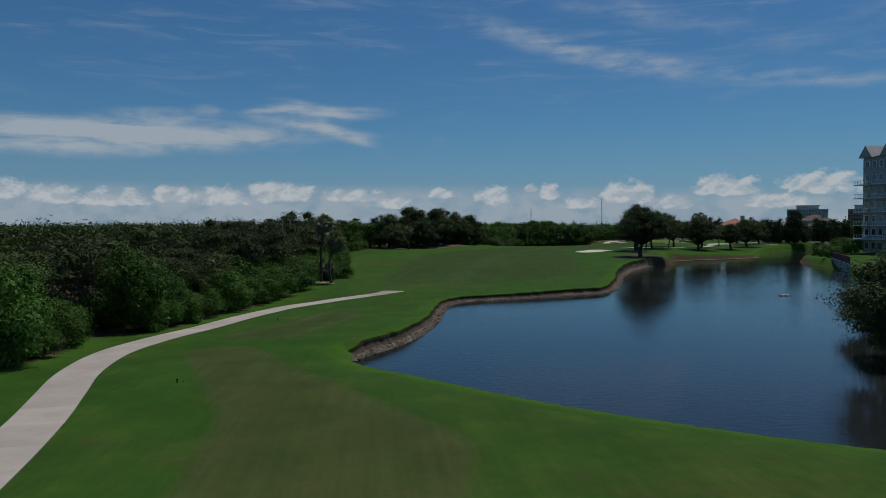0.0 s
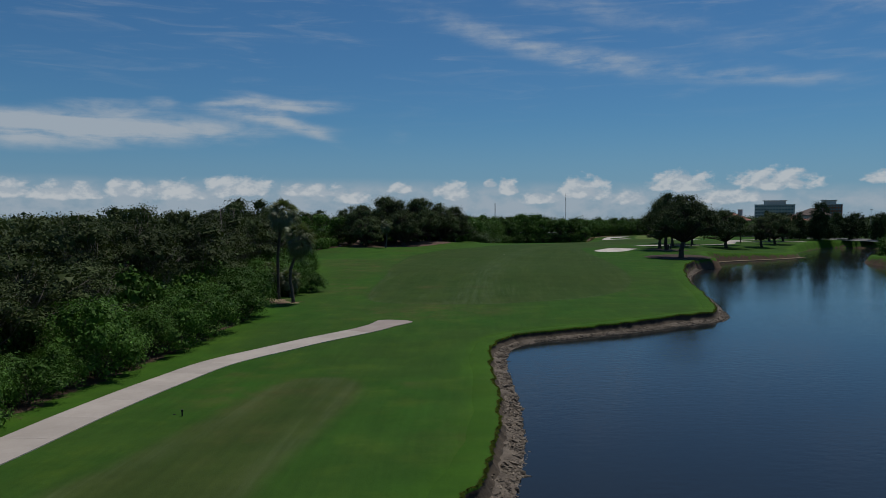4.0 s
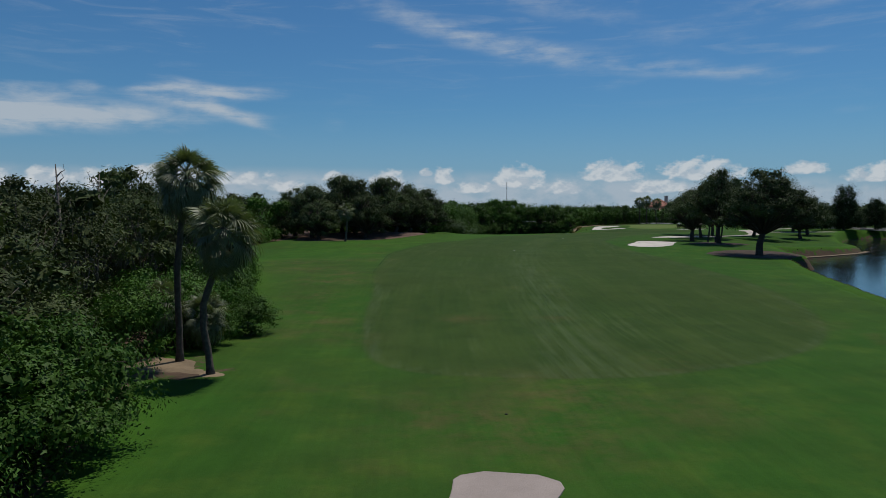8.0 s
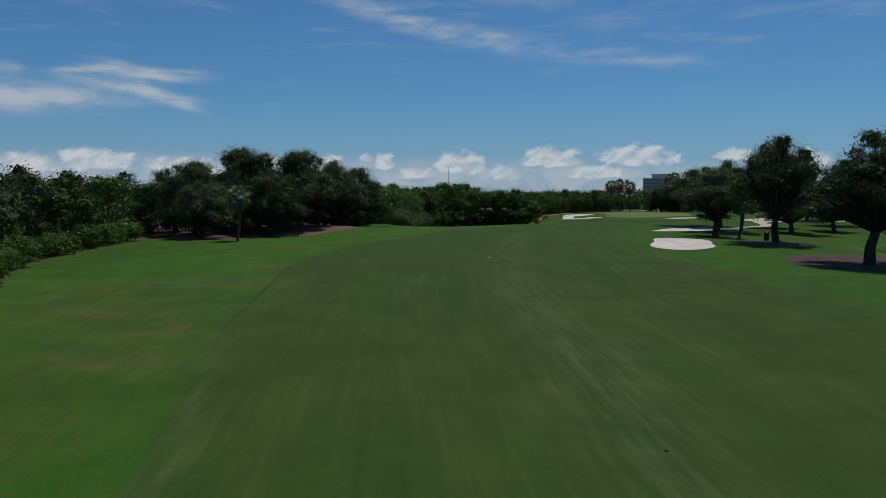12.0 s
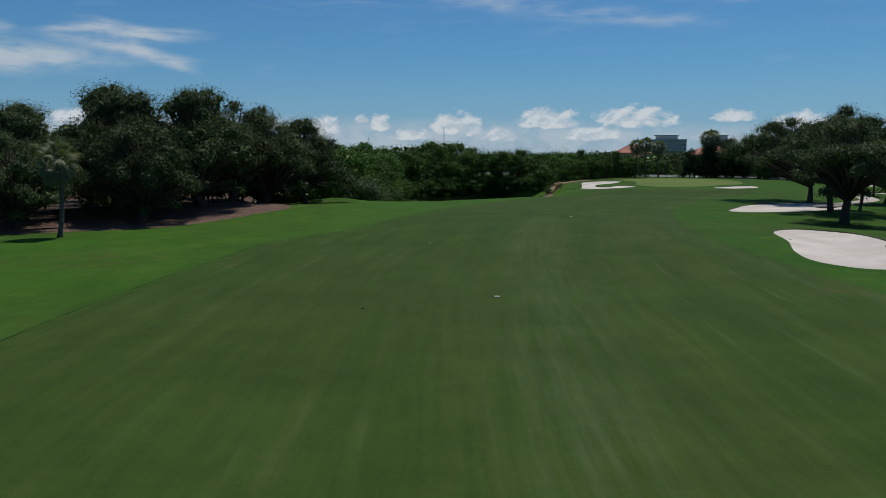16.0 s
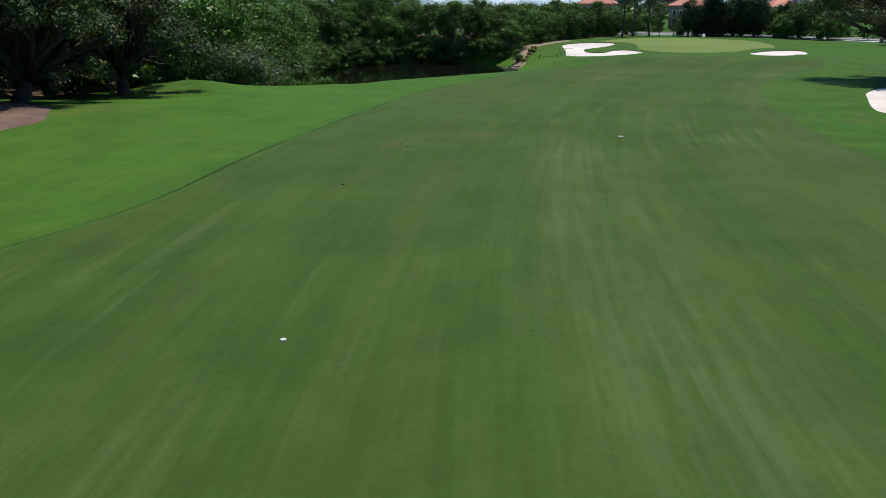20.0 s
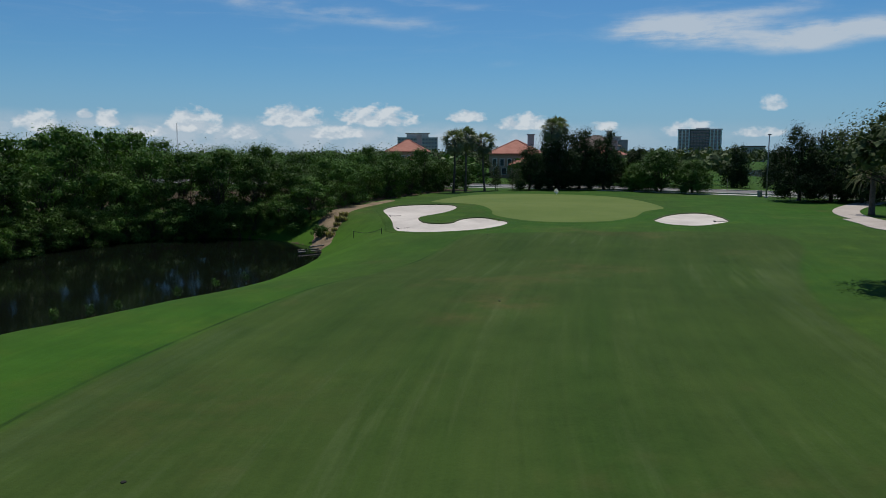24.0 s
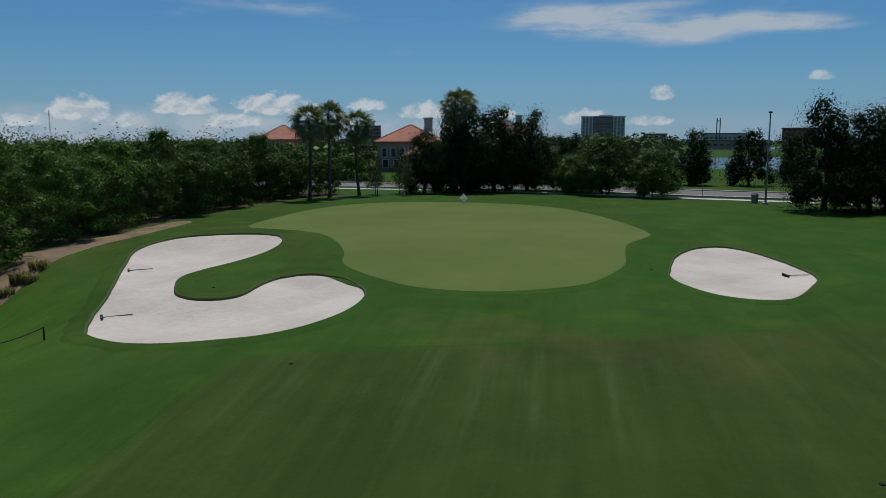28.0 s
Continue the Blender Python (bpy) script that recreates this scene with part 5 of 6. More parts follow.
for x, y, nx, ny in edge_points(ROAD[1:5], 4.5):
    o = rng.uniform(8.5, 10.5)
    if 32.5 < math.degrees(math.atan2(x + nx * o - 50.4, y + ny * o - 239.9)) < 38:
        continue
    stand(rng.choice(bushes), x + nx * o, y + ny * o, rng.uniform(1.3, 1.7), rng.uniform(0.9, 1.2), r=rng)
    stand(rng.choice(woodland), x + nx * (o + 5), y + ny * (o + 5), rng.uniform(0.6, 0.75), 0.9, r=rng)
stand(bushes_near[2], -24.8, 60.0, 1.55, 1.25, r=rng)
stand(bushes_near[3], -23.8, 65.5, 1.15, 1.2, r=rng)
stand(bushes_near[1], -25.4, 44.3, 1.4, 1.2, r=rng)
stand(bushes_near[0], -15.2, 118.2, 0.72, 0.9, r=rng)
for x, y, s in ((-16.9, 115.3, 0.6), (-17.6, 118.8, 0.95), (-18.6, 115.6, 1.0), (-16.7, 121.4, 0.85), (-20.2, 112.6, 1.0)):
    stand(bushes_near[int(s * 20) % 4], x, y, s, 1.15, r=rng)


# ---- rocky lake bank ----
def rock_mesh(seed):
    bm = bmesh.new()
    bmesh.ops.create_icosphere(bm, subdivisions=1, radius=1.0)
    r = random.Random(seed)
    for v in bm.verts:
        v.co *= r.uniform(0.62, 1.15)
        v.co.z *= 0.6
    me = bpy.data.meshes.new("rock")
    bm.to_mesh(me)
    bm.free()
    me.materials.append(ROCK)
    return me


def shore_run(first, last):
    """Stretch of the lake's edge with its ways inland; first and last are places on it."""
    line = LAKE_LINE
    k = [int(np.argmin(np.hypot(line[:, 0] - x, line[:, 1] - y))) for x, y in (first, last)]
    p = line[k[0]:k[1] + 1]
    d = np.concatenate([[0], np.cumsum(np.linalg.norm(np.diff(p, axis=0), axis=1))])
    at_d = np.arange(0, d[-1], 0.32)
    q = np.column_stack([np.interp(at_d, d, p[:, 0]), np.interp(at_d, d, p[:, 1])])
    t = np.gradient(q, axis=0)
    t = np.apply_along_axis(lambda c: np.convolve(np.pad(c, 4, mode="edge"), np.ones(9) / 9, "valid"), 0, t)
    t /= np.linalg.norm(t, axis=1)[:, None]
    out = np.column_stack([-t[:, 1], t[:, 0]])
    if inside_distance(q[:1, 0] + out[:1, 0], q[:1, 1] + out[:1, 1], line)[0] > 0:
        out = -out
    return q, out


def rocky_bank():
    """The eroded edge: turf that hangs over a dark undercut face, and a litter of stones down to the water."""
    r = random.Random(5)
    kinds = [rock_mesh(i) for i in range(7)]
    root = tagged(new("rock_bank"), "eroded lake bank with loose grey-brown stones below a dark undercut edge", "rocks", kind="structure")
    q, out = shore_run((-5.2, 48.4), (44.5, 157))
    n = len(q)
    wob = np.array([noise.noise(Vector((x * 0.8, y * 0.8, 0.4))) + 0.6 * noise.noise(Vector((x * 2.3, y * 2.3, 3.1))) for x, y in q])
    crumb = np.array([noise.noise(Vector((x * 3.1, y * 3.1, 7.7))) for x, y in q])
    far = q + out * 2.6
    top = rise(far[:, 0], far[:, 1])
    ends = np.minimum(1, np.minimum(np.arange(n), np.arange(n)[::-1]) / 8.0)
    top = 0.12 + (top - 0.12) * ends
    rows, soil = [], []
    for o, f, h, k in ((2.3, 1.0, -0.10, 0.0), (1.9, 1.0, 0.03, 0.0), (1.3, 1.0, 0.05, 0.5), (0.98, 1.0, 0.02, 1.0), (0.92, 1.0, -0.07, 1.0), (0.98, 0.74, 0.0, 1.2), (0.86, 0.46, 0.0, 1.2), (0.70, 0.26, 0.0, 0.9), (0.35, 0.12, 0.0, 0.4), (0.02, 0.0, 0.02, 0.3), (-0.6, 0.0, -0.35, 0.0)):
        e = o + 0.26 * wob * k
        p = q + out * e[:, None]
        z = top * f + h + (0.09 * crumb if 0.1 < f < 0.8 else 0.05 * wob * k)
        if o > 2.2:
            z = np.minimum(z, land(p[:, 0], p[:, 1]) - 0.08)
        rows.append(np.column_stack([p, z]))
    m = len(rows)
    faces = [(a * n + i, a * n + i + 1, (a + 1) * n + i + 1, (a + 1) * n + i) for a in range(m - 1) for i in range(n - 1)]
    face = mesh_object("scarp", np.concatenate(rows), faces, TURF, root, "dark crumbling soil face under a turf edge", True)
    face.data.materials.append(SCARP)
    face.data.materials.append(SHINGLE)
    face.data.polygons.foreach_set("material_index", np.repeat([0, 0, 0, 0, 1, 1, 1, 2, 2, 2], n - 1).astype(np.int32))
    for name, v in (("fair", -3.0), ("lush", 0.7), ("across", 0.0)):
        face.data.attributes.new(name, "FLOAT", "POINT").data.foreach_set("value", np.full(m * n, v, np.float32))
    if face.data.polygons[n].normal.z < 0:
        face.data.flip_normals()
    # grass blades that hang over the edge
    v, f = [], []
    for i in range(n - 1):
        for _ in range(7 if q[i][1] < 100 else 3):
            u = r.random()
            e = rows[3][i] * (1 - u) + rows[3][i + 1] * u
            o, t = out[i], np.array([-out[i][1], out[i][0]])
            l, a = r.uniform(0.10, 0.24), r.uniform(-0.5, 0.5)
            b = e[:2] + o * r.uniform(0.0, 0.10)
            tip = e[:2] - o * l * r.uniform(0.3, 0.8) + t * a * l
            k = len(v)
            v += [(*(b + t * 0.02), e[2] - 0.01), (*(b - t * 0.02), e[2] - 0.01), (*((b + tip) / 2 + t * 0.012), e[2] + l * 0.25), (*tip, e[2] - l * r.uniform(-0.2, 0.7))]
            f += [(k, k + 1, k + 2), (k + 1, k + 3, k + 2)]
    tagged(mesh_object("overhanging_grass", v, f, FRINGE, root, "yellowish grass blades over the edge"), kind="stuff")
    # stones
    spots = []
    for i in range(n - 1):
        dense = 70 if q[i][1] < 100 else 26
        for _ in range(int(0.32 * dense + r.random())):
            u, o = r.random(), r.uniform(-0.3, 0.85) * r.uniform(0.6, 1.0)
            p = q[i] * (1 - u) + q[i + 1] * u + out[i] * (o + 0.1 * wob[i])
            spots.append((p[0], p[1], float(np.interp(o, (-0.6, 0.02, 0.35, 0.70, 0.86), (-0.30, 0.02, 0.12 * top[i], 0.26 * top[i], 0.46 * top[i]))), o))
    p, o2 = shore_run((50.0, 163), (87, 206))
    o = np.array([r.uniform(-0.25, 0.9) for _ in range(2 * len(p))])
    p = np.repeat(p, 2, axis=0) + np.repeat(o2, 2, axis=0) * o[:, None]
    spots += list(zip(p[:, 0], p[:, 1], ground_z(p[:, 0], p[:, 1]), o))
    near = [i for i, sp in enumerate(spots) if 52 < sp[1] < 74]
    r.shuffle(near)
    near = set(near[:300])
    verts, faces = [], []
    base = [(np.array([tuple(w.co) for w in k.vertices]), [tuple(p.vertices) for p in k.polygons]) for k in kinds]
    for i, (x, y, z, o) in enumerate(spots):
        s = r.uniform(0.022, 0.062) * (2.0 if r.random() < 0.07 else 1.0) * (1.15 if o < 0.3 else 0.9)
        mt = Matrix.Translation((x, y, z + s * 0.2)) @ Matrix.Rotation(r.uniform(0, 6.3), 4, "Z") @ Matrix.Rotation(r.uniform(-.7, .7), 4, "X") @ Matrix.Diagonal((s * r.uniform(1.0, 1.9), s, s * r.uniform(0.7, 1.2), 1))
        if i in near:
            ob = new("rock", kinds[i % 7])
            ob.parent = root
            ob.matrix_basis = mt
        else:
            co, fc = base[i % 7]
            k = len(verts)
            a = np.array(mt)
            verts.extend((co @ a[:3, :3].T + a[:3, 3]).tolist())
            faces.extend([tuple(k + j for j in p) for p in fc])
    rest = mesh_object("loose_stones", verts, faces, ROCK, root)
    tagged(rest, kind="stuff")


rocky_bank()


def shore_ledge():
    """A narrow pale ledge at the water's edge of the grass point."""
    line = smooth_line([(54.2, 175.2), (56.6, 178.2), (62.3, 182.1), (69.3, 185.6), (77.4, 190.4), (82.5, 194.9)], 8)
    t = np.gradient(line, axis=0)
    t /= np.linalg.norm(t, axis=1)[:, None]
    side = np.column_stack([t[:, 1], -t[:, 0]])
    verts, faces = [], []
    for (x, y), (sx, sy) in zip(line, side):
        w = 0.42 + 0.1 * noise.noise(Vector((x, y, 0)))
        verts += [(x - sx * w, y - sy * w, 0.10), (x + sx * w, y + sy * w, 0.07), (x + sx * w, y + sy * w, -0.3), (x - sx * w, y - sy * w, -0.3)]
    for i in range(len(line) - 1):
        faces += [(i * 4 + k, i * 4 + (k + 1) % 4, i * 4 + 4 + (k + 1) % 4, i * 4 + 4 + k) for k in range(4)]
    tagged(mesh_object("shore_ledge", verts, faces, DIRT), "narrow pale ledge along the lake shore", "ledge", kind="structure")


shore_ledge()


# ---- distant woods ----
def far_woods(name, label, area, count, low, high, seed, mat, keep=None, per=90, leaf=1.0):
    r = np.random.RandomState(seed)
    x, y = r.uniform(area[0], area[1], count * 3), r.uniform(area[2], area[3], count * 3)
    ok = np.ones(len(x), bool) if keep is None else keep(x, y)
    x, y = x[ok][:count], y[ok][:count]
    z = rise(x, y)
    n = len(x)
    rad, top = r.uniform(2.6, 4.6, n), r.uniform(low, high, n)
    way = r.normal(size=(n, per, 3))
    way /= np.linalg.norm(way, axis=2)[:, :, None]
    way[:, :, 2] = np.abs(way[:, :, 2]) * r.uniform(-0.7, 1, (n, per))
    lump = 1 + 0.22 * np.sin(way[:, :, 0] * 7 + x[:, None]) * np.sin(way[:, :, 1] * 6 + y[:, None])
    c = np.stack([x, y, z + top * 0.58], -1)[:, None, :]
    p = c + way * np.stack([rad, rad, top * 0.42], -1)[:, None, :] * lump[:, :, None] * r.uniform(0.75, 1.05, (n, per, 1))
    p = p.reshape(-1, 3)
    k = len(p)
    nrm = way.reshape(-1, 3) + r.normal(size=(k, 3)) * 0.6 + np.array([0, 0, 0.4])
    nrm /= np.linalg.norm(nrm, axis=1)[:, None]
    t = np.cross(nrm, r.normal(size=(k, 3)))
    t /= np.linalg.norm(t, axis=1)[:, None]
    s = np.cross(nrm, t)
    L, W = leaf * r.uniform(0.45, 0.95, (k, 1)), leaf * r.uniform(0.35, 0.6, (k, 1))
    v = np.stack([p - t * L, p + s * W, p + t * L, p - s * W], 1).reshape(-1, 3)
    me = bpy.data.meshes.new(name)
    me.vertices.add(len(v))
    me.vertices.foreach_set("co", v.astype(np.float32).ravel())
    me.loops.add(len(v))
    me.loops.foreach_set("vertex_index", np.arange(len(v), dtype=np.int32))
    me.polygons.add(k)
    me.polygons.foreach_set("loop_start", np.arange(0, len(v), 4, dtype=np.int32))
    me.update(calc_edges=True)
    me.materials.append(mat)
    return tagged(new(name, me), label, "woods", kind="stuff")


far_woods("far_woods", "dark olive woods behind the tree edge", (-150, -44, -20, 320), 620, 7.0, 9.4, 1, LEAF_FOREST, lambda x, y: x < -44 + 8 * (y > 240), 140, 0.48)
far_woods("far_woods", "green mangrove woods beyond the pond", (-60, 84, 312, 390), 260, 6.6, 8.0, 2, LEAF_MANGROVE, per=480, leaf=0.18)
far_woods("far_woods", "distant dark tree line", (-700, 420, 600, 1150), 420, 8.0, 12.0, 3, LEAF_FOREST, per=50)


def open_view(x, y):
    b = np.degrees(np.arctan2(x - 50, y - 240))
    d = np.hypot(x - 50, y - 240)
    return ((b < 56.5) | (b > 68)) & ((d > 230) | (b > 70))


far_woods("far_woods", "trees scattered among the distant houses", (165, 900, 150, 1000), 420, 6.0, 9.5, 4, LEAF_OAK, open_view, 50)
far_woods("far_woods", "trees round the distant club house", (520, 1150, 380, 860), 420, 7.0, 11.0, 5, LEAF_OAK, lambda x, y: np.hypot(x - 50, y - 240) > 720, 40)
far_woods("far_woods", "trees on the far bank of the lake", (96, 260, 60, 205), 110, 5.0, 9.0, 6, LEAF_OAK, lambda x, y: x > 92 + np.maximum(y - 130, 0) * 0.62)


def behind_road(x, y):
    b = np.degrees(np.arctan2(x - 50, y - 240))
    d = np.hypot(x - 50, y - 240)
    return (b > 46) & (b < 56.5) & (d > 100) & (d < 260)


far_woods("far_woods", "green trees between the road and the houses", (80, 200, 320, 420), 75, 4.6, 6.2, 8, LEAF_MANGROVE, lambda x, y: (np.hypot(x - 50, y - 240) > 102 + (45 - np.degrees(np.arctan2(x - 50, y - 240))) * 0.9) & (np.hypot(x - 50, y - 240) < 150) & (np.degrees(np.arctan2(x - 50, y - 240)) < 46) & (np.degrees(np.arctan2(x - 50, y - 240)) > 17) & (np.abs(np.degrees(np.arctan2(x - 50, y - 240)) - 35.4) > 2.4))
far_woods("far_woods", "tall trees among the far houses", (170, 420, 380, 600), 330, 7.5, 10.0, 9, LEAF_OAK, lambda x, y: (np.hypot(x - 50, y - 240) > 250) & (np.hypot(x - 50, y - 240) < 450) & (np.degrees(np.arctan2(x - 50, y - 240)) < 56.5))
far_woods("far_woods", "dark trees beyond the road", (120, 280, 280, 430), 60, 4.5, 7.0, 7, LEAF_OAK, behind_road)
water_sheet("far_lake", smooth_line([(196, 318), (225, 320), (300, 352), (330, 372), (306, 392), (262, 384), (215, 352)], 5, True), LAKE, 1.95, "distant blue lake on the neighbouring course")
water_sheet("far_lake", smooth_line([(560, 525), (660, 535), (800, 590), (820, 640), (700, 625), (600, 590)], 5, True), LAKE, 1.75, "far strip of blue lake")


# ---- buildings ----
def oriented(name, label, category, x, y, facing, base=None):
    """A root whose local -y looks along the bearing facing (degrees)."""
    root = tagged(new(name), label, category)
    root.matrix_basis = Matrix.Translation((x, y, float(rise(x, y)) if base is None else base)) @ Matrix.Rotation(radians(180 - facing), 4, "Z")
    return root


def windows(root, face_y, width, z0, floor_h, floors, cols, size, glass, frame_mat=None, x0=0.0, side=None):
    """Recessed-looking panes in rows and columns, each an object of its own."""
    bm = bmesh.new()
    box(bm, (0, 0, 0), (size[0], 0.12, size[1]))
    me = bpy.data.meshes.new("window")
    bm.to_mesh(me)
    bm.free()
    me.materials.append(glass)
    fm = None
    if frame_mat:
        bm = bmesh.new()
        for dx, dz, sx, sz in ((0, size[1] / 2, size[0] + .2, .12), (0, -size[1] / 2, size[0] + .2, .12), (size[0] / 2, 0, .12, size[1]), (-size[0] / 2, 0, .12, size[1])):
            box(bm, (dx, 0, dz), (sx, 0.2, sz))
        fm = bpy.data.meshes.new("window_frame")
        bm.to_mesh(fm)
        bm.free()
        fm.materials.append(frame_mat)
    for f in range(floors):
        for c in range(cols):
            ob = new("window", me)
            ob.parent = root
            u = x0 + (c + 0.5) * width / cols - width / 2
            if side is None:
                ob.location = (u, face_y - 0.03, z0 + f * floor_h)
            else:
                ob.matrix_basis = Matrix.Translation((side, u, z0 + f * floor_h)) @ Matrix.Rotation(radians(90), 4, "Z")
            if fm:
                fr = new("window_frame", fm)
                fr.parent = ob


def block(root, name, centre, size, mat, label=""):
    bm = bmesh.new()
    box(bm, centre, size, 0.0, min(size) * 0.01)
    return part(name, bm, mat, root, label)


def office(x, y, facing, w, d, h, floors, cols, wall, label):
    root = oriented("office_building", label, "building", x, y, facing, 1.5)
    block(root, "wall", (0, 0, h / 2), (w, d, h), wall)
    block(root, "roof", (0, 0, h + 0.4), (w + 0.8, d + 0.8, 0.8), CONCRETE_PALE)
    block(root, "plant_room", (0, 0, h + 3.2), (w * 0.55, d * 0.5, 5.0), CONCRETE_PALE)
    block(root, "roof_slab", (0, 0, h + 6.0), (w * 0.62, d * 0.56, 0.7), STEEL)
    fh = h / floors
    windows(root, -d / 2, w * 0.97, fh * 0.55, fh, floors, cols, (w / cols * 0.72, fh * 0.55), GLASS_BLUE)
    windows(root, 0, d * 0.95, fh * 0.55, fh, floors, max(3, cols // 3), (d / cols * 2, fh * 0.55), GLASS_DARK, side=-w / 2 - 0.03)
    return root


def tower():
    x, y = 512, 610
    root = oriented("apartment_tower", "grey high-rise apartment block with pale striped wings", "building", x, y, 180 + 51, 1.5)
    w, d, h, floors = 32.0, 17, 24.6, 10
    block(root, "wall", (0, 0, h / 2), (w, d, h), BRICK_GREY)
    fh = h / floors
    for side in (-1, 1):
        c = side * (w / 2 - 4.4)
        block(root, "wing", (c, -d / 2 - 0.5, h / 2), (8.8, 1.2, h + 0.5), STUCCO_GREY, "pale grey wing")
        for k in range(4):
            block(root, "pier", (c - 3.9 + k * 2.6, -d / 2 - 1.3, h / 2), (0.8, 0.7, h + 0.8), WHITE, "pale vertical pier")
        windows(root, -d / 2 - 1.1, 7.8, fh * 0.5, fh, floors, 3, (1.5, 1.6), GLASS_DARK, x0=c)
    block(root, "roof", (0, 0, h + 0.5), (w + 0.6, d + 0.6, 0.8), CONCRETE_PALE)
    block(root, "core", (2, 0, h + 1.2), (10, 6, 1.4), CONCRETE_PALE)
    windows(root, -d / 2, w * 0.42, fh * 0.5, fh, floors, 6, (1.6, 1.5), GLASS_DARK)
    for f in range(1, floors):
        block(root, "floor_band", (0, -d / 2 - 0.15, f * fh), (w * 0.44, 0.4, 0.3), STUCCO_GREY)


def hip_roof(root, w, d, z, rise_h, mat, over=0.6, cx=0.0, cy=0.0, label=""):
    a, b = w / 2 + over, d / 2 + over
    r = max(0.2, a - b)
    v = [(cx - a, cy - b, z), (cx + a, cy - b, z), (cx + a, cy + b, z), (cx - a, cy + b, z), (cx - r, cy, z + rise_h), (cx + r, cy, z + rise_h),
         (cx - a, cy - b, z - .22), (cx + a, cy - b, z - .22), (cx + a, cy + b, z - .22), (cx - a, cy + b, z - .22)]
    f = [(0, 1, 5, 4), (1, 2, 5), (2, 3, 4, 5), (3, 0, 4), (0, 6, 7, 1), (1, 7, 8, 2), (2, 8, 9, 3), (3, 9, 6, 0), (9, 8, 7, 6)]
    ob = mesh_object("roof", v, f, mat, root, label)
    # ridge and hip tiles
    rv, rf = [], []
    for p, q in ((4, 5), (0, 4), (3, 4), (1, 5), (2, 5)):
        tube(rv, rf, [v[p], v[q]], [0.13, 0.13], 5)
    mesh_object("ridge_tiles", rv, rf, mat, ob)
    return ob


def house(x, y, facing, w, d, h, rise_h, label, roof=None, wall=None, wing=True, chimney=True):
    roof, wall = roof or ROOF_RED, wall or STUCCO
    root = oriented("house", label, "house", x, y, facing)
    block(root, "wall", (0, 0, h / 2), (w, d, h), wall)
    r = hip_roof(root, w, d, h + 0.2, rise_h, roof)
    if wing:
        block(root, "wall", (w * 0.22, -d / 2 - 2.2, (h - 2.6) / 2), (w * 0.42, 4.4, h - 2.6), wall)
        hip_roof(root, w * 0.42, 5.4, h - 2.4, 1.7, roof, 0.5, w * 0.22, -d / 2 - 1.7)
    if chimney:
        bm = bmesh.new()
        box(bm, (w * 0.30, 0.5, h + rise_h + 0.1), (1.5, 1.2, 2.6))
        box(bm, (w * 0.30, 0.5, h + rise_h + 1.5), (1.9, 1.6, 0.25))
        part("chimney", bm, STUCCO_GREY, r)
    windows(root, -d / 2, w * 0.9, h - 1.9, 3.0, 1, 6, (0.95, 1.7), GLASS_DARK, WHITE)
    windows(root, -d / 2, w * 0.9, 1.6, 3.0, 1, 5, (1.1, 1.6), GLASS_DARK, WHITE)
    return root


def bearing_place(x, y, bearing, dist):
    return x + math.sin(radians(bearing)) * dist, y + math.cos(radians(bearing)) * dist


def apartment():
    """The stepped apartment block beyond the lake's far bank."""
    root = oriented("apartment_building", "pale grey apartment block with gables, balconies and dark windows", "building", 116, 175.5, 262, 1.6)
    w, d, h, fh = 30.0, 16.0, 23.6, 3.35
    block(root, "wall", (0, 0, h / 2), (w, d, h), STUCCO_GREY)
    for u in (-w / 2 + 1.2, -w / 2 + 8.5, -w / 2 + 16, w / 2 - 5):
        v = [(u - 2.4, -d / 2 - 0.4, h), (u + 2.4, -d / 2 - 0.4, h), (u, -d / 2 - 0.4, h + 3.0), (u - 2.4, d / 2, h), (u + 2.4, d / 2, h), (u, d / 2, h + 3.0)]
        mesh_object("gable", v, [(0, 1, 2), (5, 4, 3), (0, 2, 5, 3), (2, 1, 4, 5), (0, 3, 4, 1)], STUCCO_GREY, root)
    v = [(-w / 2, -d / 2 - .3, h), (w / 2, -d / 2 - .3, h), (w / 2, 0, h + 2.3), (-w / 2, 0, h + 2.3), (-w / 2, d / 2, h), (w / 2, d / 2, h)]
    mesh_object("roof", v, [(0, 1, 2, 3), (3, 2, 5, 4), (0, 3, 4), (1, 5, 2)], material("slate_roof", (0.03, 0.05, 0.07), (0.05, 0.08, 0.10), 1.0, 0.7), root, "dark blue-grey roof")
    windows(root, -d / 2, w * 0.96, 1.7, fh, 7, 12, (1.35, 1.6), GLASS_DARK, WHITE)
    windows(root, 0, d * 0.8, 1.7, fh, 7, 4, (1.4, 1.6), GLASS_DARK, WHITE, side=-w / 2 - 0.03)
    for f in range(1, 6):
        for u in (-w / 2 - 0.2, -w / 2 + 6.0, -w / 2 + 13.5):
            bm = bmesh.new()
            box(bm, (u + 2.2, -d / 2 - 1.1, f * fh), (4.8, 2.2, 0.22))
            b = part("balcony", bm, WHITE, root, "white balcony slab")
            bm = bmesh.new()
            for k in range(9):
                box(bm, (u + 2.2 - 2.3 + k * 0.575, -d / 2 - 2.1, f * fh + 0.55), (0.05, 0.05, 0.9))
            box(bm, (u + 2.2, -d / 2 - 2.1, f * fh + 1.05), (4.8, 0.08, 0.08))
            part("railing", bm, WHITE, b)


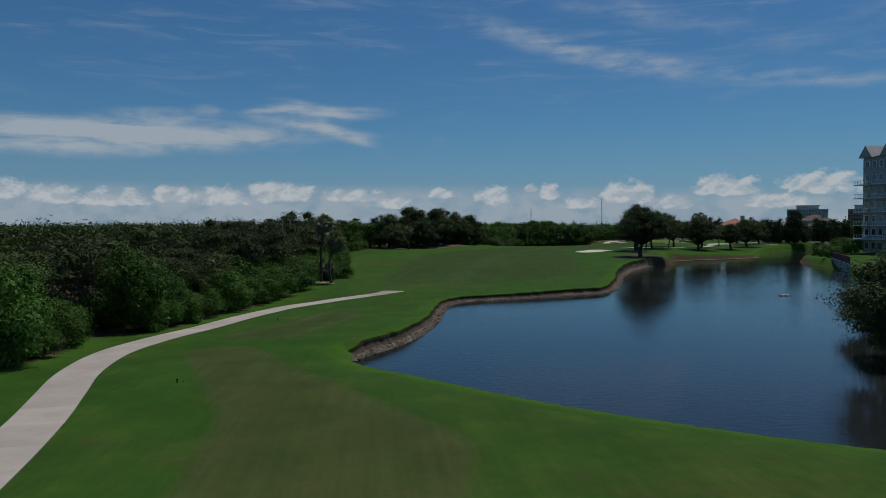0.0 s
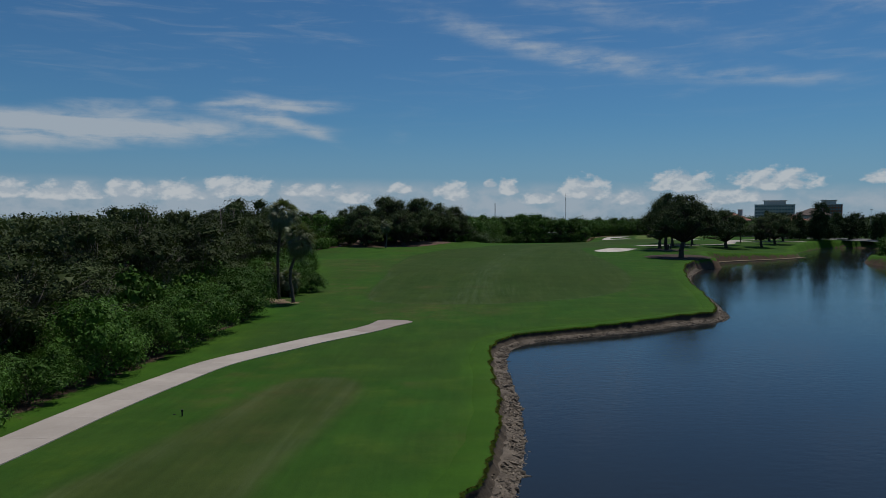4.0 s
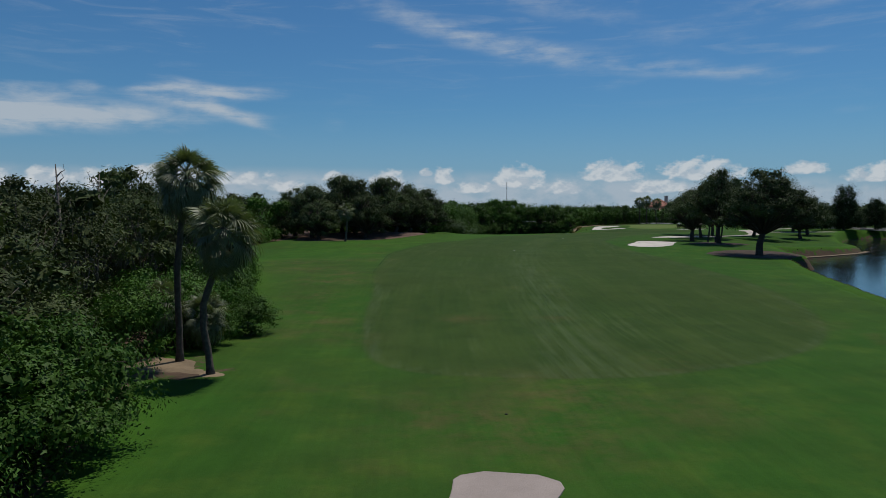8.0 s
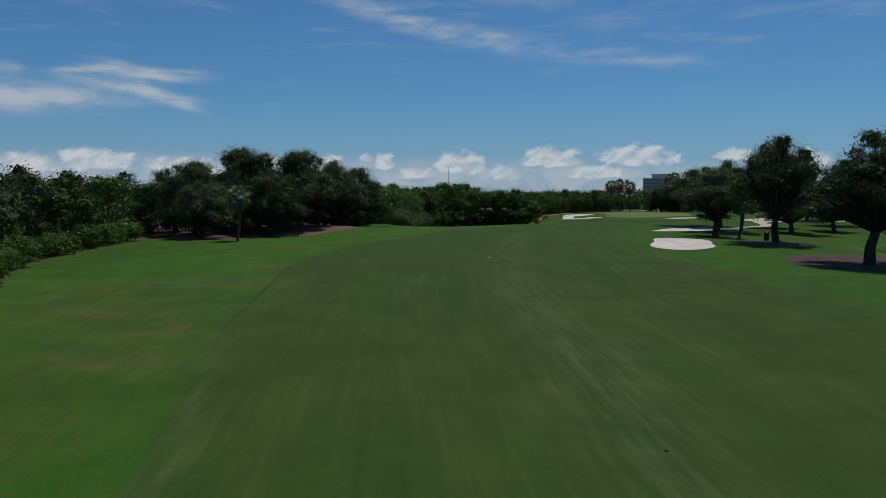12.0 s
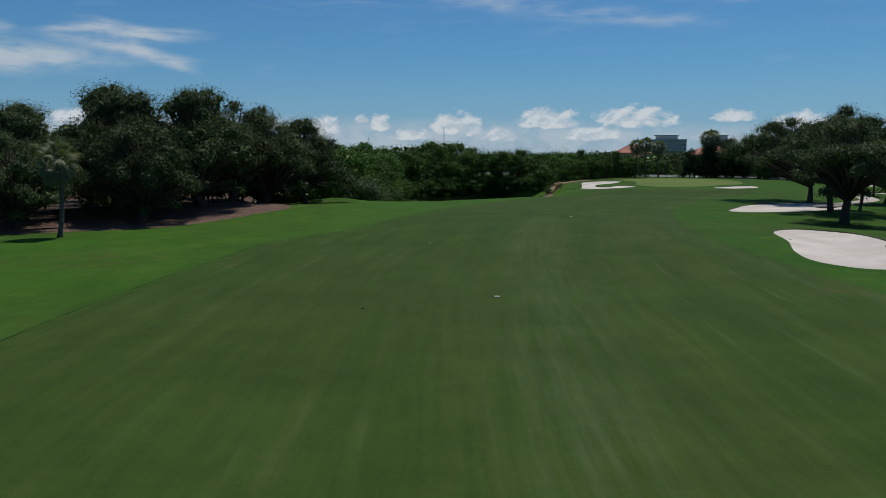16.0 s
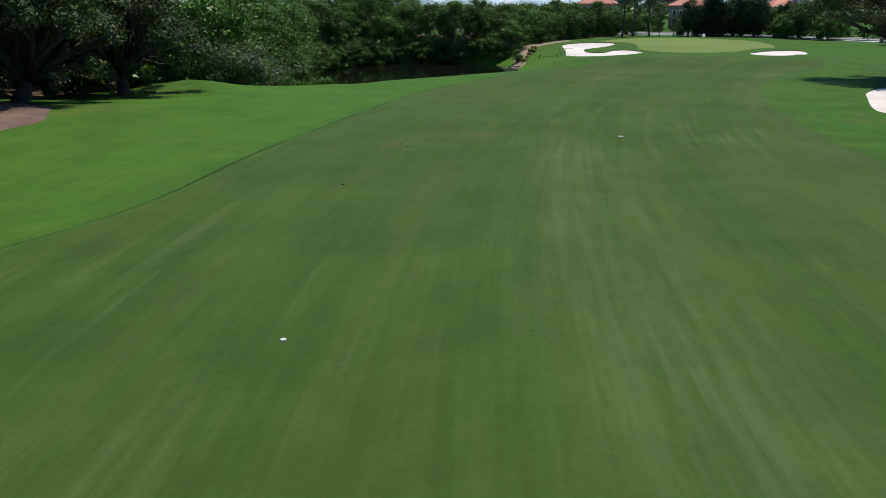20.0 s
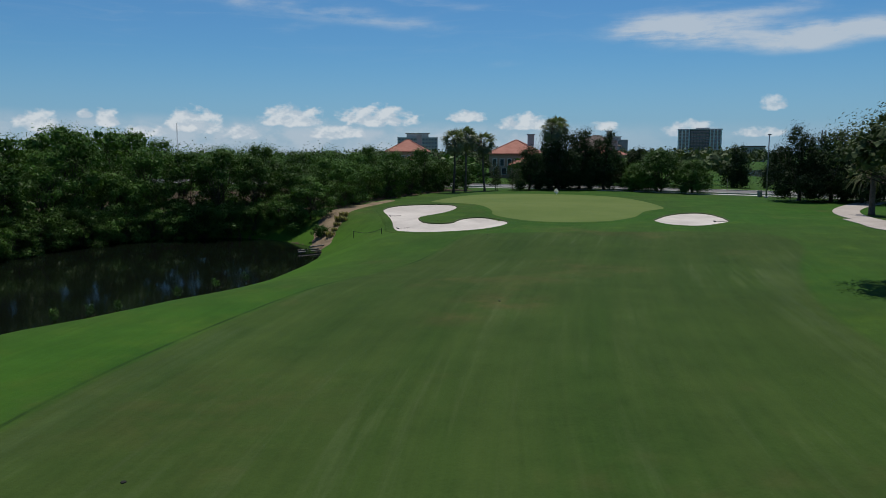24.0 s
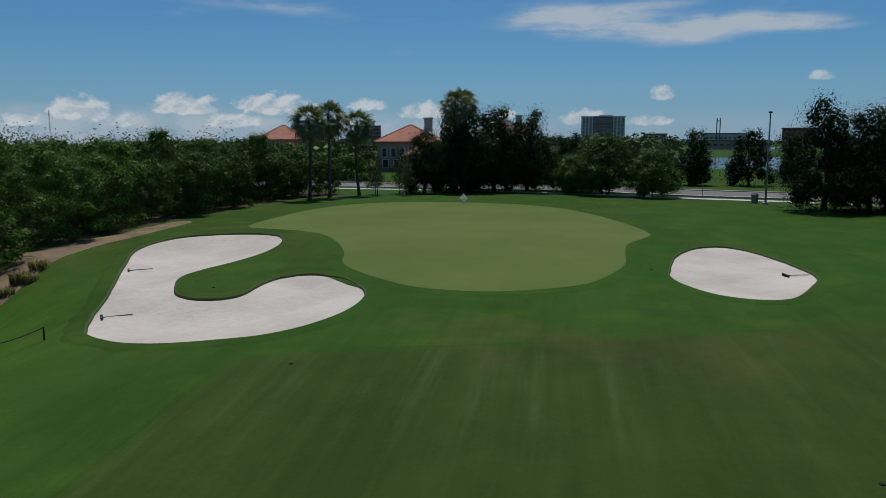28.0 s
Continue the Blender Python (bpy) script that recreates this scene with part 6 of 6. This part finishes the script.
office(510, 1045, 210, 50, 26, 26, 6, 13, STUCCO_GREY, "low wide grey office building with dark window bands")
office(572, 1020, 214, 32, 20, 26, 6, 9, BRICK_RED, "brown-red office building with dark glazing")
office(980, 1180, 220, 50, 30, 30, 7, 10, GLASS_BLUE, "distant blue-glass office block")
tower()
apartment()
for b, dist, w, hh, rr, lab, roof, wall in ((37.0, 150, 11.5, 5.6, 3.2, "two-storey stucco house with a red clay-tile hip roof", ROOF_RED, STUCCO), (27.6, 200, 11.5, 6.6, 3.6, "stucco villa with a broad red tile roof above the trees", ROOF_RED, STUCCO),
                                           (44.6, 165, 11, 5.4, 2.2, "low house with an orange-red tile roof", ROOF_RED, STUCCO), (44.0, 205, 13, 8.2, 3.2, "large house with a brown hipped roof and chimney", ROOF_BROWN, STUCCO_GREY)):
    hx, hy = bearing_place(50.4, 239.9, b, dist)
    house(hx, hy, b + 180 + 8, w, 11, hh, rr, lab, roof, wall)
# club house and low blocks in the far distance
for b, dist, w, h, lab, m in ((55.0, 640, 18, 12, "low grey commercial building in the distance", STUCCO_GREY), (60.5, 820, 60, 7, "far pale club house with a low roof", STUCCO), (66.0, 800, 70, 8, "far low club house wing", CONCRETE_PALE),
                              (64.6, 900, 36, 20, "far red-brown block of flats", BRICK_RED), (59.8, 1000, 50, 16, "far pale flat-roofed hall", CONCRETE_PALE)):
    hx, hy = bearing_place(50.4, 239.9, b, dist)
    root = oriented("distant_building", lab, "building", hx, hy, b + 180, 1.6)
    block(root, "wall", (0, 0, h / 2), (w, 20, h), m)
    block(root, "roof", (0, 0, h + 0.4), (w + 1, 21, 0.8), ROOF_BROWN)
    windows(root, -10, w * 0.95, h * 0.45, 3.5, max(1, int(h / 6)), 9, (w / 9 * 0.6, 1.8), GLASS_DARK)
hx, hy = bearing_place(50.4, 239.9, 59.3, 900)
twin = oriented("twin_pylon", "pair of slim brown pylons on the skyline", "tower", hx, hy, 240, 1.6)
for u in (-1.7, 1.7):
    block(twin, "shaft", (u, 0, 16), (1.1, 1.1, 32), ROOF_BROWN)
block(twin, "cross_bar", (0, 0, 29), (3.4, 1.0, 1.0), ROOF_BROWN)


def mast(x, y, h, label):
    root = tagged(new("radio_mast"), label, "mast")
    root.location = (x, y, 1.6)
    v, f = [], []
    for a in range(3):
        c, s = math.cos(a * 2.094) * 0.9, math.sin(a * 2.094) * 0.9
        tube(v, f, [(c, s, 0), (c, s, h)], [0.16, 0.13], 4)
    mesh_object("legs", v, f, STEEL, root)
    v, f = [], []
    for k in range(int(h / 3)):
        for a in range(3):
            p = (math.cos(a * 2.094) * 0.9, math.sin(a * 2.094) * 0.9, k * 3)
            q = (math.cos((a + 1) * 2.094) * 0.9, math.sin((a + 1) * 2.094) * 0.9, k * 3 + 3)
            tube(v, f, [p, q], [0.07, 0.07], 3)
    mesh_object("lattice", v, f, STEEL, root)


mast(364, 1700, 64, "thin red and white radio mast far away")
mast(180, 1500, 38, "thin far radio mast")
mast(20, 1250, 30, "thin far radio mast")


# ---- small things on the course ----
def at(x, y, up=0.0):
    return Matrix.Translation((x, y, float(land(np.array([x]), np.array([y]))[0]) + up))


def street_lamp(x, y, h=7.8):
    root = tagged(new("street_lamp"), "plain grey steel street lamp post", "street lamp")
    root.matrix_basis = at(x, y)
    v, f = [], []
    tube(v, f, [(0, 0, -0.2), (0, 0, h * 0.5), (0, 0, h)], [0.095, 0.08, 0.055], 10)
    mesh_object("pole", v, f, STEEL, root, "", True)
    bm = bmesh.new()
    box(bm, (0.12, 0.05, h + 0.04), (0.75, 0.28, 0.14), 0.4, 0.03)
    part("lamp_head", bm, METAL_DARK, root)
    bm = bmesh.new()
    box(bm, (0, 0, 0.08), (0.42, 0.42, 0.16), 0, 0.03)
    part("base", bm, KERB, root)


def rake(x, y, turn, drop):
    root = tagged(new("bunker_rake"), "black bunker rake lying on the sand", "rake", "bunker rakes")
    root.matrix_basis = at(x, y, drop) @ Matrix.Rotation(turn, 4, "Z")
    v, f = [], []
    tube(v, f, [(0, 0, 0.04), (0, -0.95, 0.05)], [0.02, 0.018], 6)
    mesh_object("handle", v, f, METAL_DARK, root)
    bm = bmesh.new()
    box(bm, (0, 0.02, 0.06), (0.62, 0.07, 0.05), 0, 0.01)
    part("head", bm, METAL_DARK, root)
    bm = bmesh.new()
    for i in range(13):
        box(bm, (-0.29 + i * 0.048, 0.05, 0.02), (0.02, 0.03, 0.09))
    part("teeth", bm, METAL_DARK, root)


def disc(name, x, y, r, label, category, mat, square=False, group=""):
    bm = bmesh.new()
    if square:
        box(bm, (0, 0, 0.02), (r * 2, r * 1.5, 0.03), -0.2, 0.008)
    else:
        bmesh.ops.create_cone(bm, cap_ends=True, segments=14, radius1=r, radius2=r * 0.85, depth=0.04, matrix=Matrix.Translation((0, 0, 0.0)))
    ob = part(name, bm, mat, None)
    ob.matrix_basis = at(x, y)
    return tagged(ob, label, category, group)


def rope_barrier():
    root = tagged(new("rope_barrier"), "two short black posts joined by a sagging rope", "barrier")
    root.matrix_basis = at(55.3, 265.4)
    ends = [Vector((0, 0, 0)), Vector((-2.7, -0.7, 0))]
    for p in ends:
        v, f = [], []
        tube(v, f, [p - Vector((0, 0, 0.1)), p + Vector((0, 0, 0.42))], [0.03, 0.025], 8)
        mesh_object("post", v, f, METAL_DARK, root)
    v, f = [], []
    pts = [ends[0].lerp(ends[1], k / 8) + Vector((0, 0, 0.40 - 0.22 * math.sin(math.pi * k / 8))) for k in range(9)]
    tube(v, f, pts, [0.015] * 9, 5)
    mesh_object("rope", v, f, METAL_DARK, root)


def marker_flag():
    root = tagged(new("pin_flag"), "small white cloth flag on a short pin", "flag")
    root.matrix_basis = at(91.5, 287.2, 0.04)
    v, f = [], []
    tube(v, f, [(0, 0, -0.1), (0, 0, 0.85)], [0.02, 0.015], 6)
    mesh_object("pin", v, f, WHITE, root)
    bm = bmesh.new()
    vs = [bm.verts.new(p) for p in ((0.0, 0.0, 0.85), (0.26, -0.22, 0.40), (0.05, -0.04, 0.10), (-0.26, 0.22, 0.40), (0.05, 0.07, 0.42))]
    for a, b, c in ((0, 1, 4), (1, 2, 4), (2, 3, 4), (3, 0, 4)):
        bm.faces.new((vs[a], vs[b], vs[c]))
    bmesh.ops.solidify(bm, geom=bm.faces[:], thickness=0.01)
    part("cloth", bm, WHITE, root)


def litter_bin(x, y, h=0.95, mat=METAL_DARK, label="dark round course bin under the oak"):
    root = tagged(new("litter_bin"), label, "bin")
    root.matrix_basis = at(x, y)
    bm = bmesh.new()
    bmesh.ops.create_cone(bm, cap_ends=True, segments=16, radius1=0.27, radius2=0.31, depth=h, matrix=Matrix.Translation((0, 0, h / 2)))
    part("body", bm, mat, root)
    bm = bmesh.new()
    bmesh.ops.create_cone(bm, cap_ends=True, segments=16, radius1=0.33, radius2=0.2, depth=0.12, matrix=Matrix.Translation((0, 0, h + 0.05)))
    part("lid", bm, METAL_DARK, root)


street_lamp(113.2, 272.4)
street_lamp(141, 262, 9.0)
rake(60.3, 273.3, 1.3, -0.12), rake(57.3, 266.4, 1.35, -0.12), rake(80.9, 254.6, 0.9, -0.1), rake(37.0, 187.6, -1.0, -0.2), rake(40.6, 183.4, 0.8, -0.2)
rope_barrier()
marker_flag()
litter_bin(48.4, 184.2), litter_bin(113.6, 273.6, 0.75, STEEL, "small grey bin beside the lamp post")
disc("yardage_plate", 14.9, 192.5, 0.065, "small round pale yardage disc in the fairway", "yardage plate", STUCCO_GREY, False, "yardage plates")
for x, y in ((14.0, 175.0), (31.6, 209.8)):
    disc("yardage_plate", x, y, 0.12, "pale square yardage plate set in the fairway", "yardage plate", STUCCO_GREY, True, "yardage plates")
for x, y in ((21.8, 209.9), (8.4, 173.9), (21.7, 210.6), (18, 203.8), (30.6, 228.0), (59.2, 256.7), (61.5, 267.1), (63.5, 244.4), (77.2, 258.6), (46.0, 237.3), (-14.8, 66.7), (-13.2, 38.6), (5, 128), (-4.5, 99.5)):
    disc("sprinkler_cover", x, y, 0.06, "small dark sprinkler cover in the turf", "sprinkler cover", COVER, False, "sprinkler covers")


def marker_post(x, y, h, label, mat):
    root = tagged(new("marker_post"), label, "post")
    root.matrix_basis = at(x, y)
    v, f = [], []
    tube(v, f, [(0, 0, -0.1), (0, 0, h)], [0.035, 0.03], 6)
    mesh_object("post", v, f, mat, root)
    bm = bmesh.new()
    box(bm, (0, 0, h + 0.05), (0.09, 0.05, 0.09), 0.3, 0.01)
    part("cap", bm, mat, root)


marker_post(-14.4, 66.4, 0.18, "short dark tee marker post", METAL_DARK)
marker_post(115.0, 279.6, 2.0, "thin wooden post beside the road", WOOD_GREY)
marker_post(-13.4, 38.2, 0.12, "short dark tee marker post", METAL_DARK)


def float_pump():
    root = tagged(new("lake_aerator"), "pale floating aerator on the lake", "aerator")
    root.location = (42.1, 92.1, 0)
    root.scale = (0.75, 0.75, 0.75)
    for u in (-0.55, 0.55):
        v, f = [], []
        tube(v, f, [(u, -0.5, 0.02), (u, 0.5, 0.02)], [0.15, 0.15], 9)
        mesh_object("pontoon", v, f, WHITE, root)
    bm = bmesh.new()
    box(bm, (0, 0, 0.16), (1.5, 0.5, 0.12), 0, 0.03)
    part("deck", bm, STEEL, root)


float_pump()


def retaining_wall():
    root = tagged(new("retaining_wall"), "grey panel lake wall topped by a dark red fence", "retaining wall", kind="structure")
    a, b = Vector((79.5, 152.5, 0)), Vector((70.5, 129.5, 0))
    n = 9
    turn = math.atan2(b.y - a.y, b.x - a.x)
    for k in range(n):
        c = a.lerp(b, (k + 0.5) / n)
        bm = bmesh.new()
        box(bm, (c.x, c.y, 0.6), ((b - a).length / n - 0.05, 0.25, 2.4), turn, 0.02)
        part("panel", bm, STUCCO_GREY, root)
        bm = bmesh.new()
        box(bm, (c.x, c.y, 2.5), ((b - a).length / n - 0.02, 0.12, 1.25), turn, 0.02)
        part("fence_panel", bm, BRICK_RED, root, "dark red fence panel")
    bm = bmesh.new()
    c = a.lerp(b, 0.5)
    box(bm, (c.x, c.y, 1.84), ((b - a).length, 0.4, 0.12), turn, 0.02)
    part("coping", bm, WHITE, root)


retaining_wall()


def outfall():
    root = tagged(new("pond_outfall"), "weathered pale timber rails of a pond outfall", "outfall")
    root.location = (52.0, 269.8, 0.0)
    for dx, dy, z, l, t in ((-0.9, 0.0, 0.12, 2.0, 0.1), (-0.9, 0.35, 0.22, 1.8, 0.12), (0.4, 1.6, 0.3, 1.6, 0.35)):
        v, f = [], []
        tube(v, f, [(dx - l / 2 * math.cos(t), dy - l / 2 * math.sin(t), z), (dx + l / 2 * math.cos(t), dy + l / 2 * math.sin(t), z)], [0.06, 0.06], 7)
        mesh_object("rail", v, f, WOOD_GREY, root)
    for dx in (-1.6, -0.1):
        v, f = [], []
        tube(v, f, [(dx, 0.15, -0.6), (dx, 0.15, 0.35)], [0.06, 0.05], 7)
        mesh_object("stake", v, f, WOOD_GREY, root)


outfall()


def tussock(seed, height, blades, mat, name, label, category, spread=0.5):
    r = random.Random(seed)
    v, f = [], []
    for _ in range(blades):
        a, d = r.uniform(0, 6.283), spread * math.sqrt(r.random())
        x, y = d * math.cos(a), d * math.sin(a)
        h = height * r.uniform(0.6, 1.1)
        b = r.uniform(0, 6.283)
        lx, ly = math.cos(b) * h * 0.45, math.sin(b) * h * 0.45
        n = len(v)
        wx, wy = -math.sin(b) * 0.03, math.cos(b) * 0.03
        v += [(x - wx, y - wy, 0), (x + wx, y + wy, 0), (x + lx * 0.4 + wx, y + ly * 0.4 + wy, h * 0.7), (x + lx * 0.4 - wx, y + ly * 0.4 - wy, h * 0.7), (x + lx, y + ly, h * r.uniform(0.75, 1.0))]
        f += [(n, n + 1, n + 2, n + 3), (n + 3, n + 2, n + 4)]
    return tagged(mesh_object(name, v, f, mat), label, category, "tussocks")


dry = tussock(1, 0.75, 160, DRYGRASS, "grass_tussock", "dry tan grass tussock on the sandy strip", "grass tussock")
reed = tussock(2, 1.5, 200, LEAF_BUSH, "reed_clump", "tall green reeds at the pond edge", "reeds", 0.7)
for x, y in ((55.2, 274.2), (55.9, 275.2), (56.6, 276.2), (56.9, 275.9), (57.6, 277.4), (54.4, 273.2)):
    ob = dry.copy()
    scene.collection.objects.link(ob)
    s = rng.uniform(0.5, 0.85)
    ob.matrix_basis = at(x, y, -0.03) @ Matrix.Rotation(rng.uniform(0, 6.3), 4, "Z") @ Matrix.Diagonal((s, s, s * rng.uniform(0.8, 1.1), 1))
for x, y in ((21.0, 250.2), (22.4, 249.9), (23.6, 250.6), (20.0, 249.4), (18.8, 249.0), (24.6, 250.8), (17.6, 248.6)):
    ob = reed.copy()
    scene.collection.objects.link(ob)
    s = rng.uniform(0.8, 1.25)
    ob.matrix_basis = Matrix.Translation((x, y, float(ground_z(np.array([x]), np.array([y]))[0]) - 0.05)) @ Matrix.Rotation(rng.uniform(0, 6.3), 4, "Z") @ Matrix.Diagonal((s, s, s, 1))
bpy.data.objects.remove(dry), bpy.data.objects.remove(reed)


def bench(x, y, turn):
    root = tagged(new("bench"), "dark park bench in the shade of the trees", "bench")
    root.matrix_basis = at(x, y) @ Matrix.Rotation(turn, 4, "Z")
    for k in range(4):
        bm = bmesh.new()
        box(bm, (0, -0.2 + k * 0.12, 0.45), (1.5, 0.10, 0.04), 0, 0.008)
        part("seat_slat", bm, METAL_DARK, root)
    for k in range(3):
        bm = bmesh.new()
        box(bm, (0, 0.26 + k * 0.02, 0.6 + k * 0.14), (1.5, 0.04, 0.10), 0, 0.008)
        part("back_slat", bm, METAL_DARK, root)
    for u in (-0.62, 0.62):
        for v in (-0.18, 0.22):
            bm = bmesh.new()
            box(bm, (u, v, 0.22), (0.06, 0.06, 0.44))
            part("leg", bm, METAL_DARK, root)


bench(115.5, 262.8, 1.0)
marker_post(118.2, 261.9, 0.8, "short dark hydrant post by the path", METAL_DARK)


# ---- more planting, then the patterns go ----
def vine_mound(x, y, s):
    def build(root):
        bl = lobes(77, 9, 2.3, 0.8, 2.6, 1.15, 0.8)
        limbs(3, bl, 77, 0.06, 0.5, BARK, root, 0.3, 3)
        leaves("crown", bl, 8000, 0.15, 77, LEAF_VINE, root, clumps=16, spread=0.28, narrow=0.7, fill=40)
    ob = plant("vine_mound", "low mound overgrown with pale green vines", "bush", build)
    ob.matrix_basis = at(x, y, -0.1) @ Matrix.Diagonal((s, s, s, 1))


vine_mound(17.0, 246.5, 1.35)
stand(bushes[0], 53.6, 279.8, 0.7, 1.1, r=rng)
stand(bushes[1], 54.0, 274.6, 0.36, 1.0, r=rng)
for x, y, s in ((103, 196, 1.0), (107, 201, 1.2), (99, 186, 0.8), (111, 206, 1.1), (87, 173, 0.8), (85, 166, 0.9), (91, 179, 1.0), (119, 213, 0.9), (99, 181, 1.2), (82, 157, 0.8)):
    stand(rng.choice(bushes), x, y, s, 1.0, r=rng)
for x, y, s, k in ((135, 270, 0.95, 0), (138, 264, 0.95, 1), (143, 258, 0.9, 0)):
    stand(cedars[k], x, y, s, 1.0, r=rng)
for x, y, nx, ny in edge_points(POND_EDGE[:9], 2.6):
    stand(rng.choice(mangroves_near), x - nx * 2.6, y - ny * 2.6, rng.uniform(0.5, 0.66), 0.8, r=rng, bank=True)


def shoot(x, y, seed):
    def build(root):
        bl = [(0.0, 0.0, 0.75, 0.22, 0.22, 0.2), (0.16, 0.08, 0.5, 0.2, 0.2, 0.2), (-0.12, -0.1, 0.42, 0.16, 0.16, 0.16)]
        limbs(0.8, bl, seed, 0.018, 0.2, BARK, root, 0.05, 3)
        leaves("crown", bl, 170, 0.12, seed, LEAF_BUSH, root, clumps=9, spread=0.35, narrow=0.6, fill=0)
    ob = plant("mangrove_shoot", "small green mangrove shoot in the shallows", "bush", build, "mangrove shoots")
    ob.matrix_basis = Matrix.Translation((x, y, -0.1)) @ Matrix.Diagonal((0.7, 0.7, 0.8, 1))


for k, (x, y) in enumerate(((31.4, 252.7), (34.3, 253.3), (33.0, 252.9), (37.7, 255.5), (40.3, 257.5), (42.5, 258.9), (50.2, 268.0))):
    shoot(x, y, 900 + k)

def snag(x, y, h, seed):
    r = random.Random(seed)
    root = tagged(new("dead_tree"), "bare grey dead tree above the woodland", "tree", "dead trees")
    root.matrix_basis = at(x, y)
    v, f = [], []
    top = Vector((r.uniform(-.3, .3), r.uniform(-.3, .3), h))
    tube(v, f, [(0, 0, -0.2), (0.1, 0.05, h * 0.5), top], [0.16, 0.10, 0.025], 7)
    mesh_object("trunk", v, f, PALE_BARK, root, "", True)
    for k in range(7):
        z = h * (0.66 + 0.045 * k)
        a, l = r.uniform(0, 6.28), r.uniform(0.5, 1.1)
        p = Vector((top.x * z / h, top.y * z / h, z))
        q = p + Vector((math.cos(a) * l * 0.6, math.sin(a) * l * 0.6, l * 0.55))
        v, f = [], []
        tube(v, f, [p, p.lerp(q, 0.5) + Vector((0.05, 0, 0.1)), q, q + Vector((r.uniform(-.2, .2), r.uniform(-.2, .2), 0.3))], [0.045, 0.03, 0.018, 0.008], 5)
        mesh_object("branch", v, f, PALE_BARK, root)


snag(-23.8, 114, 9.4, 1), snag(-24.6, 122, 9.2, 2)
# understorey that closes the oak group on the rise
for x, y, s in ((-20, 216, 1.0), (-17, 228, 1.1), (-11, 231, 1.1), (-5, 235, 1.2), (1, 236, 1.1), (6, 241, 1.0), (10, 247, 1.0), (12, 252, 1.0), (-24, 208, 1.1), (-26, 200, 1.0), (-14, 238, 1.1), (-6, 243, 1.1), (3, 248, 1.1), (16, 252, 0.8), (14, 258, 1.0), (8, 258, 1.0), (13.5, 246.5, 1.15), (9.5, 243, 1.1), (19.5, 252.5, 0.7), (-1, 226, 0.6), (-12, 225, 0.7)):
    stand(rng.choice(mangroves), x, y, s, 1.0, r=rng)
for t in (lakeside, shore_oak, *woodland_near, *bushes_near, *mangroves_near, *woodland, *bushes, *mangroves, *oaks, *cedars, *cedars_near, *round_trees, *pines):
    remove(t)
